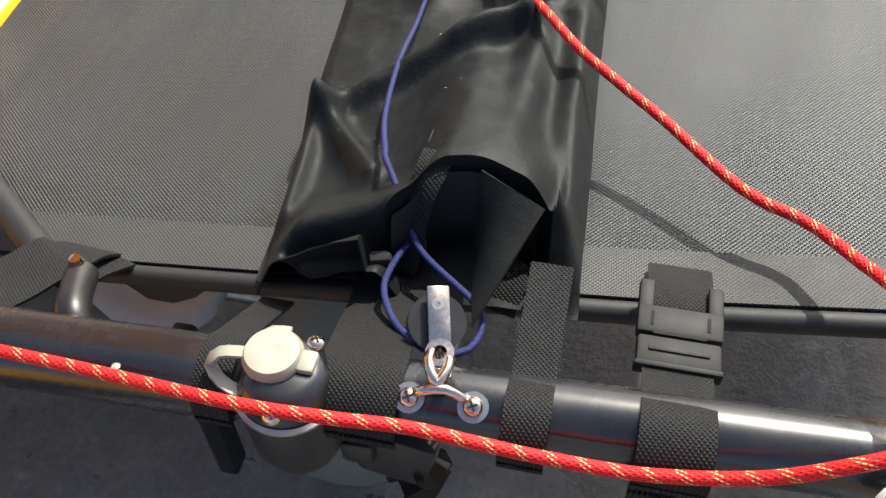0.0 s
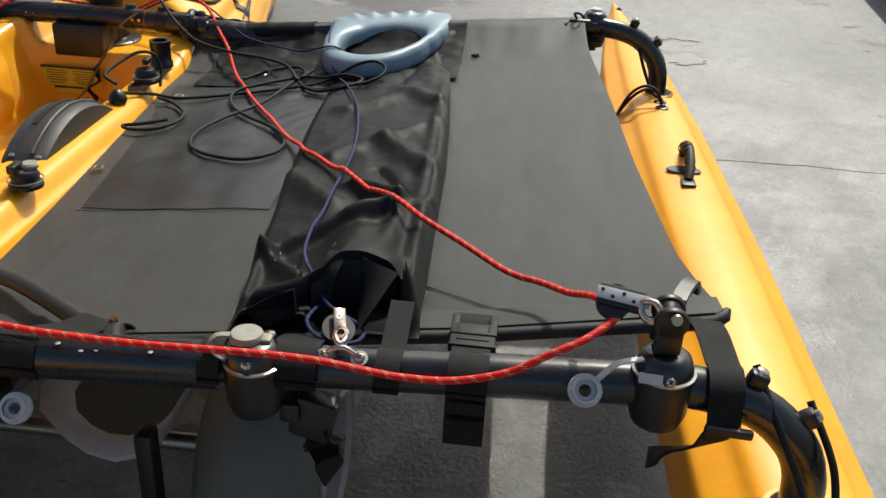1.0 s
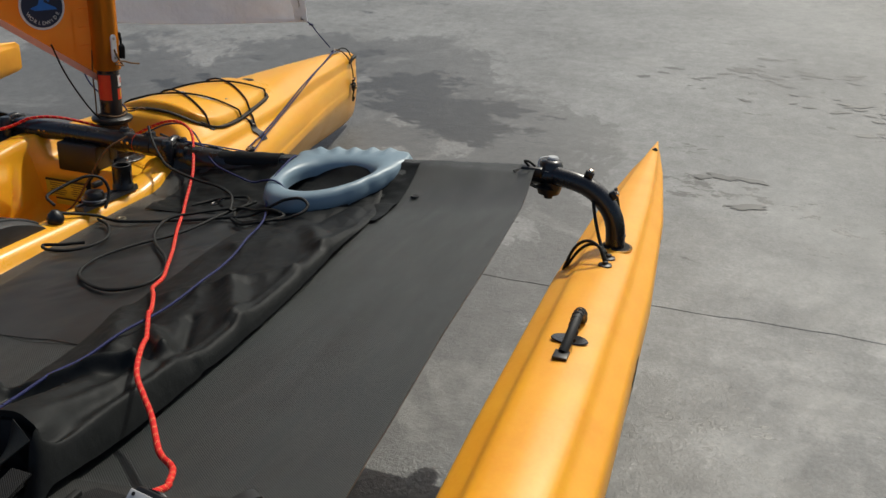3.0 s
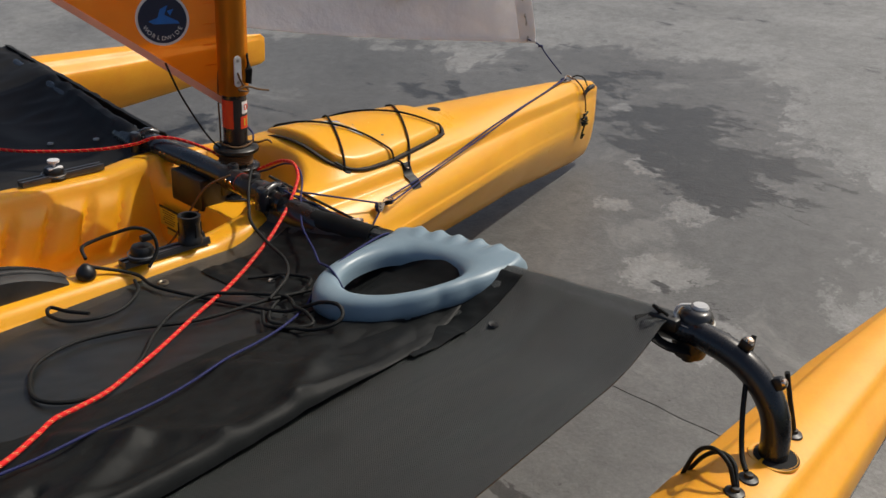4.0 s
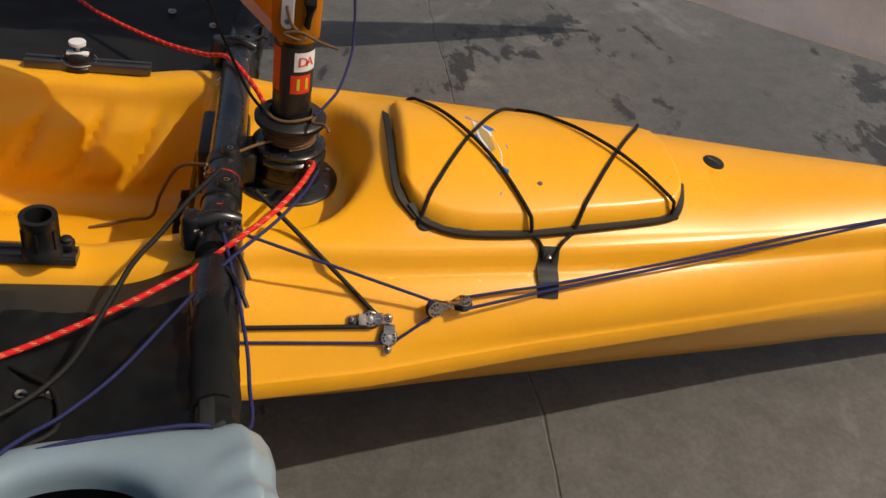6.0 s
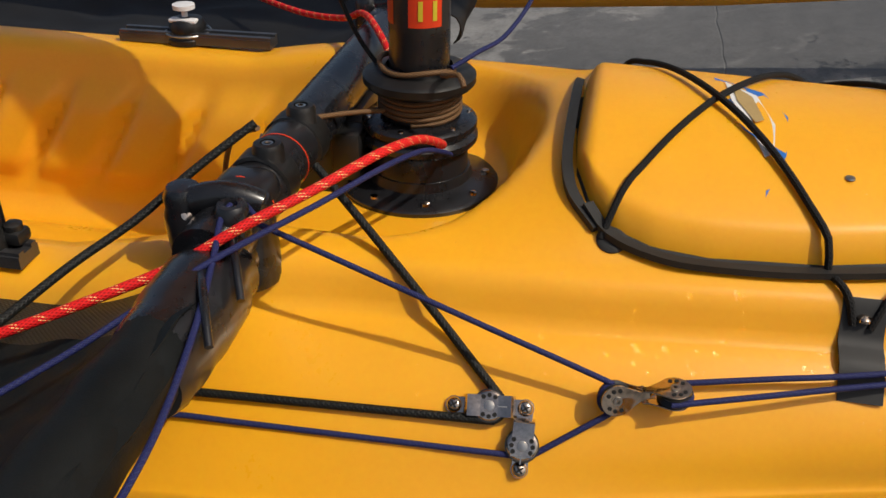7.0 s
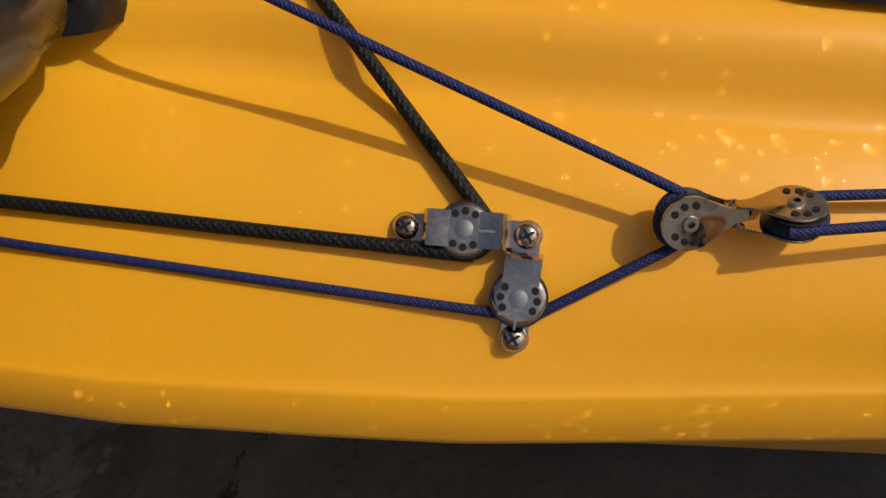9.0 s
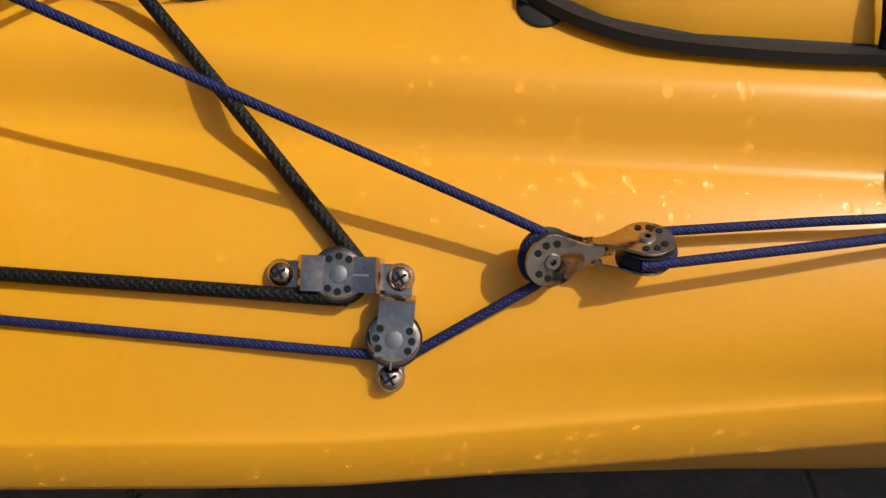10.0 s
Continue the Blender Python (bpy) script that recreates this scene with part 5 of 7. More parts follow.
def screw_head(at, normal, r=0.0048, mat=None):
    m = basis(at, normal, (0, 1, 0.2))
    dome = lathe([(0, 0), (r, 0), (r, r * 0.25), (r * 0.75, r * 0.6), (r * 0.35, r * 0.75), (0, r * 0.78)], m=m, seg=16)
    slots = merge(block((r * 1.1, r * 0.22, r * 0.12), bevel=0, m=m @ Matrix.Translation((0, 0, r * 0.76)) @ Matrix.Rotation(0.5, 4, "Z")),
                  block((r * 0.22, r * 1.1, r * 0.12), bevel=0, m=m @ Matrix.Translation((0, 0, r * 0.76)) @ Matrix.Rotation(0.5, 4, "Z")))
    return dome, slots


def add_screw(parent, at, normal, r=0.0048):
    dome, slots = screw_head(at, normal, r)
    s = part("screw", dome, STEEL, parent, "steel cross-head screw")
    part("slot", slots, HOLE_SHADE, s)


def ring_of_holes(parent, m, radius, angles, r=0.0017):
    for a in angles:
        part("hole", lathe([(0, 0), (r, 0), (r, 0.00025), (0, 0.00025)], m=m @ Matrix.Translation((radius * math.cos(radians(a)), radius * math.sin(radians(a)), 0)), seg=12), HOLE_SHADE, parent)


def cheek_block(a, b, name="cheek_block", label="stainless cheek pulley block screwed to the yellow hull", turn=0, share=0.5):
    """A pulley under a bridge plate, screwed down at points a and b of the hull's skin."""
    a, b = Vector(a), Vector(b)
    mid = a.lerp(b, share)
    nrm = hull_normal(mid.x, mid.y)
    along = (b - a).normalized()
    base = Vector((mid.x, mid.y, mid.z))
    m = basis(base, nrm, along)
    span = (b - a).length
    ob = empty(name, base, label, "pulley block", "hull pulley blocks")
    part("sheave", lathe([(0, 0.0015), (0.0118, 0.0015), (0.0118, 0.003), (0.0095, 0.0048), (0.0118, 0.0066), (0.0118, 0.0082), (0, 0.0082)], m=m, seg=28), BLACK_PLASTIC, ob, "black plastic sheave")
    plate = part("cheek_plate", lathe([(0, 0.0082), (0.0106, 0.0080), (0.0109, 0.0086), (0.0101, 0.0093), (0.0085, 0.0097), (0.006, 0.01), (0, 0.0101)], m=m, seg=36), STEEL, ob, "polished perforated cheek plate")
    ring_of_holes(plate, m @ Matrix.Translation((0, 0, 0.00985)), 0.0073, (56 + turn, 90 + turn, 124 + turn, 236 + turn, 270 + turn, 304 + turn), 0.0016)
    part("rivet", lathe([(0, 0), (0.0038, 0), (0.0036, 0.0008), (0.0015, 0.0012), (0, 0.0012)], m=m @ Matrix.Translation((0, 0, 0.010)), seg=18), DULL_STEEL, plate)
    part("engraving", block((0.0065, 0.0009, 0.0002), bevel=0, m=m @ Matrix.Translation((0.0092, -0.0002, 0.0101))), DULL_STEEL, plate, "engraved maker's mark")
    for s, end in ((-1, a), (1, b)):
        half = max(0.0158, span * (share if s < 0 else 1 - share))
        leg = merge(tube([m @ Vector((s * x, 0, z)) for x, z in ((0.006, 0.0094), (half - 0.0098, 0.0094), (half - 0.0088, 0.0080), (half - 0.0074, 0.0018))], 0.006, smooth=False, flat=(0.0074, 0.0006), up=nrm),
                    tube([m @ Vector((s * x, 0, z)) for x, z in ((half - 0.0078, 0.0014), (half - 0.002, 0.0010), (half + 0.001, 0.0010))], 0.006, smooth=False, flat=(0.0056, 0.0006), up=nrm))
        bmesh.ops.recalc_face_normals(leg, faces=leg.faces)
        part("leg", leg, STEEL, ob, smooth=20)
        part("foot", lathe([(0, 0), (0.0062, 0), (0.0062, 0.0014), (0, 0.0014)], m=basis(end, nrm, along), seg=20), STEEL, ob)
        add_screw(ob, end + nrm * 0.0014, nrm, 0.0056)
    return ob, m


def skin(x, y, h=0.0):
    return Vector((x, y, hull_top(x, y))) + hull_normal(x, y) * h


SA, SC, SB = skin(0.2572, 0.0240), skin(0.2526, 0.0737), skin(0.2772, 0.0742)
cheek_one, M1 = cheek_block(SA, SC)
cheek_two, M2 = cheek_block(SC + hull_normal(SC.x, SC.y) * 0.0015, SB, share=0.60)


def hanging_block(at, nrm, along, parent, name="block"):
    """A free pulley: sheave between two drop-shaped perforated plates, narrowing along its axis."""
    m = basis(at, nrm, along)
    drop = [(0.0112 * math.cos(t), 0.0112 * math.sin(t)) for t in [math.radians(50 + 260 * k / 26) for k in range(27)]] + [(0.0130, -0.0052), (0.0175, -0.0030), (0.0215, -0.0026), (0.0225, -0.0016), (0.0225, 0.0016), (0.0215, 0.0026), (0.0175, 0.0030), (0.0130, 0.0052)]
    part("sheave", lathe([(0, -0.0034), (0.0105, -0.0034), (0.0118, -0.0030), (0.0092, 0.0), (0.0118, 0.0030), (0.0105, 0.0034), (0, 0.0034)], m=m, seg=28), BLACK_PLASTIC, parent, "black plastic sheave")
    for z in (0.0044, -0.0056):
        p = part("cheek_plate", outline(drop, z, z + 0.0012, 0.0003, m=m), STEEL, parent, "polished perforated cheek plate")
        if z > 0:
            ring_of_holes(p, m @ Matrix.Translation((0, 0, z + 0.0013)), 0.0074, (70, 105, 140, 215, 250, 285), 0.0015)
            part("rivet", lathe([(0.0012, 0), (0.0034, 0), (0.0030, 0.0010), (0.0014, 0.0010)], m=m @ Matrix.Translation((0, 0, z + 0.0012)), seg=16), DULL_STEEL, p)
    return m


FB = Vector((0.2500, 0.1335, 0.3945))
FB_DIR = Vector((-0.22, 1.0, 0.17)).normalized()
FB_N = Vector((0.92, 0.30, 0.28))
double = empty("double_block", FB, "linked pair of stainless pulley blocks on the blue line", "pulley block", "hull pulley blocks")
MF = hanging_block(FB, FB_N, FB_DIR, double)
FB2 = FB + FB_DIR * 0.0405 + Vector((0.002, 0, -0.002))
N2 = Vector((0.02, -0.05, 1.0))
MB = hanging_block(FB2, N2, -FB_DIR, double)
part("link", tube([FB + FB_DIR * 0.017, FB + FB_DIR * 0.020 + Vector((0, 0, 0.003)), FB + FB_DIR * 0.0235, FB + FB_DIR * 0.020 - Vector((0, 0, 0.003))], 0.0014, 8, 0.002, closed=True), STEEL, double)


def arc(m, r, a0, a1, z=0.0, n=7):
    return [m @ Vector((r * math.cos(radians(a0 + (a1 - a0) * k / n)), r * math.sin(radians(a0 + (a1 - a0) * k / n)), z)) for k in range(n + 1)]


BLUE_R, BLACK_R, RED_R = 0.0022, 0.0032, 0.0037


def along(a, b, n=6):
    """A taut line from a to b, kept just clear of the hull."""
    pts = [Vector(a).lerp(Vector(b), k / n) for k in range(1, n + 1)]
    return [Vector((p.x, p.y, max(p.z, hull_top(p.x, p.y) + 0.003))) for p in pts]


# blue control line: knuckle, round the free block, under the lower cheek block, then aft along the hull
knuckle = Vector((0.236, -0.118, 0.492))
w1 = arc(MF, 0.0108, 95, 250)
blue_a = [knuckle, knuckle.lerp(w1[0], 0.33), knuckle.lerp(w1[0], 0.66)] + w1
out = w1[-1]
turn_two = arc(M2, 0.0098, 55, -40, 0.0048, 6)
blue_b = [out, out.lerp(turn_two[0], 0.5)] + turn_two + [*along(turn_two[-1], skin(0.2864, -0.175, 0.004)), (0.292, -0.26, 0.352), (0.298, -0.36, 0.352)]
rope("control_line", blue_a + blue_b[1:], BLUE_R, BLUE_ROPE, "blue braided control line led through the hull pulleys")
# black furling line: mast foot to the first cheek block, then aft
turn_one = arc(M1, 0.0098, 35, -90, 0.0048, 8)
black_pts = [(0.150, -0.105, 0.497), (0.180, -0.055, 0.462), (0.215, 0.0, 0.423), turn_one[0] + (Vector((0.215, 0.0, 0.423)) - turn_one[0]) * 0.35] + turn_one + [
    *along(turn_one[-1], skin(0.2735, -0.172, 0.0045)), (0.278, -0.26, 0.366), (0.284, -0.36, 0.366)]
rope("furling_line", black_pts, BLACK_R, BLACK_ROPE, "black braided furling line led round a hull pulley")
# the doubled blue line from the second block to the bow
bow_pt = Vector((0.010, 1.20, bow_z + 0.012))
w3 = arc(MB, 0.0108, 88, 272)
tab_pt = skin(0.206, 0.306, 0.010)


def to_bow(start, dx, dz, s):
    pts = [start, start.lerp(tab_pt + Vector((dx, 0, dz)), 0.5), tab_pt + Vector((dx, 0, dz))]
    for y in (0.5, 0.7, 0.9, 1.05):
        t = (y - 0.306) / (1.20 - 0.306)
        line = tab_pt.lerp(bow_pt, t)
        pts.append(Vector((line.x + dx * (1 - t), y, max(line.z + dz * (1 - t), hull_top(line.x + dx * (1 - t), y) + 0.004))))
    return pts + [bow_pt + Vector((0.003 * s, 0, 0))]


one, two = to_bow(w3[0], 0.0035, -0.002, 1), to_bow(w3[-1], -0.002, 0.003, -1)
rope("bow_line", two[::-1] + w3[::-1] + one, BLUE_R, BLUE_ROPE, "doubled dark blue line running along the hull to the bow")
rope("bow_line_knot", [bow_pt + Vector((0.006 * math.cos(k * 1.2), -0.02 + 0.004 * k, 0.003 * math.sin(k * 1.9))) for k in range(9)], BLUE_R, BLUE_ROPE, "knot of dark blue line at the bow shackle", step=0.003)

# ---- trampoline details ----


def crumple(x, y):
    """Soft creases gathered in the slack cloth near the front bar."""
    clear = 1 - smooth(0.50, 0.545, x) * smooth(0.86, 0.83, x) * smooth(-0.42, -0.385, y)
    return clear * max(0.0, 0.009 * abs(noise.noise((x * 9 + y * 5, y * 6 - x * 4, 1.7))) + 0.005 * abs(noise.noise((x * 22 - y * 9, y * 15, 6.1))) - 0.0012)


def edge_tape(name, fn, label, mat=None, thick=0.0016):
    return part(name, grid(80, 3, fn, thick), mat or MESH, tramp, label)


SLEEVE = [(0.30 + 0.03 * k, ip(0.30 + 0.03 * k, (0.25, 0.6, 1.1), (-0.148, -0.125, -0.092)), ip(0.30 + 0.03 * k, (0.25, 0.6, 1.1), (0.455, 0.483, 0.522))) for k in range(28)]
for run in (SLEEVE[:8],):
    part("bar_sleeve", tube(run, [0.0245, 0.0262, 0.0250, 0.0266, 0.0252, 0.0262, 0.0248, 0.0260], 20, 0.012), NYLON, tramp, "gathered cloth sleeve on the front bar")
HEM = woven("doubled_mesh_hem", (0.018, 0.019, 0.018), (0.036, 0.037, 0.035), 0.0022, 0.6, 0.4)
edge_tape("rear_hem", lambda u, v: (ip(u, (0, 1), (0.33, 1.222)), -1.372 + 0.045 * v, tramp_z(0.33 + 0.892 * u, -1.372 + 0.045 * v) + 0.004), "doubled hem along the rear rod", HEM)


def rear_rod_z(x):
    return tramp_z(x, -1.372) - 0.004


part("rear_rod", tube([(x, -1.378, rear_rod_z(x)) for x in [0.33 + 0.0465 * k for k in range(20)]] + [(1.226, -1.366, 0.552)], [0.0075] * 19 + [0.0035], 12, 0.02), RUBBER, tramp, "black sleeve round the rear rod")


def bar_y(x):
    return ip(x, (0.25, 0.6, 1.1), (-0.148, -0.124, -0.094))


edge_tape("front_sleeve", lambda u, v: (0.255 + 0.565 * u, bar_y(0.255 + 0.565 * u) + (0.025 + 0.003 * noise.noise((u * 20, v, 1))) * math.sin(v * 2.2),
                                        ip(u, (0, 1), (0.479, 0.523)) - 0.03 * (1 - math.cos(v * 2.2)) * 0.5 + 0.0025 * noise.noise((u * 22, v * 3, 5))), "sleeve wrapped round the front bar", NYLON)
part("patch_seam", tube([(x, -1.004 + 0.006 * math.sin(x * 31), tramp_z(x, -1.0) + wrinkle(x, -1.0) + 0.0016) for x in [0.335 + 0.02 * k for k in range(16)]], 0.0004, 6, 0.02), NYLON, tramp, "stitched patch edge")
part("solid_panel", grid(60, 90, lambda u, v: (ip(v, (0, 1), (0.34, 0.26)) + (0.635 - ip(v, (0, 1), (0.34, 0.26))) * u, -0.998 + 0.62 * v,
     tramp_z(ip(v, (0, 1), (0.34, 0.26)) + (0.635 - ip(v, (0, 1), (0.34, 0.26))) * u, -0.998 + 0.62 * v) + 0.0014 + wrinkle(ip(v, (0, 1), (0.34, 0.26)) + (0.635 - ip(v, (0, 1), (0.34, 0.26))) * u, -0.998 + 0.62 * v) + 0.6 * smooth(0.0, 0.5, v) * crumple(ip(v, (0, 1), (0.34, 0.26)) + 0.3 * u, -0.998 + 0.62 * v)), 0.0005), PANEL, tramp, "smooth coated panel")
part("front_panel", grid(90, 44, lambda u, v: (0.30 + 0.56 * u, -0.385 + 0.26 * v, tramp_z(0.30 + 0.56 * u, -0.385 + 0.26 * v) + 0.0035 + 1.4 * wrinkle(0.3 + 0.9 * u, 2 * v) + crumple(0.3 + 0.56 * u, -0.385 + 0.26 * v)), 0.001), NYLON, tramp, "smooth coated front panel")
for x, y in ((0.300, -0.850), (0.2985, -0.465)):
    g = part("grommet", lathe([(0.005, 0), (0.0105, 0), (0.0098, 0.0022), (0.0065, 0.0026), (0.005, 0.001)], (x, y, tramp_z(x, y) + 0.006), seg=20), BRASS, tramp, "brass grommet")
part("eyelet", lathe([(0.004, 0), (0.009, 0), (0.008, 0.003), (0.004, 0.001)], (0.888, -0.232, tramp_z(0.888, -0.232) + 0.0015), seg=18), RUBBER, tramp, "black eyelet")
part("eyelet_hole", lathe([(0, 0), (0.0042, 0), (0.0042, 0.0006), (0, 0.0006)], (0.888, -0.232, tramp_z(0.888, -0.232) + 0.0028), seg=14), HOLE_SHADE, tramp)
for y in (-0.30, -0.33):
    part("eyelet", lathe([(0.003, 0), (0.0065, 0), (0.006, 0.002), (0.003, 0.001)], (0.445, y, tramp_z(0.445, y) + 0.010), seg=16), DULL_STEEL, tramp, "small steel eyelet")
part("lace", tube([(0.445, -0.30, tramp_z(0.445, -0.30) + 0.010), (0.452, -0.315, tramp_z(0.45, -0.315) + 0.017), (0.445, -0.33, tramp_z(0.445, -0.33) + 0.010)], 0.0018, 6), BLACK_ROPE, tramp)

# ---- the storage bag along the trampoline ----
BAG_Y = (-1.385, -1.15, -0.90, -0.70, -0.49, -0.35, -0.20)
BAG_L = (0.697, 0.662, 0.636, 0.617, 0.607, 0.60, 0.60)
BAG_R = (0.908, 0.897, 0.889, 0.876, 0.857, 0.845, 0.80)


def ridge(x, y, a, b, w, h, taper=0.0):
    ax, ay, bx, by = *a, *b
    t = ((x - ax) * (bx - ax) + (y - ay) * (by - ay)) / ((bx - ax) ** 2 + (by - ay) ** 2)
    t = min(1.0, max(0.0, t))
    d = math.hypot(x - ax - (bx - ax) * t, y - ay - (by - ay) * t)
    return h * (1 - taper * (1 - t)) * math.exp(-(d / w) ** 2)


def soft_ip(x, xs, ys):
    return sum(ip(x + d, xs, ys) for d in (-0.009, -0.0045, 0.0, 0.0045, 0.009)) / 5


def mouth_line(x):
    """Where the tunnel's open end lies along its width."""
    return soft_ip(x, (0.76, 0.775, 0.806, 0.836, 0.874, 0.90), (-1.375, -1.372, -1.337, -1.331, -1.342, -1.365))


def bag_height(x, y):
    l, r = ip(y, BAG_Y, BAG_L), ip(y, BAG_Y, BAG_R)
    u = (x - l) / (r - l)
    h = 0.020 * min(1.0, max(0.0, u) / 0.06) ** 0.5 * min(1.0, max(0.0, 1 - u) / 0.06) ** 0.5
    h += 0.012 * math.sin(math.pi * min(1, max(0, u))) * smooth(-0.6, -1.2, y)
    # two rolls along the outboard side, running on as a doubled seam
    k = smooth(-1.02, -1.14, y)
    h += ridge(x, y, (r - 0.018, -1.40), (r - 0.016, -1.05), 0.015, 0.026 * k) + ridge(x, y, (r - 0.052, -1.40), (r - 0.046, -1.08), 0.016, 0.022 * k)
    h += ridge(x, y, (0.868, -1.10), (0.838, -0.36), 0.010, 0.006) + ridge(x, y, (0.886, -1.06), (0.853, -0.36), 0.010, 0.008)
    # folds
    h += ridge(x, y, (0.690, -1.225), (0.832, -1.128), 0.012, 0.034, 0.55) + ridge(x, y, (0.765, -1.0), (0.838, -1.072), 0.016, 0.030, 0.5)
    h += ridge(x, y, (0.684, -1.21), (0.752, -1.30), 0.010, 0.016) + ridge(x, y, (0.70, -1.34), (0.684, -1.21), 0.009, 0.012)
    h += ridge(x, y, (0.64, -0.92), (0.74, -1.06), 0.022, 0.012) + ridge(x, y, (0.78, -0.80), (0.86, -0.93), 0.020, 0.016) + ridge(x, y, (0.70, -0.86), (0.845, -0.72), 0.018, 0.009)
    h += ridge(x, y, (0.68, -0.62), (0.80, -0.52), 0.025, 0.010) + ridge(x, y, (0.75, -0.46), (0.84, -0.60), 0.018, 0.012) + ridge(x, y, (0.79, -0.93), (0.835, -1.02), 0.010, -0.010)
    # the raised mouth of the tunnel at its aft end
    mouth = ridge(x, y, (0.805, -1.12), (0.824, -1.34), 0.034, 0.056, 0.75) * smooth(-1.06, -1.2, y)
    h += mouth + ridge(x, y, (0.840, -1.335), (0.876, -1.357), 0.015, 0.046)
    h += 0.003 * noise.noise((x * 15, y * 9, 9.0)) - 0.0035 * abs(noise.noise((x * 14 + y * 6, y * 10 - x * 5, 4.0))) + 0.002
    # lip of the open end, and slack cloth where the tunnel runs out under the ring
    h += 0.0014 * noise.noise((x * 58, y * 44, 1.0)) * min(1.0, 20 * h if h > 0 else 0)
    line = mouth_line(x)
    if y > line:
        w = math.exp(-((y - line) / 0.055) ** 2) * smooth(0.770, 0.792, x) * smooth(0.893, 0.880, x)
        h = h * (1 - w) + w * soft_ip(x, (0.775, 0.79, 0.806, 0.835, 0.874, 0.885, 0.90), (0.03, 0.060, 0.084, 0.082, 0.068, 0.040, 0.025))
    slack = smooth(-0.60, -0.40, y)
    h = h * (1 - 0.75 * slack) + slack * (0.001 + 0.013 * abs(noise.noise((x * 10 + y * 4, y * 9 - x * 6, 2.2))) + 0.005 * abs(noise.noise((x * 24, y * 19, 5.2)))) * smooth(-0.20, -0.30, y) * smooth(0.0, 0.16, u) * smooth(1.0, 0.84, u)
    cut = smooth(line - 0.0005, line + 0.0015, y)
    if 0.775 < x < 0.885:
        h *= cut + (1 - cut) * 0.12
    elif y < -1.36 and x > 0.885:
        h *= smooth(-1.395, -1.36, y)
    slit = math.exp(-((y + 1.377 - 0.25 * (x - 0.76)) / 0.008) ** 2) * smooth(0.712, 0.735, x) * smooth(0.800, 0.780, x)
    return h + 0.030 * smooth(-1.30, -1.38, y) * smooth(0.70, 0.73, x) * smooth(0.80, 0.78, x) - 0.045 * slit


bag = empty("storage_bag", (0.77, -0.85, 0.46), "crumpled black coated nylon storage tunnel lying along the trampoline", "bag")


def bag_sheet(u, v):
    y = -1.392 + (1.392 - 0.20) * v
    l, r = ip(y, BAG_Y, BAG_L), ip(y, BAG_Y, BAG_R)
    x = l + (r - l) * u
    y += (mouth_line(x) + 1.3406) * math.exp(-((y + 1.3406) / 0.03) ** 2)
    return (x, y, tramp_z(x, max(y, -1.38)) + 0.003 + max(-0.03, bag_height(x, y)))


part("cover", grid(110, 350, bag_sheet, 0.0012), BAG_CLOTH, bag, smooth=70)
BL = [(ip(y, BAG_Y, BAG_L) + 0.003, y, tramp_z(ip(y, BAG_Y, BAG_L), max(y, -1.37)) + 0.006) for y in [-1.385 + 0.06 * k for k in range(18)]]
part("piping", tube(BL, 0.003, 8, 0.02), BAG_CLOTH, bag, "piped seam")
# black sheet and block put in for the shade inside the openings
part("mouth", grid(24, 8, lambda u, v: (0.786 + 0.090 * u, mouth_line(0.786 + 0.090 * u) - 0.0040 - 0.006 * math.sin(math.pi * v), 0.488 + (tramp_z(0.786 + 0.090 * u, -1.34) + bag_height(0.786 + 0.090 * u, mouth_line(0.786 + 0.090 * u) + 0.006) - 0.494) * v)), HOLE_SHADE, bag, "black sheet standing for the shade in the tunnel mouth")
part("slit", block((0.058, 0.010, 0.012), (0.760, -1.382, 0.503), 0.004, m=Matrix.Translation((0.760, -1.384, 0.506)) @ Matrix.Rotation(0.28, 4, "Z")), HOLE_SHADE, bag, "black block standing for the shade in the pocket slit")
part("peak_flap", grid(10, 6, lambda u, v: (0.838 + (0.042 - 0.030 * v) * u, -1.337 - 0.022 * u - 0.050 * u * v - 0.02 * v, 0.557 - 0.004 * u - 0.030 * v * u - 0.05 * v * (1 - u)), 0.0014), BAG_CLOTH, bag, "folded flap over the mouth")
part("pull_strap", tube([(0.808, -1.322, 0.553), (0.806, -1.338, 0.550), (0.800, -1.350, 0.535), (0.796, -1.360, 0.514), (0.792, -1.372, 0.492)], 0.01, 4, 0.008, flat=(0.0105, 0.001)), WEBBING, bag, "black webbing pull strap")
for q in range(4):
    a = (0.800, -1.318, 0.5565), (0.820, -1.318, 0.5565), (0.820, -1.305, 0.555), (0.800, -1.305, 0.555)
    part("stitch", tube([a[q], a[(q + 1) % 4]], 0.0005, 4, 0.01), INK, bag)
part("tab", tube([(0.868, -1.362, 0.505), (0.862, -1.378, 0.500), (0.858, -1.392, 0.490)], 0.01, 4, 0.008, flat=(0.012, 0.001)), WEBBING, bag, "black webbing tab")
part("ring", tube([(0.797 + 0.0085 * math.cos(a), -1.362 + 0.0035 * math.sin(a), 0.507 + 0.0075 * math.sin(a)) for a in [k * 0.5 for k in range(13)]], 0.0016, 8, 0.003, closed=True), BLACK_PLASTIC, bag, "black ring")
BAR_Y = -1.472


def bar_z(x):
    return ip(x, (0.25, 0.6, 1.10), (0.476, 0.493, 0.516))


def strap(points, w, parent, name="strap", label="black webbing strap", h=0.0011):
    return part(name, tube(points, w, 4, 0.006, flat=(w, h)), WEBBING, parent, label)


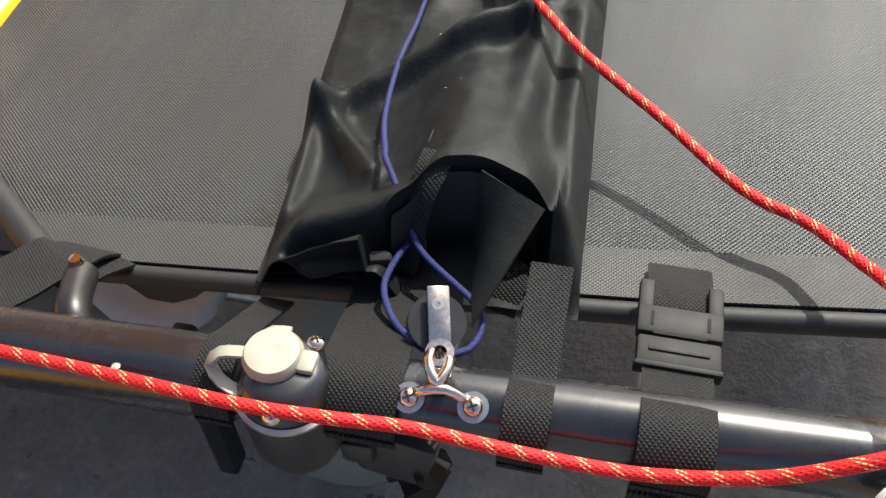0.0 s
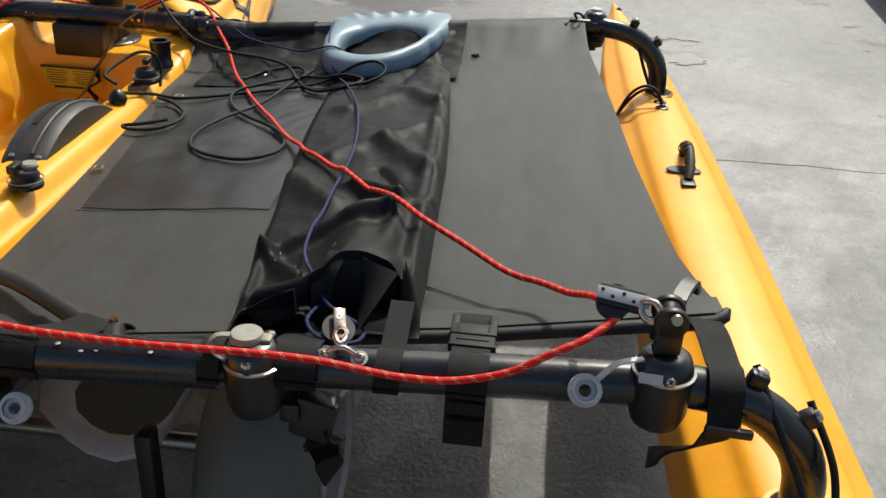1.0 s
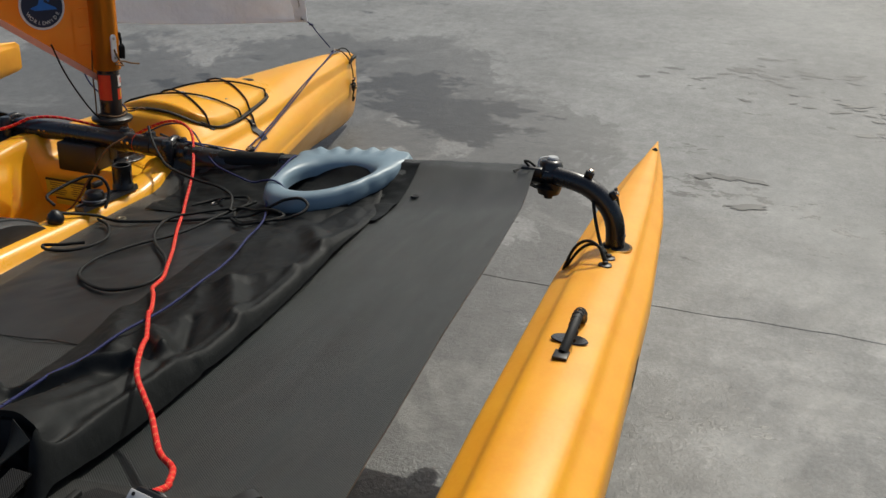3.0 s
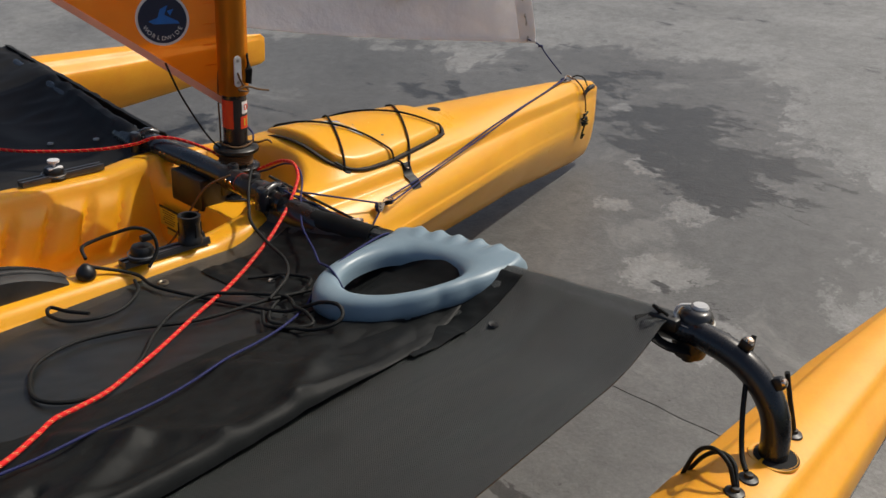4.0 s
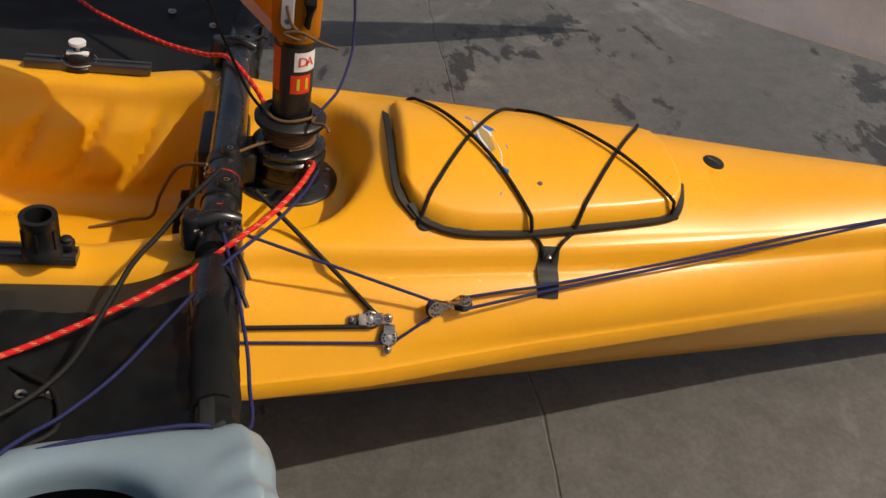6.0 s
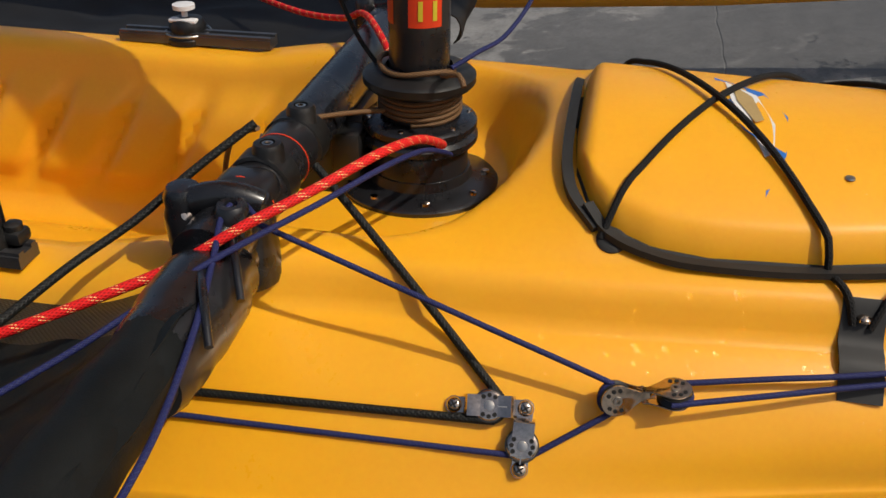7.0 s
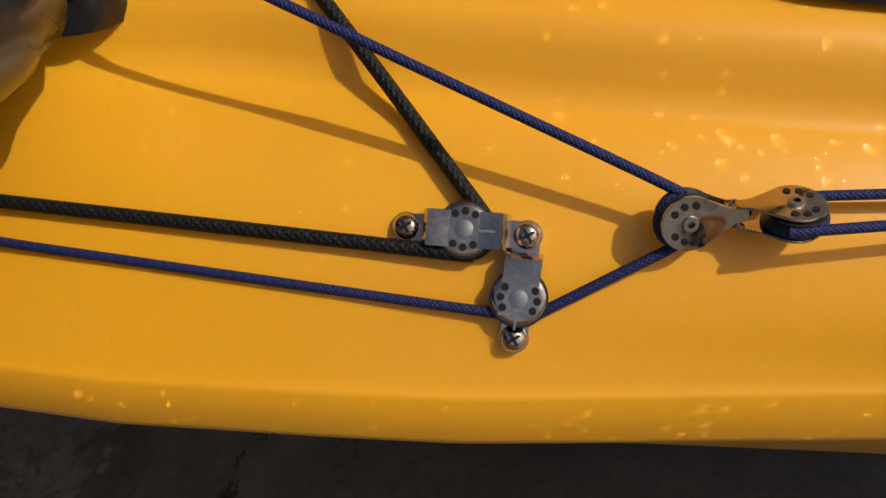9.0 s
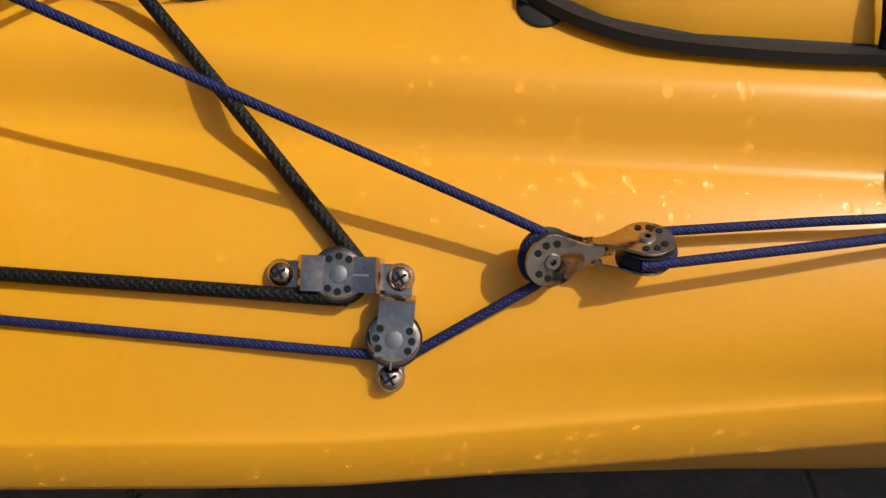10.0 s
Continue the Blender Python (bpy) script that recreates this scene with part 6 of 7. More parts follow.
def over_bar(x, y_from, z_from, w, tail, parent, r=0.0245, gap=0.0):
    """A strap from the trampoline over the bar's top, round its aft side, hanging by tail metres."""
    zb = bar_z(x)
    pts = [(x, y_from, z_from)] + [(x + gap, BAR_Y - 0.004 - r * math.sin(a), zb + r * math.cos(a)) for a in [-0.9 + 0.3 * k for k in range(10)]]
    if tail:
        pts += [(x + gap, BAR_Y - 0.004 - r, zb - tail * 0.5), (x + gap, BAR_Y - 0.002 - r, zb - tail)]
    return strap(pts, w, parent)


over_bar(0.889, -1.385, 0.535, 0.0125, 0.0, tramp)
# side-release buckle strap
BX = 0.966
strap([(BX, -1.345, tramp_z(BX, -1.345) + 0.006), (BX, -1.372, 0.512), (BX, -1.385, 0.512)], 0.0195, tramp)
over_bar(BX, -1.425, 0.515, 0.0195, 0.062, tramp)
buckle = empty("strap_buckle", (BX, -1.405, 0.514), "black side-release buckle on a webbing strap", "buckle")
BUCKLE = surface("matt_black_nylon_plastic", rgb(0.006), rgb(0.011), 0.62, 0.08, 0, 60, 500, 0.3, spec=0.3)
part("socket", merge(block((0.049, 0.020, 0.0095), (BX, -1.400, 0.5155), 0.002), block((0.009, 0.024, 0.008), (BX - 0.020, -1.382, 0.515), 0.002), block((0.009, 0.024, 0.008), (BX + 0.020, -1.382, 0.515), 0.002)), BUCKLE, buckle)
part("tongue", merge(block((0.047, 0.019, 0.0085), (BX, -1.4215, 0.5160), 0.002), block((0.034, 0.003, 0.0015), (BX, -1.4215, 0.5207), 0.0005), block((0.049, 0.004, 0.010), (BX, -1.432, 0.5165), 0.0015)), BUCKLE, buckle)
part("release_slot", merge(block((0.030, 0.0016, 0.0008), (BX, -1.4105, 0.5203), 0.0), block((0.0018, 0.010, 0.0008), (BX - 0.016, -1.400, 0.5203), 0.0), block((0.0018, 0.010, 0.0008), (BX + 0.016, -1.400, 0.5203), 0.0)), HOLE_SHADE, buckle)
# strap beside the first fitting, with the gathered end hanging below the bar
wide = empty("bar_strap", (0.795, BAR_Y, 0.5), "wide black webbing strap tying the trampoline to the bar", "strap")
strap([(0.788, -1.375, 0.486), (0.790, -1.40, 0.492), (0.793, -1.43, 0.508)] + [(0.796, BAR_Y - 0.002 - 0.025 * math.sin(a), bar_z(0.79) + 0.025 * math.cos(a)) for a in [-0.5 + 0.3 * k for k in range(9)]], 0.024, wide)
part("ladder_buckle", merge(block((0.045, 0.028, 0.05), bevel=0.006, m=Matrix.Translation((0.812, BAR_Y + 0.005, 0.440)) @ Matrix.Rotation(0.25, 4, "Y")), block((0.022, 0.03, 0.024), (0.790, BAR_Y, 0.452), 0.005)), BLACK_PLASTIC, wide, "black ladder buckle under the bar")
strap([(0.815, BAR_Y + 0.004, 0.43), (0.822, BAR_Y + 0.010, 0.405), (0.815, BAR_Y + 0.018, 0.385), (0.830, BAR_Y + 0.014, 0.355)], 0.021, wide)
# inboard strap with an elbow fitting
inb = empty("bar_strap", (0.55, BAR_Y, 0.48), "doubled black webbing strap beside an elbow fitting", "strap")
strap([(0.562, -1.37, 0.458), (0.560, -1.39, 0.478), (0.552, -1.405, 0.482), (0.540, -1.430, 0.487), (0.525, -1.455, 0.497)] + [(0.515, BAR_Y - 0.004 - 0.0265 * math.sin(a), bar_z(0.515) + 0.0265 * math.cos(a)) for a in [0.2 + 0.3 * k for k in range(8)]], 0.023, inb)
strap([(0.588, -1.374, 0.456), (0.580, -1.398, 0.470), (0.572, -1.42, 0.474)], 0.010, inb)
part("elbow", tube([(0.578, -1.405, 0.476), (0.585, -1.425, 0.481), (0.595, -1.445, 0.484), (0.602, -1.452, 0.470)], 0.011, 12, 0.006), BLACK_PLASTIC, inb, "black elbow")
part("bolt", lathe([(0, 0), (0.0055, 0), (0.004, 0.004), (0, 0.0045)], (0.577, -1.404, 0.487), seg=12), STEEL, inb)
# the stay rod coming from the hull to the strap
thing("stay_rod", tube([(0.34, -1.24, 0.430), (0.42, -1.30, 0.452), (0.545, -1.395, 0.470)], 0.011, 12, 0.02), RUBBER, (0.34, -1.24, 0.43), "dark brown-black padded stay rod at the trampoline corner", "rod")
part("sleeve", tube([(0.40, BAR_Y - 0.006, bar_z(0.40)), (0.72, BAR_Y - 0.003, bar_z(0.72) - 0.003)], 0.0245, 20, 0.05), BLACK_TUBE, rear_bar, "thicker inner sleeve")
for x, y, z in ((0.56, -1.488, 0.512), (0.585, -1.492, 0.509), (0.60, -1.49, 0.510), (0.655, -1.49, 0.514)):
    part("scuff", lathe([(0, 0), (0.0028, 0), (0.0012, 0.0006), (0, 0.0006)], (x, y, z), seg=7), IVORY, rear_bar, "pale scuff")
over_bar(0.715, -1.40, 0.475, 0.011, 0.0, wide, 0.0265)


# ---- round fittings on the bars ----
def bar_cap(at, label, group="bar fittings"):
    x, y, z = at
    ob = empty("bar_fitting", at, label, "bar fitting", group)
    part("body", lathe([(0, -0.075), (0.010, -0.075), (0.010, -0.066), (0.024, -0.064), (0.0285, -0.05), (0.0295, -0.012), (0.0285, -0.008), (0, -0.008)], at, seg=32), BLACK_PLASTIC, ob)
    part("collar", lathe([(0.0285, -0.009), (0.0305, -0.008), (0.0305, -0.006), (0.028, -0.005)], at, seg=32), DULL_STEEL, ob, "thin pale collar")
    part("dome", lathe([(0, -0.006), (0.0275, -0.006), (0.0270, 0.002), (0.023, 0.010), (0.017, 0.014), (0, 0.014)], at, seg=32), BLACK_TUBE, ob, "glossy dome")
    return ob


cap_one = bar_cap((0.756, -1.483, 0.520), "black bar fitting with an ivory cap on a tether")
part("cap", merge(lathe([(0, 0.012), (0.0168, 0.012), (0.0172, 0.0165), (0.0150, 0.0205), (0.004, 0.0215), (0, 0.0205)], (0.7490, -1.478, 0.520), seg=28), block((0.010, 0.014, 0.005), (0.769, -1.479, 0.536), 0.002)), IVORY, cap_one, "ivory cap")
part("tether", tube([(0.735, -1.480, 0.537), (0.720, -1.482, 0.536), (0.714, -1.486, 0.528), (0.722, -1.492, 0.522), (0.733, -1.495, 0.519)], 0.004, 4, 0.004, flat=(0.0035, 0.0012)), IVORY, cap_one, "ivory tether")
part("tether", tube([(0.737, -1.463, 0.527), (0.742, -1.460, 0.530), (0.752, -1.459, 0.530)], 0.004, 4, 0.004, flat=(0.004, 0.0015)), IVORY, cap_one, "ivory tether")
for dx, dy in ((0.012, 0.020), (0.0, -0.0235)):
    add_screw(cap_one, Vector((0.756 + dx, -1.483 + dy, 0.530 if dy > 0 else 0.522)), (dx * 8, dy * 16, 1), 0.0058)
hang_cap = lambda at, parent: part("hung_cap", merge(lathe([(0.006, -0.003), (0.016, -0.003), (0.016, 0.003), (0.006, 0.003)], m=basis(at, (0.05, -0.8, 0.6), (1, 0, 0)), seg=18), lathe([(0.011, 0.003), (0.013, 0.003), (0.013, 0.008), (0.011, 0.008)], m=basis(at, (0.05, -0.8, 0.6), (1, 0, 0)), seg=8)), FROST, parent, "frosted clear cap")
FROST = surface("frosted_clear_plastic", rgb(0.52), rgb(0.42), 0.35, 0.1)
cap_two = bar_cap((1.150, -1.472, 0.548), "black bar fitting with a swivel pulley on top")
hang_cap((1.076, -1.500, 0.528), cap_two)
part("tether", tube([(1.087, -1.494, 0.538), (1.104, -1.486, 0.552), (1.128, -1.48, 0.556)], 0.002, 4, 0.004, flat=(0.003, 0.001)), FROST, cap_two, "clear tether")
hang_cap((0.522, -1.518, 0.450), rear_bar)
part("swivel", merge(*[lathe([(0, -0.004), (0.0150, -0.004), (0.0160, -0.002), (0.0160, 0.002), (0.0150, 0.004), (0, 0.004)], axis="Y", at=(1.147, y, 0.597), seg=28) for y in (-1.479, -1.455)],
     *[block((0.026, 0.008, 0.036), (1.147, y, 0.581), 0.003) for y in (-1.479, -1.455)], lathe([(0, -0.008), (0.013, -0.008), (0.010, 0), (0.013, 0.008), (0, 0.008)], axis="Y", at=(1.147, -1.467, 0.597), seg=24)), BLACK_PLASTIC, cap_two, "black swivel cheeks")
part("pin", merge(lathe([(0, 0), (0.006, 0), (0.005, 0.002), (0, 0.002)], m=basis((1.150, -1.485, 0.604), (0.1, -1, 0.25), (1, 0, 0)), seg=14)), BRASS, cap_two, "brass pin")
part("label_tab", block((0.022, 0.003, 0.010), bevel=0.001, m=basis((1.134, -1.4985, 0.547), (-0.3, -0.9, 0.4), (1, 0, 0)) @ Matrix.Rotation(radians(90), 4, "X")), FROST, cap_two, "pale tab")
add_screw(cap_two, Vector((1.152, -1.4995, 0.546)), (0, -0.9, 0.5), 0.005)
part("cam_flap", tube([(1.158, -1.440, 0.598), (1.166, -1.420, 0.600), (1.176, -1.402, 0.600), (1.180, -1.396, 0.586)], 0.01, 4, 0.006, flat=(0.007, 0.003)), BLACK_PLASTIC, cap_two, "black cam flap")
cap_three = bar_cap((1.150, -0.075, 0.545), "black bar fitting with a pale cap at the trampoline corner")
part("cap", lathe([(0, 0.012), (0.013, 0.012), (0.0135, 0.016), (0.011, 0.0195), (0, 0.020)], (1.152, -0.070, 0.545), seg=24), FROST, cap_three, "pale cap")
part("tether", tube([(1.142, -0.082, 0.566), (1.130, -0.094, 0.564), (1.127, -0.10, 0.552), (1.132, -0.102, 0.545)], 0.002, 4, 0.004, flat=(0.0022, 0.001)), FROST, cap_three, "pale tether")
part("lug", block((0.05, 0.03, 0.024), (1.115, -0.10, 0.535), 0.006), BLACK_PLASTIC, cap_three)
part("loop", tube([(1.108, -0.105, 0.545), (1.100, -0.118, 0.560), (1.112, -0.125, 0.562), (1.122, -0.112, 0.550)], 0.0028, 8, 0.004), BLACK_ROPE, cap_three, "black cord loop")
strap([(1.085, -0.12, 0.540), (1.11, -0.13, 0.520), (1.135, -0.12, 0.505), (1.16, -0.10, 0.50)], 0.014, cap_three)

# hitch on the rear bar: pad, eye, small block and the blue loop
hitch = empty("bar_hitch", (0.842, BAR_Y, 0.52), "shiny steel pad eye and small block on the rear bar", "pad eye")
for x in (0.8255, 0.8605):
    lug = part("lug", lathe([(0, 0), (0.0085, 0), (0.0085, 0.002), (0, 0.0025)], m=basis((x, BAR_Y - 0.010, bar_z(x) + 0.020), (0, -0.45, 0.9), (1, 0, 0)), seg=18), DULL_STEEL, hitch, "steel lug")
    add_screw(lug, Vector((x, BAR_Y - 0.0112, bar_z(x) + 0.0225)), (0, -0.45, 0.9), 0.0055)
part("eye", tube([(0.8265, BAR_Y - 0.008, bar_z(0.83) + 0.022), (0.834, BAR_Y - 0.010, bar_z(0.83) + 0.030), (0.845, BAR_Y - 0.008, bar_z(0.84) + 0.031), (0.858, BAR_Y - 0.008, bar_z(0.86) + 0.022)], 0.0028, 10, 0.004), STEEL, hitch, "bent steel eye")
part("shackle", merge(tube([(0.840, BAR_Y - 0.006, 0.537), (0.833, BAR_Y + 0.006, 0.539), (0.836, BAR_Y + 0.020, 0.535), (0.844, BAR_Y + 0.008, 0.537)], 0.003, 10, 0.003, closed=True), lathe([(0.004, 0), (0.008, 0.0), (0.008, 0.003), (0.004, 0.003)], m=basis((0.838, BAR_Y + 0.012, 0.537), (0, -0.3, 1), (1, 0, 0)), seg=16)), STEEL, hitch, "steel swivel shackle")
blk = part("block_sheave", lathe([(0, -0.007), (0.017, -0.007), (0.013, 0.0), (0.017, 0.007), (0, 0.007)], m=basis((0.828, BAR_Y + 0.044, 0.518), (0.25, -0.4, 0.9), (1, 0, 0)), seg=24), BLACK_PLASTIC, hitch, "black sheave")
part("cheek", block((0.013, 0.046, 0.003), bevel=0.001, m=basis((0.832, BAR_Y + 0.036, 0.5285), (0.25, -0.4, 0.9), (1, 0.25, 0))), STEEL, blk, "shiny cheek plate")
part("hole", lathe([(0.0015, 0), (0.004, 0), (0.0035, 0.0015), (0.0015, 0.0015)], m=basis((0.829, BAR_Y + 0.046, 0.5345), (0.25, -0.4, 0.9), (1, 0, 0)), seg=12), DULL_STEEL, blk)

# red block beside the swivel
red_block = empty("sheet_block", (1.085, -1.43, 0.592), "black pulley block with perforated silver cheeks on the red sheet", "pulley block")
RB = basis((1.1035, -1.450, 0.601), (0.05, -0.72, 0.69), (0.037, -0.020, 0.012))
part("sheave", lathe([(0, -0.006), (0.0165, -0.006), (0.012, 0.0), (0.0165, 0.006), (0, 0.006)], m=RB @ Matrix.Translation((-0.006, -0.004, -0.004)), seg=24), BLACK_PLASTIC, red_block, "black sheave")
part("shell", block((0.046, 0.022, 0.011), bevel=0.004, m=RB), BLACK_PLASTIC, red_block)
ch = part("cheek", block((0.050, 0.012, 0.0022), bevel=0.001, m=RB @ Matrix.Translation((0, 0, 0.0075))), FROST, red_block, "silver cheek strip")
for k in range(5):
    part("hole", lathe([(0, 0), (0.0019, 0), (0.0019, 0.0003), (0, 0.0003)], m=RB @ Matrix.Translation((-0.020 + 0.010 * k, 0.0025 * (-1) ** k, 0.0087)), seg=10), HOLE_SHADE, ch)
part("link", tube([(1.122, -1.457, 0.603), (1.133, -1.463, 0.607), (1.138, -1.469, 0.599), (1.132, -1.470, 0.590), (1.122, -1.463, 0.594)], 0.0036, 10, 0.004, closed=True), STEEL, red_block, "steel shackle")

# tabs and hanging straps near the arm's bend
far = empty("bar_strap", (1.19, -1.46, 0.5), "black webbing strap with a loose end hanging from the bar's bend", "strap")
strap([(1.200, -1.378, 0.545), (1.204, -1.41, 0.547)] + [(1.208, -1.466 - 0.0265 * math.sin(a), 0.518 + 0.0265 * math.cos(a)) for a in [-0.5 + 0.3 * k for k in range(8)]] + [(1.209, -1.498, 0.500)], 0.0165, far)
part("slide", block((0.046, 0.008, 0.010), bevel=0.003, m=Matrix.Translation((1.214, -1.500, 0.497)) @ Matrix.Rotation(0.06, 4, "Y")), BLACK_PLASTIC, far, "black slide bar")
strap([(1.207, -1.497, 0.495), (1.203, -1.484, 0.470), (1.192, -1.462, 0.444), (1.184, -1.445, 0.425), (1.174, -1.434, 0.408), (1.160, -1.430, 0.400)], 0.0165, far, h=0.0013)


# ---- bolts and cords at the arms' bends, and the floats' fittings ----
def arm_bolts(bar, y, z, s=1):
    for x, zz, n in ((1.240, z + 0.020, (0.35, 0, 1)), (1.297, z - 0.020, (0.9, 0, 0.6))):
        b = part("lug", block((0.014, 0.020, 0.016), bevel=0.004, m=basis((s * x, y, zz), (s * n[0], n[1], n[2]), (0, 1, 0))), BLACK_PLASTIC, bar, "black lug")
        part("bolt", lathe([(0, 0.007), (0.0065, 0.007), (0.0060, 0.011), (0.003, 0.0125), (0, 0.0125)], m=basis((s * x, y, zz), (s * n[0], n[1], n[2]), (0, 1, 0)), seg=14), STEEL, b)


arm_bolts(front_bar, -0.09, 0.522)
arm_bolts(rear_bar, -1.465, 0.516)


def float_fittings(y_arm, rings=True):
    z = ama_top(0.014, y_arm)
    sock = part("socket_ring", lathe([(0.030, -0.003), (0.038, -0.003), (0.037, 0.0008), (0.034, 0.0016), (0.031, 0.0008), (0.030, -0.004)], (1.314, y_arm, z), seg=28), AMA_YELLOW, ama, "moulded socket rim")
    part("hole", lathe([(0, 0), (0.033, 0), (0.033, 0.0015), (0, 0.0015)], (1.318, y_arm, z), seg=24), HOLE_SHADE, sock)


float_fittings(-0.09)
float_fittings(-1.465)
for y in (-0.172, -0.215, -0.016, -1.56):
    part("eye_plug", merge(lathe([(0, 0), (0.015, 0), (0.014, 0.003), (0.007, 0.005), (0.006, 0.010), (0, 0.011)], (1.312, y, ama_top(0.012, y)), seg=20)), BLACK_PLASTIC, ama, "black cord eye")
part("tip_cleat", merge(lathe([(0, 0), (0.008, 0), (0.006, 0.004), (0.0035, 0.008), (0, 0.009)], (1.292, 0.835, ama_top(0, 0.835) - 0.001), seg=14), block((0.018, 0.006, 0.004), (1.292, 0.835, ama_top(0, 0.835) + 0.001), 0.001)), BLACK_PLASTIC, ama, "small black tip cleat")
zt = ama_top(0, -0.57)
part("handle_plate", lathe([(0, 0), (0.019, 0), (0.018, 0.002), (0, 0.0028)], m=Matrix.Translation((1.312, -0.578, zt)) @ Matrix.Diagonal((1.75, 1.0, 1, 1)), seg=32), BLACK_TUBE, ama, "glossy black oval plate")
grip = part("carry_handle", tube([(1.312, -0.636, zt + 0.004), (1.315, -0.622, zt + 0.014), (1.318, -0.59, zt + 0.030), (1.319, -0.555, zt + 0.036), (1.320, -0.523, zt + 0.026), (1.320, -0.502, zt + 0.006), (1.314, -0.50, zt + 0.002)], 0.0085, 12, 0.006), RUBBER, ama, "black ribbed carry handle")
for k in range(9):
    y = -0.605 + 0.0125 * k
    z = zt + 0.036 - 0.9 * (y + 0.553) ** 2 * 9
    part("rib", lathe([(0.0088, -0.003), (0.0102, -0.002), (0.0102, 0.002), (0.0088, 0.003)], m=basis((1.318, y, max(z, zt + 0.016)), (0, 1, -16 * (y + 0.553) * 0.9), (1, 0, 0)), seg=14), RUBBER, grip)
part("strap_foot", block((0.026, 0.03, 0.006), (1.311, -0.645, zt + 0.003), 0.002), BLACK_PLASTIC, ama, "black strap foot")


def float_side(y, z):
    """Outer skin of the starboard float at a height."""
    sec = ama_section(y)[2:12]
    return 1.304 - 0.02 * y + ip(z, [p[1] for p in sec], [p[0] for p in sec])


for k, ch in enumerate("www.kayak"):
    y = 0.068 + (0.046 * k if k < 3 else 0.128 + 0.034 * (k - 2))
    lettering(ch, 0.062, basis((float_side(y, 0.265) + 0.0012, y, 0.265), (1, (float_side(y - 0.02, 0.265) - float_side(y + 0.02, 0.265)) / 0.04, (float_side(y, 0.255) - float_side(y, 0.275)) / 0.02), (0, 1, 0)), INK, ama, "letter")
DECAL = [(-0.060, -0.020), (-0.030, 0.030), (0.004, 0.036), (0.000, 0.012), (0.034, 0.040), (0.066, 0.034), (0.050, 0.006), (0.060, -0.022), (0.030, -0.030), (0.006, -0.018), (-0.022, -0.034)]
for grow, lift, mat, label in ((1.0, 0.0010, INK, "dark logo outline"), (0.74, 0.0018, WHITE, "white logo shape"), (0.40, 0.0026, DECAL_GOLD, "gold logo stroke")):
    bm = bmesh.new()
    bm.faces.new([bm.verts.new((float_side(-0.50 + u * grow, 0.275 + v * grow) + lift, -0.50 + u * grow, 0.275 + v * grow)) for u, v in DECAL])
    part("decal", bm, mat, ama, label)
rope("arm_cord", [(1.240, -0.068, 0.548), (1.246, -0.085, 0.520), (1.268, -0.125, 0.455), (1.290, -0.155, 0.41), (1.306, -0.170, 0.397)], 0.0038, BLACK_ROPE, "black shock cord from the arm to the float")
rope("arm_cord", [(1.297, -0.065, 0.510), (1.306, -0.050, 0.46), (1.312, -0.030, 0.415), (1.312, -0.018, 0.396)], 0.0038, BLACK_ROPE, "black shock cord from the arm to the float")
rope("loop_cord", [(1.309, -0.214, 0.397), (1.295, -0.212, 0.425), (1.268, -0.205, 0.432), (1.240, -0.19, 0.405), (1.218, -0.172, 0.345), (1.216, -0.17, 0.325)], 0.0034, BLACK_ROPE, "black cord loop over the float's edge")
rope("loop_cord", [(1.313, -0.212, 0.397), (1.296, -0.196, 0.418), (1.270, -0.185, 0.417), (1.243, -0.172, 0.388), (1.217, -0.16, 0.335), (1.215, -0.16, 0.315)], 0.0034, BLACK_ROPE, "black cord loop over the float's edge")
rope("arm_cord", [(1.240, -1.450, 0.542), (1.262, -1.488, 0.50), (1.288, -1.51, 0.45), (1.303, -1.54, 0.41), (1.312, -1.558, 0.397)], 0.0038, BLACK_ROPE, "black shock cord from the arm to the float")
rope("arm_cord", [(1.300, -1.448, 0.505), (1.322, -1.488, 0.46), (1.324, -1.52, 0.42), (1.314, -1.558, 0.397)], 0.0038, BLACK_ROPE, "black shock cord from the arm to the float")

# ---- grey moulded ring hooked over the front bar ----
RING_C = (0.688, -0.212)


def polar(points):
    """Radius by bearing from a ring of plan points round the centre."""
    ang = sorted((math.atan2(y - RING_C[1], x - RING_C[0]), math.hypot(x - RING_C[0], y - RING_C[1])) for x, y in points)
    a = [q[0] - 2 * math.pi for q in ang] + [q[0] for q in ang] + [q[0] + 2 * math.pi for q in ang]
    r = [q[1] for q in ang] * 3
    return lambda t: float(np.interp(t, a, r))


OUT = polar([(0.545, -0.096), (0.61, -0.086), (0.68, -0.075), (0.75, -0.065), (0.812, -0.058), (0.823, -0.09), (0.820, -0.14), (0.807, -0.195), (0.787, -0.25), (0.757, -0.313), (0.717, -0.36),
             (0.67, -0.383), (0.62, -0.378), (0.585, -0.352), (0.563, -0.312), (0.553, -0.256), (0.547, -0.194), (0.544, -0.14)])
HOLE = polar([(0.594, -0.235), (0.605, -0.195), (0.635, -0.167), (0.67, -0.155), (0.715, -0.152), (0.755, -0.162), (0.774, -0.188), (0.768, -0.225), (0.75, -0.268), (0.72, -0.308),
              (0.68, -0.332), (0.64, -0.331), (0.61, -0.308), (0.596, -0.272)])


def ring_level(x, y):
    return 0.487 + 0.09 * (y + 0.34) + 0.07 * (x - 0.68)


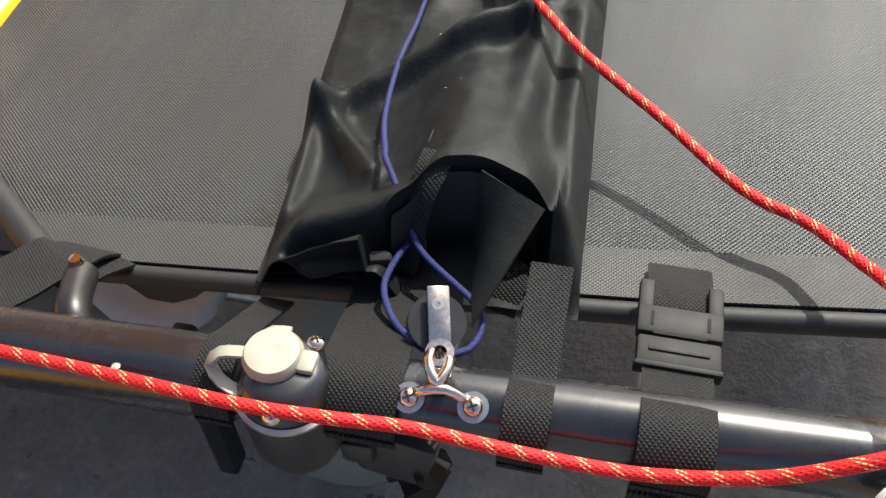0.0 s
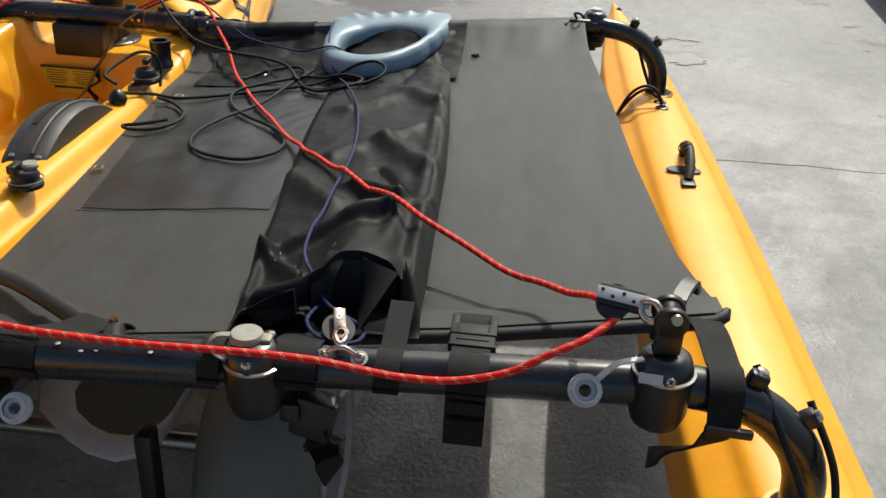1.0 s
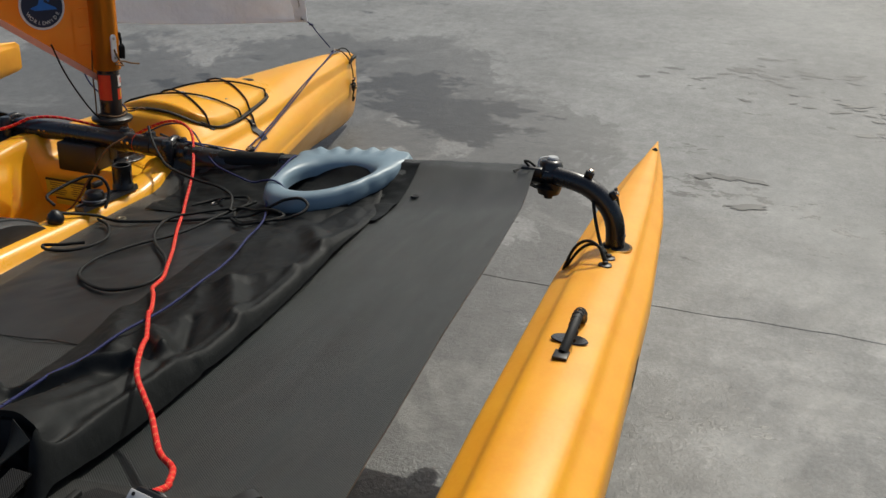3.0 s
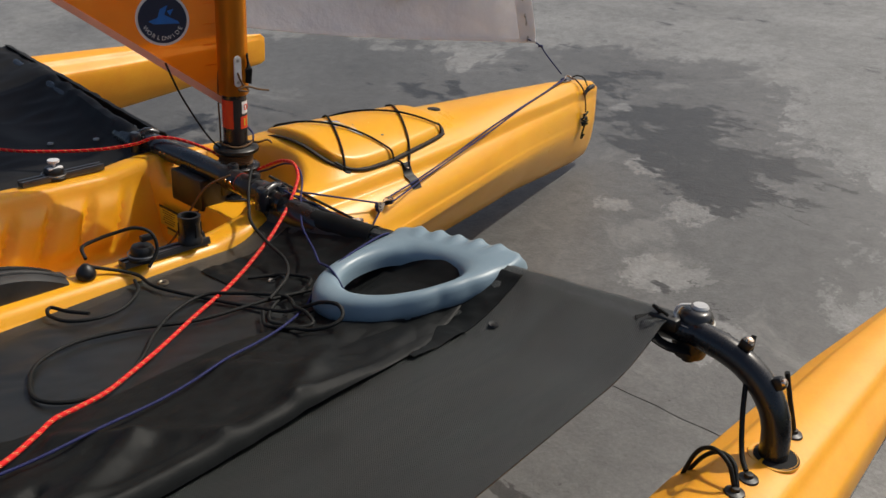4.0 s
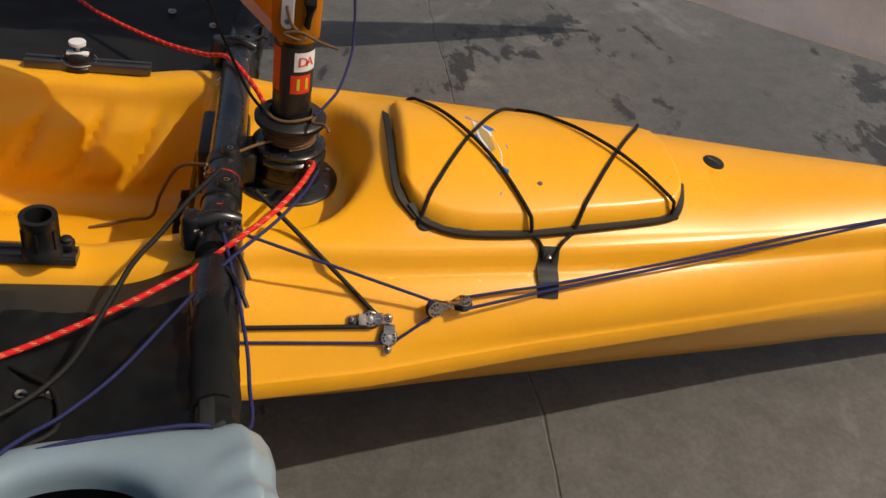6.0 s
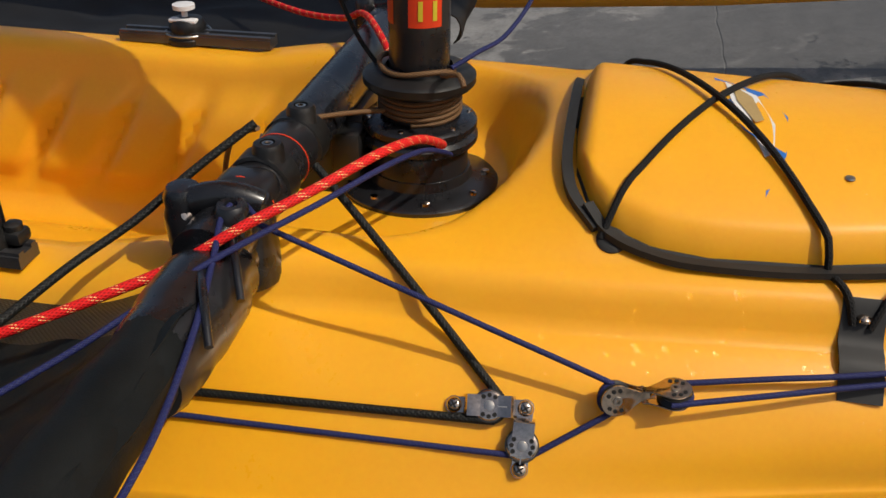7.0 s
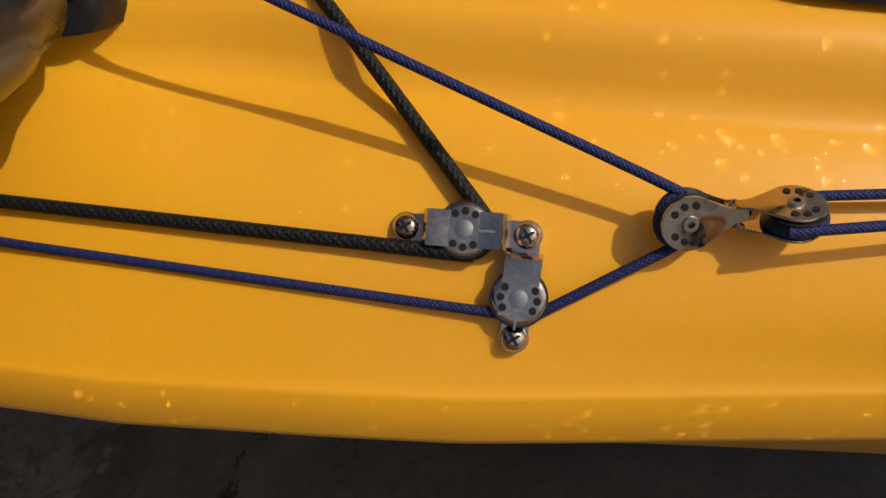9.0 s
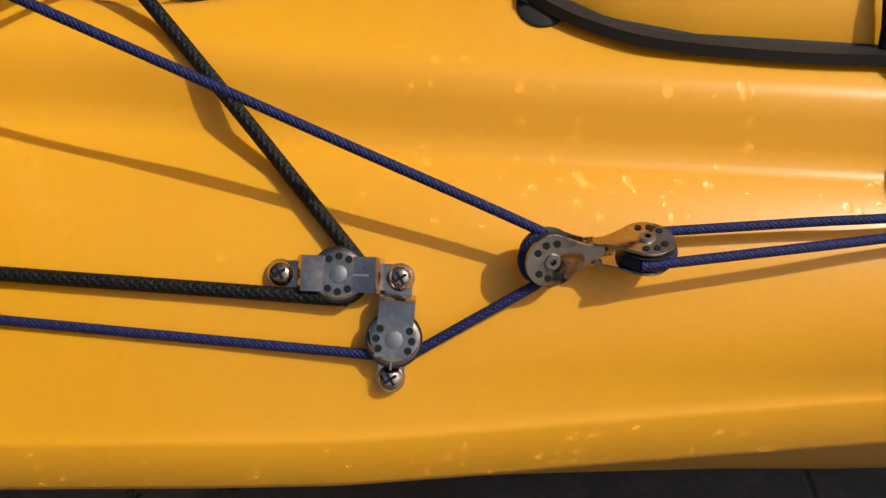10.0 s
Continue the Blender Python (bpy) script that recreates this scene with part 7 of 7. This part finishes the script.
def ring_mesh():
    n, bm, rows = 160, bmesh.new(), []
    prof = [(-0.012, -0.024), (-0.004, -0.020), (0.0, -0.012), (0.03, -0.003), (0.10, 0.004), (0.22, 0.0085), (0.38, 0.0105), (0.55, 0.0105), (0.74, 0.0085), (0.88, 0.004), (0.96, -0.003), (1.0, -0.012)]
    for k in range(n):
        t = -math.pi + 2 * math.pi * k / n
        ro = sum(OUT(t + d) for d in (-0.06, -0.03, 0, 0.03, 0.06)) / 5
        rh = sum(HOLE(t + d) for d in (-0.2, -0.1, 0, 0.1, 0.2)) / 5
        c, s = math.cos(t), math.sin(t)
        line = []
        front = smooth(-0.135, -0.10, RING_C[1] + s * ro) * (1 if s > 0 else 0)
        for f, h in prof:
            r = rh + (ro - rh) * f
            x, y = RING_C[0] + c * r, RING_C[1] + s * r
            z = ring_level(x, y) + h
            if front > 0 and f > 0.35:
                bump = sum(math.exp(-((x - (0.592 + 0.0425 * q)) / 0.0125) ** 2) for q in range(5))
                z += front * (0.009 * bump * smooth(0.5, 0.82, f)) + front * 0.010 * smooth(0.8, 1.0, f)
            line.append((x, y, z))
        x, y, z = line[-1]
        if front > 0.2:
            for d, e in ((0.010, -0.008), (0.016, -0.020), (0.014, -0.034), (0.006, -0.044)):
                line.append((x + c * 0.1 * d, y + d, z + e))
        else:
            for d, e in ((0.001, -0.006), (0.0, -0.012), (-0.003, -0.018), (-0.006, -0.022)):
                line.append((x + c * d, y + s * d, z + e))
        rows.append([bm.verts.new(v) for v in line])
    for k in range(n):
        a, b = rows[k], rows[(k + 1) % n]
        for q in range(len(a) - 1):
            bm.faces.new((a[q], a[q + 1], b[q + 1], b[q]))
    bmesh.ops.recalc_face_normals(bm, faces=bm.faces)
    bmesh.ops.solidify(bm, geom=bm.faces[:], thickness=0.004)
    return bm


ring = empty("plastic_ring", (*RING_C, 0.48), "blue-grey moulded plastic ring with finger bumps hooked over the front bar", "plastic ring")
part("ring_body", ring_mesh(), GREY_PLASTIC, ring, smooth=60)
for a0, a1 in ((-2.1, -0.95), (-0.85, 0.15)):
    rim_line = []
    for k in range(12):
        t = a0 + (a1 - a0) * k / 11
        r = OUT(t) - 0.016
        x, y = RING_C[0] + math.cos(t) * r, RING_C[1] + math.sin(t) * r
        rim_line.append((x, y, ring_level(x, y) - 0.030))
    part("pad", tube(rim_line, 0.014, 12, 0.01), RUBBER, ring, "black foam pad under the rim")

# ---- ropes over the trampoline ----


def lay(points, r, lift=0.0, passes=8):
    """Points (x, y, extra height) resting on the trampoline and the bag."""
    out = []
    for x, y, h in curve_points(points, 0.009):
        z = tramp_z(x, y) + 0.006
        l, q = ip(y, BAG_Y, BAG_L), ip(y, BAG_Y, BAG_R)
        if l < x < q and y > -1.33:
            z += max(0.0, *[bag_height(x + a, y + b) for a in (-0.006, 0, 0.006) for b in (-0.009, -0.004, 0, 0.004, 0.009)])
        out.append([x, y, z + r + h + lift])
    for _ in range(passes):
        for a, b, c in zip(out, out[1:], out[2:]):
            b[2] = 0.5 * b[2] + 0.25 * (a[2] + c[2])
    return [tuple(p) for p in out]


R = RED_R
red = [(0.417, -0.408, 0.002), (0.468, -0.505, 0), (0.535, -0.618, 0), (0.580, -0.70, 0), (0.625, -0.778, 0), (0.652, -0.840, 0.0), (0.675, -0.870, 0), (0.704, -0.912, 0.0), (0.744, -0.975, 0.0)]
red = lay(red, R, 0.001, 20)
over = [(0.792, -1.045, 0.502), (0.836, -1.115, 0.529), (0.877, -1.178, 0.541), (0.915, -1.216, 0.536), (0.948, -1.247, 0.532), (1.0, -1.305, 0.535), (1.034, -1.330, 0.537), (1.062, -1.378, 0.560)]
red += [(x, y, max(z, lay([(x, y, 0.0), (x, y + 0.001, 0.0)], R)[0][2])) for x, y, z in curve_points(over, 0.012)]
for _ in range(25):
    red = red[:1] + [(b[0], b[1], 0.5 * b[2] + 0.25 * (a[2] + c[2])) for a, b, c in zip(red, red[1:], red[2:])] + red[-1:]
red += [(1.080, -1.436, 0.592), (1.098, -1.450, 0.588)]
aft = [(1.100, -1.460, 0.586), (1.085, -1.478, 0.582), (1.066, -1.492, 0.575), (1.040, -1.5, 0.564), (1.004, -1.502, 0.541), (0.953, -1.503, 0.526), (0.905, -1.503, 0.524), (0.871, -1.504, 0.528), (0.830, -1.506, 0.535), (0.79, -1.512, 0.541), (0.74, -1.514, 0.542), (0.652, -1.506, 0.534), (0.58, -1.503, 0.533), (0.511, -1.50, 0.536), (0.42, -1.49, 0.545), (0.30, -1.47, 0.56), (0.1, -1.40, 0.60)]
rope("main_sheet", [(0.012, -0.038, 0.458), (0.03, -0.030, 0.468), (0.062, -0.030, 0.485), (0.110, -0.036, 0.507), (0.166, -0.051, 0.519), (0.220, -0.082, 0.514), (0.255, -0.119, 0.501), (0.282, -0.160, 0.480), (0.306, -0.198, 0.468), (0.334, -0.245, 0.455), (0.362, -0.305, 0.438), (0.388, -0.358, 0.428)] + red + aft, RED_R, RED_ROPE, "red braided sheet with yellow flecks across the trampoline and bar")
rope("port_sheet", [(MX - 0.012, MY - 0.034, 0.489), (-0.085, -0.104, 0.498), (-0.145, -0.135, 0.511), (-0.20, -0.165, 0.508), (-0.241, -0.200, 0.488), (-0.297, -0.270, 0.474), (-0.379, -0.364, 0.468), (-0.445, -0.43, 0.470), (-0.60, -0.55, 0.482), (-0.80, -0.68, 0.50), (-1.1, -0.86, 0.54)], RED_R, RED_ROPE, "red braided sheet leading off to the port side")

B = BLUE_R
blue = [(0.608, -0.385, 0.004), (0.648, -0.468, 0.0), (0.690, -0.60, 0.0), (0.712, -0.69, 0), (0.735, -0.84, 0), (0.741, -0.972, 0), (0.743, -1.10, 0.0), (0.745, -1.19, 0.0), (0.752, -1.255, 0.004), (0.768, -1.31, 0.006)]
loop = [(0.790, -1.345, 0.520), (0.806, -1.372, 0.514), (0.8465, -1.405, 0.513), (0.8540, -1.422, 0.514), (0.850, -1.440, 0.516), (0.836, -1.446, 0.516), (0.818, -1.440, 0.514), (0.801, -1.425, 0.512), (0.789, -1.400, 0.510), (0.792, -1.372, 0.508), (0.797, -1.362, 0.507)]
scoop_start = [(0.546, -0.114, 0.492), (0.551, -0.15, 0.504), (0.561, -0.22, 0.500), (0.572, -0.28, 0.493), (0.590, -0.345, 0.474)]
rope("blue_line", scoop_start + lay(blue, B, 0.003, 30) + loop, BLUE_R, BLUE_ROPE, "blue braided line looped through the hitch and over the bag")
rope("blue_line", [(0.236, -0.118, 0.496), (0.226, -0.134, 0.502), (0.242, -0.140, 0.500), (0.284, -0.130, 0.4905), (0.345, -0.116, 0.482), (0.42, -0.103, 0.475), (0.475, -0.098, 0.474), (0.515, -0.094, 0.478), (0.540, -0.097, 0.486), (0.546, -0.114, 0.492)], BLUE_R, BLUE_ROPE, "blue braided line from the clamp to the plastic ring")
rope("blue_line", [(0.014, -0.030, 0.452), (0.034, -0.022, 0.461), (0.066, -0.023, 0.478), (0.114, -0.030, 0.500), (0.171, -0.045, 0.512), (0.228, -0.078, 0.507), (0.285, -0.128, 0.492), (0.33, -0.165, 0.476), (0.37, -0.192, 0.466), (0.448, -0.233, 0.464), (0.51, -0.272, 0.470), (0.55, -0.295, 0.486), (0.585, -0.312, 0.497), (0.61, -0.318, 0.491), (0.632, -0.318, 0.468)], BLUE_R, BLUE_ROPE, "blue braided line beside the red sheet and over the plastic ring")

K = 0.0033
k1 = [(0.205, -0.565, 0.030), (0.25, -0.495, 0.008), (0.312, -0.487, 0), (0.435, -0.450, 0), (0.524, -0.423, 0.002), (0.60, -0.402, 0.006), (0.655, -0.394, 0.028), (0.695, -0.388, 0.032), (0.715, -0.402, 0.012), (0.70, -0.432, 0), (0.645, -0.452, 0), (0.58, -0.440, 0), (0.53, -0.385, 0.0), (0.53, -0.33, 0.004), (0.50, -0.285, 0.006), (0.44, -0.30, 0.002), (0.40, -0.35, 0.0)]
rope("black_line", lay(k1, K), K, BLACK_ROPE, "black braided line in loose loops on the trampoline")
k2 = [(0.545, -0.318, 0.006), (0.518, -0.406, 0.006), (0.488, -0.513, 0), (0.434, -0.609, 0), (0.411, -0.690, 0), (0.430, -0.758, 0), (0.485, -0.800, 0), (0.545, -0.814, 0), (0.588, -0.780, 0), (0.585, -0.719, 0), (0.541, -0.652, 0), (0.48, -0.594, 0), (0.43, -0.528, 0), (0.413, -0.461, 0.004), (0.452, -0.42, 0.008), (0.534, -0.371, 0.008), (0.60, -0.400, 0.012), (0.645, -0.412, 0.012), (0.672, -0.425, 0.004), (0.65, -0.458, 0.0), (0.60, -0.462, 0.0), (0.55, -0.43, 0.004)]
rope("black_line", lay(k2, K), K, BLACK_ROPE, "black braided line in a wide loop on the trampoline")
k3 = [(0.27, -0.505, 0.006), (0.308, -0.522, 0), (0.348, -0.575, 0), (0.352, -0.625, 0), (0.325, -0.664, 0), (0.282, -0.674, 0), (0.262, -0.66, 0.0), (0.30, -0.648, 0.004), (0.336, -0.628, 0.005)]
rope("black_line", lay(k3, K), K, BLACK_ROPE, "small black braided loop at the trampoline's inner edge")
rope("cleat_line", [(0.215, -0.566, 0.462), (0.190, -0.558, 0.474), (0.192, -0.53, 0.482), (0.206, -0.495, 0.492), (0.226, -0.470, 0.500), (0.247, -0.452, 0.492), (0.258, -0.448, 0.462), (0.262, -0.470, 0.432)], K, BLACK_ROPE, "black line over the turning cleat")
rope("clamp_line", [(0.150, -0.150, 0.527), (0.185, -0.185, 0.502), (0.225, -0.215, 0.478), (0.27, -0.243, 0.463), (0.35, -0.265, 0.453), (0.43, -0.287, 0.452), (0.49, -0.33, 0.452), (0.53, -0.40, 0.446)], K, BLACK_ROPE, "black braided line from the crossbar knuckle over the trampoline edge")

# ---- the port side trampoline ----


def port_sheet(u, v):
    x, y, z = tramp_sheet(u, v)
    return (-x, y, z + 0.010 + 0.014 * noise.noise((x * 6, y * 5, 8)) - 0.010 * abs(noise.noise((x * 13 + 4 * y, y * 9, 2))))


MATT_NYLON = surface("matt_black_nylon", (0.006, 0.006, 0.0065), (0.011, 0.011, 0.0115), 0.62, 0.08, 0, 14, 600, 0.4, 0.0012, spec=0.3)
pt = empty("trampoline", (-0.7, -0.75, 0.45), "black coated port trampoline between the crossbars", "trampoline")
part("sheet", grid(110, 110, port_sheet, 0.002), MATT_NYLON, pt)
part("front_sleeve", grid(60, 6, lambda u, v: (-(0.30 + 0.82 * u), -0.10 + 0.028 * math.sin(v * 2.4) + 0.004 * noise.noise((u * 18, v * 2, 3)), ip(u, (0, 1), (0.486, 0.556)) - 0.022 * (1 - math.cos(v * 2.4)) + 0.003 * noise.noise((u * 24, v * 2, 7))), 0.0015), MATT_NYLON, pt, "sleeve gathered round the bar")
for x, y in ((0.42, -0.20), (0.50, -0.28), (0.8, -0.3)):
    part("eyelet", lathe([(0.003, 0), (0.008, 0), (0.007, 0.003), (0.003, 0.002)], (-x, y, tramp_z(x, y) + 0.016), seg=14), DULL_STEEL, pt)
make_bar("rear_crossbar", -1.48, -1.465, 0.476, 0.516, -1, "black tubular crossbar at the port stern quarter")
thing("rear_crossbar_centre", tube([(-0.3, -1.48, 0.478), (0.3, -1.48, 0.478)], 0.024, 18, 0.1), BLACK_TUBE, (0, -1.48, 0.478), "black rear crossbar centre tube across the hull", "crossbar")

# ---- cart under the hull ----
cart = empty("kayak_cart", (0.60, -1.12, -0.13), "two-wheeled cart with fat grey-green tyres under the hull", "cart")
AXLE_Z = 0.078


def make_wheel(x0):
    w = part("tyre", lathe([(0.105, -0.085), (0.150, -0.088), (0.182, -0.068), (0.198, -0.03), (0.201, 0.0), (0.198, 0.03), (0.182, 0.068), (0.150, 0.088), (0.105, 0.085)], axis="X", at=(x0, -1.12, AXLE_Z), seg=48), TYRE, cart, "fat grey-green balloon tyre")
    s = 1 if x0 > 0 else -1
    rim = part("rim", merge(lathe([(0.105, s * 0.060), (0.112, s * 0.090), (0.104, s * 0.094), (0.096, s * 0.086), (0.092, s * 0.050), (0.03, s * 0.045), (0.026, s * 0.07), (0, s * 0.07)], axis="X", at=(x0, -1.12, AXLE_Z), seg=40)), RIM, w, "grey spoked rim")
    for k in range(6):
        a = k * math.pi / 3 + 0.2
        part("spoke", block((0.012, 0.014, 0.072), bevel=0.003, m=Matrix.Translation((x0 + s * 0.062, -1.12, AXLE_Z)) @ Matrix.Rotation(a, 4, "X") @ Matrix.Translation((0, 0, 0.062))), RIM, rim)
        part("recess", block((0.004, 0.045, 0.045), bevel=0.004, m=Matrix.Translation((x0 + s * 0.048, -1.12, AXLE_Z)) @ Matrix.Rotation(a + math.pi / 6, 4, "X") @ Matrix.Translation((0, 0, 0.066))), HOLE_SHADE, rim)
    part("hub", merge(lathe([(0, s * 0.066), (0.02, s * 0.066), (0.018, s * 0.088), (0, s * 0.09)], axis="X", at=(x0, -1.12, AXLE_Z), seg=20), block((0.02, 0.05, 0.02), (x0 + s * 0.085, -1.12, AXLE_Z), 0.004)), BLACK_PLASTIC, rim, "black hub and pin")


for x0 in (0.672, -0.672):
    make_wheel(x0)
part("axle", tube([(-0.56, -1.12, AXLE_Z), (0.56, -1.12, AXLE_Z)], 0.014, 16, 0.2), DULL_STEEL, cart, "steel axle")
for s in (1, -1):
    part("upright", tube([(s * 0.14, -1.12, AXLE_Z), (s * 0.15, -1.12, 0.11), (s * 0.26, -1.12, 0.16), (s * 0.30, -1.12, 0.215)], 0.013, 12, 0.02), DULL_STEEL, cart)
    part("pad", block((0.10, 0.14, 0.02), bevel=0.008, m=Matrix.Translation((s * 0.215, -1.12, 0.138)) @ Matrix.Rotation(-s * 0.6, 4, "Y")), RUBBER, cart, "black foam pad")
    part("strut", block((0.024, 0.03, 0.26), (s * 0.545, -1.30, 0.12), 0.005), BLACK_PLASTIC, cart, "black strut")

RIM_OUT = [(0.28, -1.02), (0.29, -1.11), (0.316, -1.165), (0.376, -1.216), (0.421, -1.241), (0.468, -1.251), (0.502, -1.236), (0.522, -1.208), (0.525, -1.17), (0.521, -1.11), (0.522, -1.02)]
RIM_IN = [(0.34, -1.02), (0.345, -1.11), (0.371, -1.158), (0.407, -1.187), (0.440, -1.201), (0.470, -1.201), (0.491, -1.189), (0.505, -1.165), (0.510, -1.14), (0.513, -1.10), (0.516, -1.02)]


def rim_band(u, v):
    k = u * (len(RIM_OUT) - 1)
    i = min(int(k), len(RIM_OUT) - 2)
    (ax, ay), (bx, by) = (tuple(p[i][c] + (p[i + 1][c] - p[i][c]) * (k - i) for c in (0, 1)) for p in (RIM_OUT, RIM_IN))
    return (ax + (bx - ax) * v, ay + (by - ay) * v, 0.150 + 0.006 * math.sin(math.pi * v))


# unidentified crescent below the bar; white stands in for sunlight missing on it
crescent = part("crescent", grid(60, 6, rim_band, 0.012), WHITE, cart, "pale curved crescent, coloured white to look sunlit")
part("crescent_floor", outline(RIM_IN, 0.138, 0.146), TYRE, crescent, "dark grey grained floor inside the crescent")
part("crescent_post", tube([(0.44, -1.12, AXLE_Z), (0.44, -1.10, 0.14)], 0.016, 12, 0.02), BLACK_PLASTIC, crescent)

# ---- water drops ----
WATER = bpy.data.materials.new("water_drop")
wnod, wlin, wp = nodes(WATER)
wp.inputs["Base Color"].default_value = (1, 1, 1, 1)
wp.inputs["Roughness"].default_value = 0.02
wp.inputs["IOR"].default_value = 1.33
wp.inputs["Transmission Weight"].default_value = 1.0


def drops(name, spots, label):
    """Many small flattened beads of water on a surface: (place, normal, radius, stretch)."""
    verts, faces = [], []
    for p, nrm, r, st in spots:
        m = basis(p, nrm, (-0.2, 1, 0))
        k = len(verts)
        seg = 12
        for ring_r, h in ((1.0, -0.05), (0.90, 0.24), (0.58, 0.42)):
            for q in range(seg):
                a = 2 * math.pi * q / seg
                edge = 1 + 0.16 * math.sin(2 * a + 900 * r) + 0.09 * math.sin(3 * a + 40 * p[1])
                verts.append(m @ Vector((ring_r * edge * r * math.cos(a), ring_r * edge * r * math.sin(a) * st, h * r)))
        verts.append(m @ Vector((0, 0, 0.49 * r)))
        for j in range(2):
            for q in range(seg):
                faces.append((k + j * seg + q, k + j * seg + (q + 1) % seg, k + (j + 1) * seg + (q + 1) % seg, k + (j + 1) * seg + q))
        for q in range(seg):
            faces.append((k + 2 * seg + q, k + 2 * seg + (q + 1) % seg, k + 3 * seg))
    me = bpy.data.meshes.new(name)
    me.from_pydata([tuple(v) for v in verts], [], faces)
    for f in me.polygons:
        f.use_smooth = True
    me.materials.append(WATER)
    ob = new(name, me)
    ob.matrix_world = BOAT
    ob.visible_shadow = False
    return tagged(ob, label, "water", kind="stuff")


rnd = random.Random(21)
spots = []


def bead(x, y, r, st=1.0):
    spots.append((Vector((x, y, hull_top(x, y))), hull_normal(x, y, 0.003), r, st))


for _ in range(110):
    y = rnd.uniform(-0.12, 0.55)
    bead(rnd.uniform(0.70, 0.98) * ip(y, EDGE_Y, EDGE_X), y, rnd.choice((0.0005, 0.0007, 0.0010, 0.0014)), rnd.uniform(0.9, 1.5))
# a row of beads along the lower edge
for _ in range(150):
    y = rnd.uniform(-0.12, 0.45)
    low, e, ze = rnd.random() ** 1.5, ip(y, EDGE_Y, EDGE_X), ip(y, YS, ZBEAM) + ip(y, EDGE_Y, EDGE_LIFT)
    spots.append((Vector((e * (0.997 + 0.003 * low) + 0.0007, y, ze + 0.004 + 0.024 * low)), (1, 0.2, 0.25), rnd.choice((0.0006, 0.0008, 0.0010, 0.0013, 0.0018)), rnd.uniform(0.9, 1.4)))
# larger runs below the moulded step
for x, y, r, st in ((0.208, 0.144, 0.0030, 1.5), (0.2075, 0.166, 0.0034, 1.7), (0.2205, 0.145, 0.0027, 1.2), (0.205, 0.201, 0.0034, 1.3), (0.2235, 0.155, 0.0024, 1.2), (0.2195, 0.186, 0.0026, 1.5),
                    (0.2335, 0.085, 0.0022, 1.2), (0.213, 0.152, 0.0020, 1.0), (0.214, 0.160, 0.0017, 1.0), (0.212, 0.169, 0.0015, 1.0), (0.2035, 0.118, 0.0022, 1.1), (0.228, 0.120, 0.0014, 1.0)):
    bead(x, y, r * 0.72, st)
for _ in range(80):
    y = rnd.uniform(0.06, 0.5)
    x = ip(y, YS, BEAM) * rnd.uniform(0.585, 0.72)
    bead(x, y, rnd.choice((0.0006, 0.0008, 0.001, 0.0014, 0.0019, 0.0023)), rnd.uniform(0.9, 1.7))
for _ in range(140):
    y = rnd.uniform(0.45, 0.95)
    bead(ip(y, YS, BEAM) * rnd.uniform(0.66, 0.82), y, rnd.choice((0.0008, 0.001, 0.0014, 0.0018)), rnd.uniform(0.9, 1.5))
for _ in range(60):
    x, y = rnd.uniform(-0.08, 0.13), rnd.uniform(0.12, 0.48)
    spots.append((Vector((x, y, deck_z(x, y) + 0.019)), hull_normal(x, y), rnd.choice((0.0008, 0.001, 0.0014)), 1.0))
for _ in range(50):
    y = rnd.uniform(0.0, 0.5)
    x = rnd.uniform(0.165, 0.18) - 0.06 * max(0, y - 0.2)
    bead(x, y, rnd.choice((0.0005, 0.0007, 0.0009)))
drops("water_drops", spots, "small clear water drops on the yellow hull")
spots = []
for _ in range(90):
    x, y = rnd.gauss(0.74, 0.03), rnd.choice((rnd.gauss(-0.62, 0.10), rnd.gauss(-1.2, 0.05)))
    if 0.64 < x < 0.84 and y > -1.3:
        spots.append((Vector((x, y, tramp_z(x, y) + 0.0045 + max(0, bag_height(x, y)))), (0, 0, 1), rnd.choice((0.0006, 0.0009, 0.0012, 0.0018)), rnd.uniform(1, 1.8)))
drops("water_drops", spots, "beads of water on the black nylon bag")
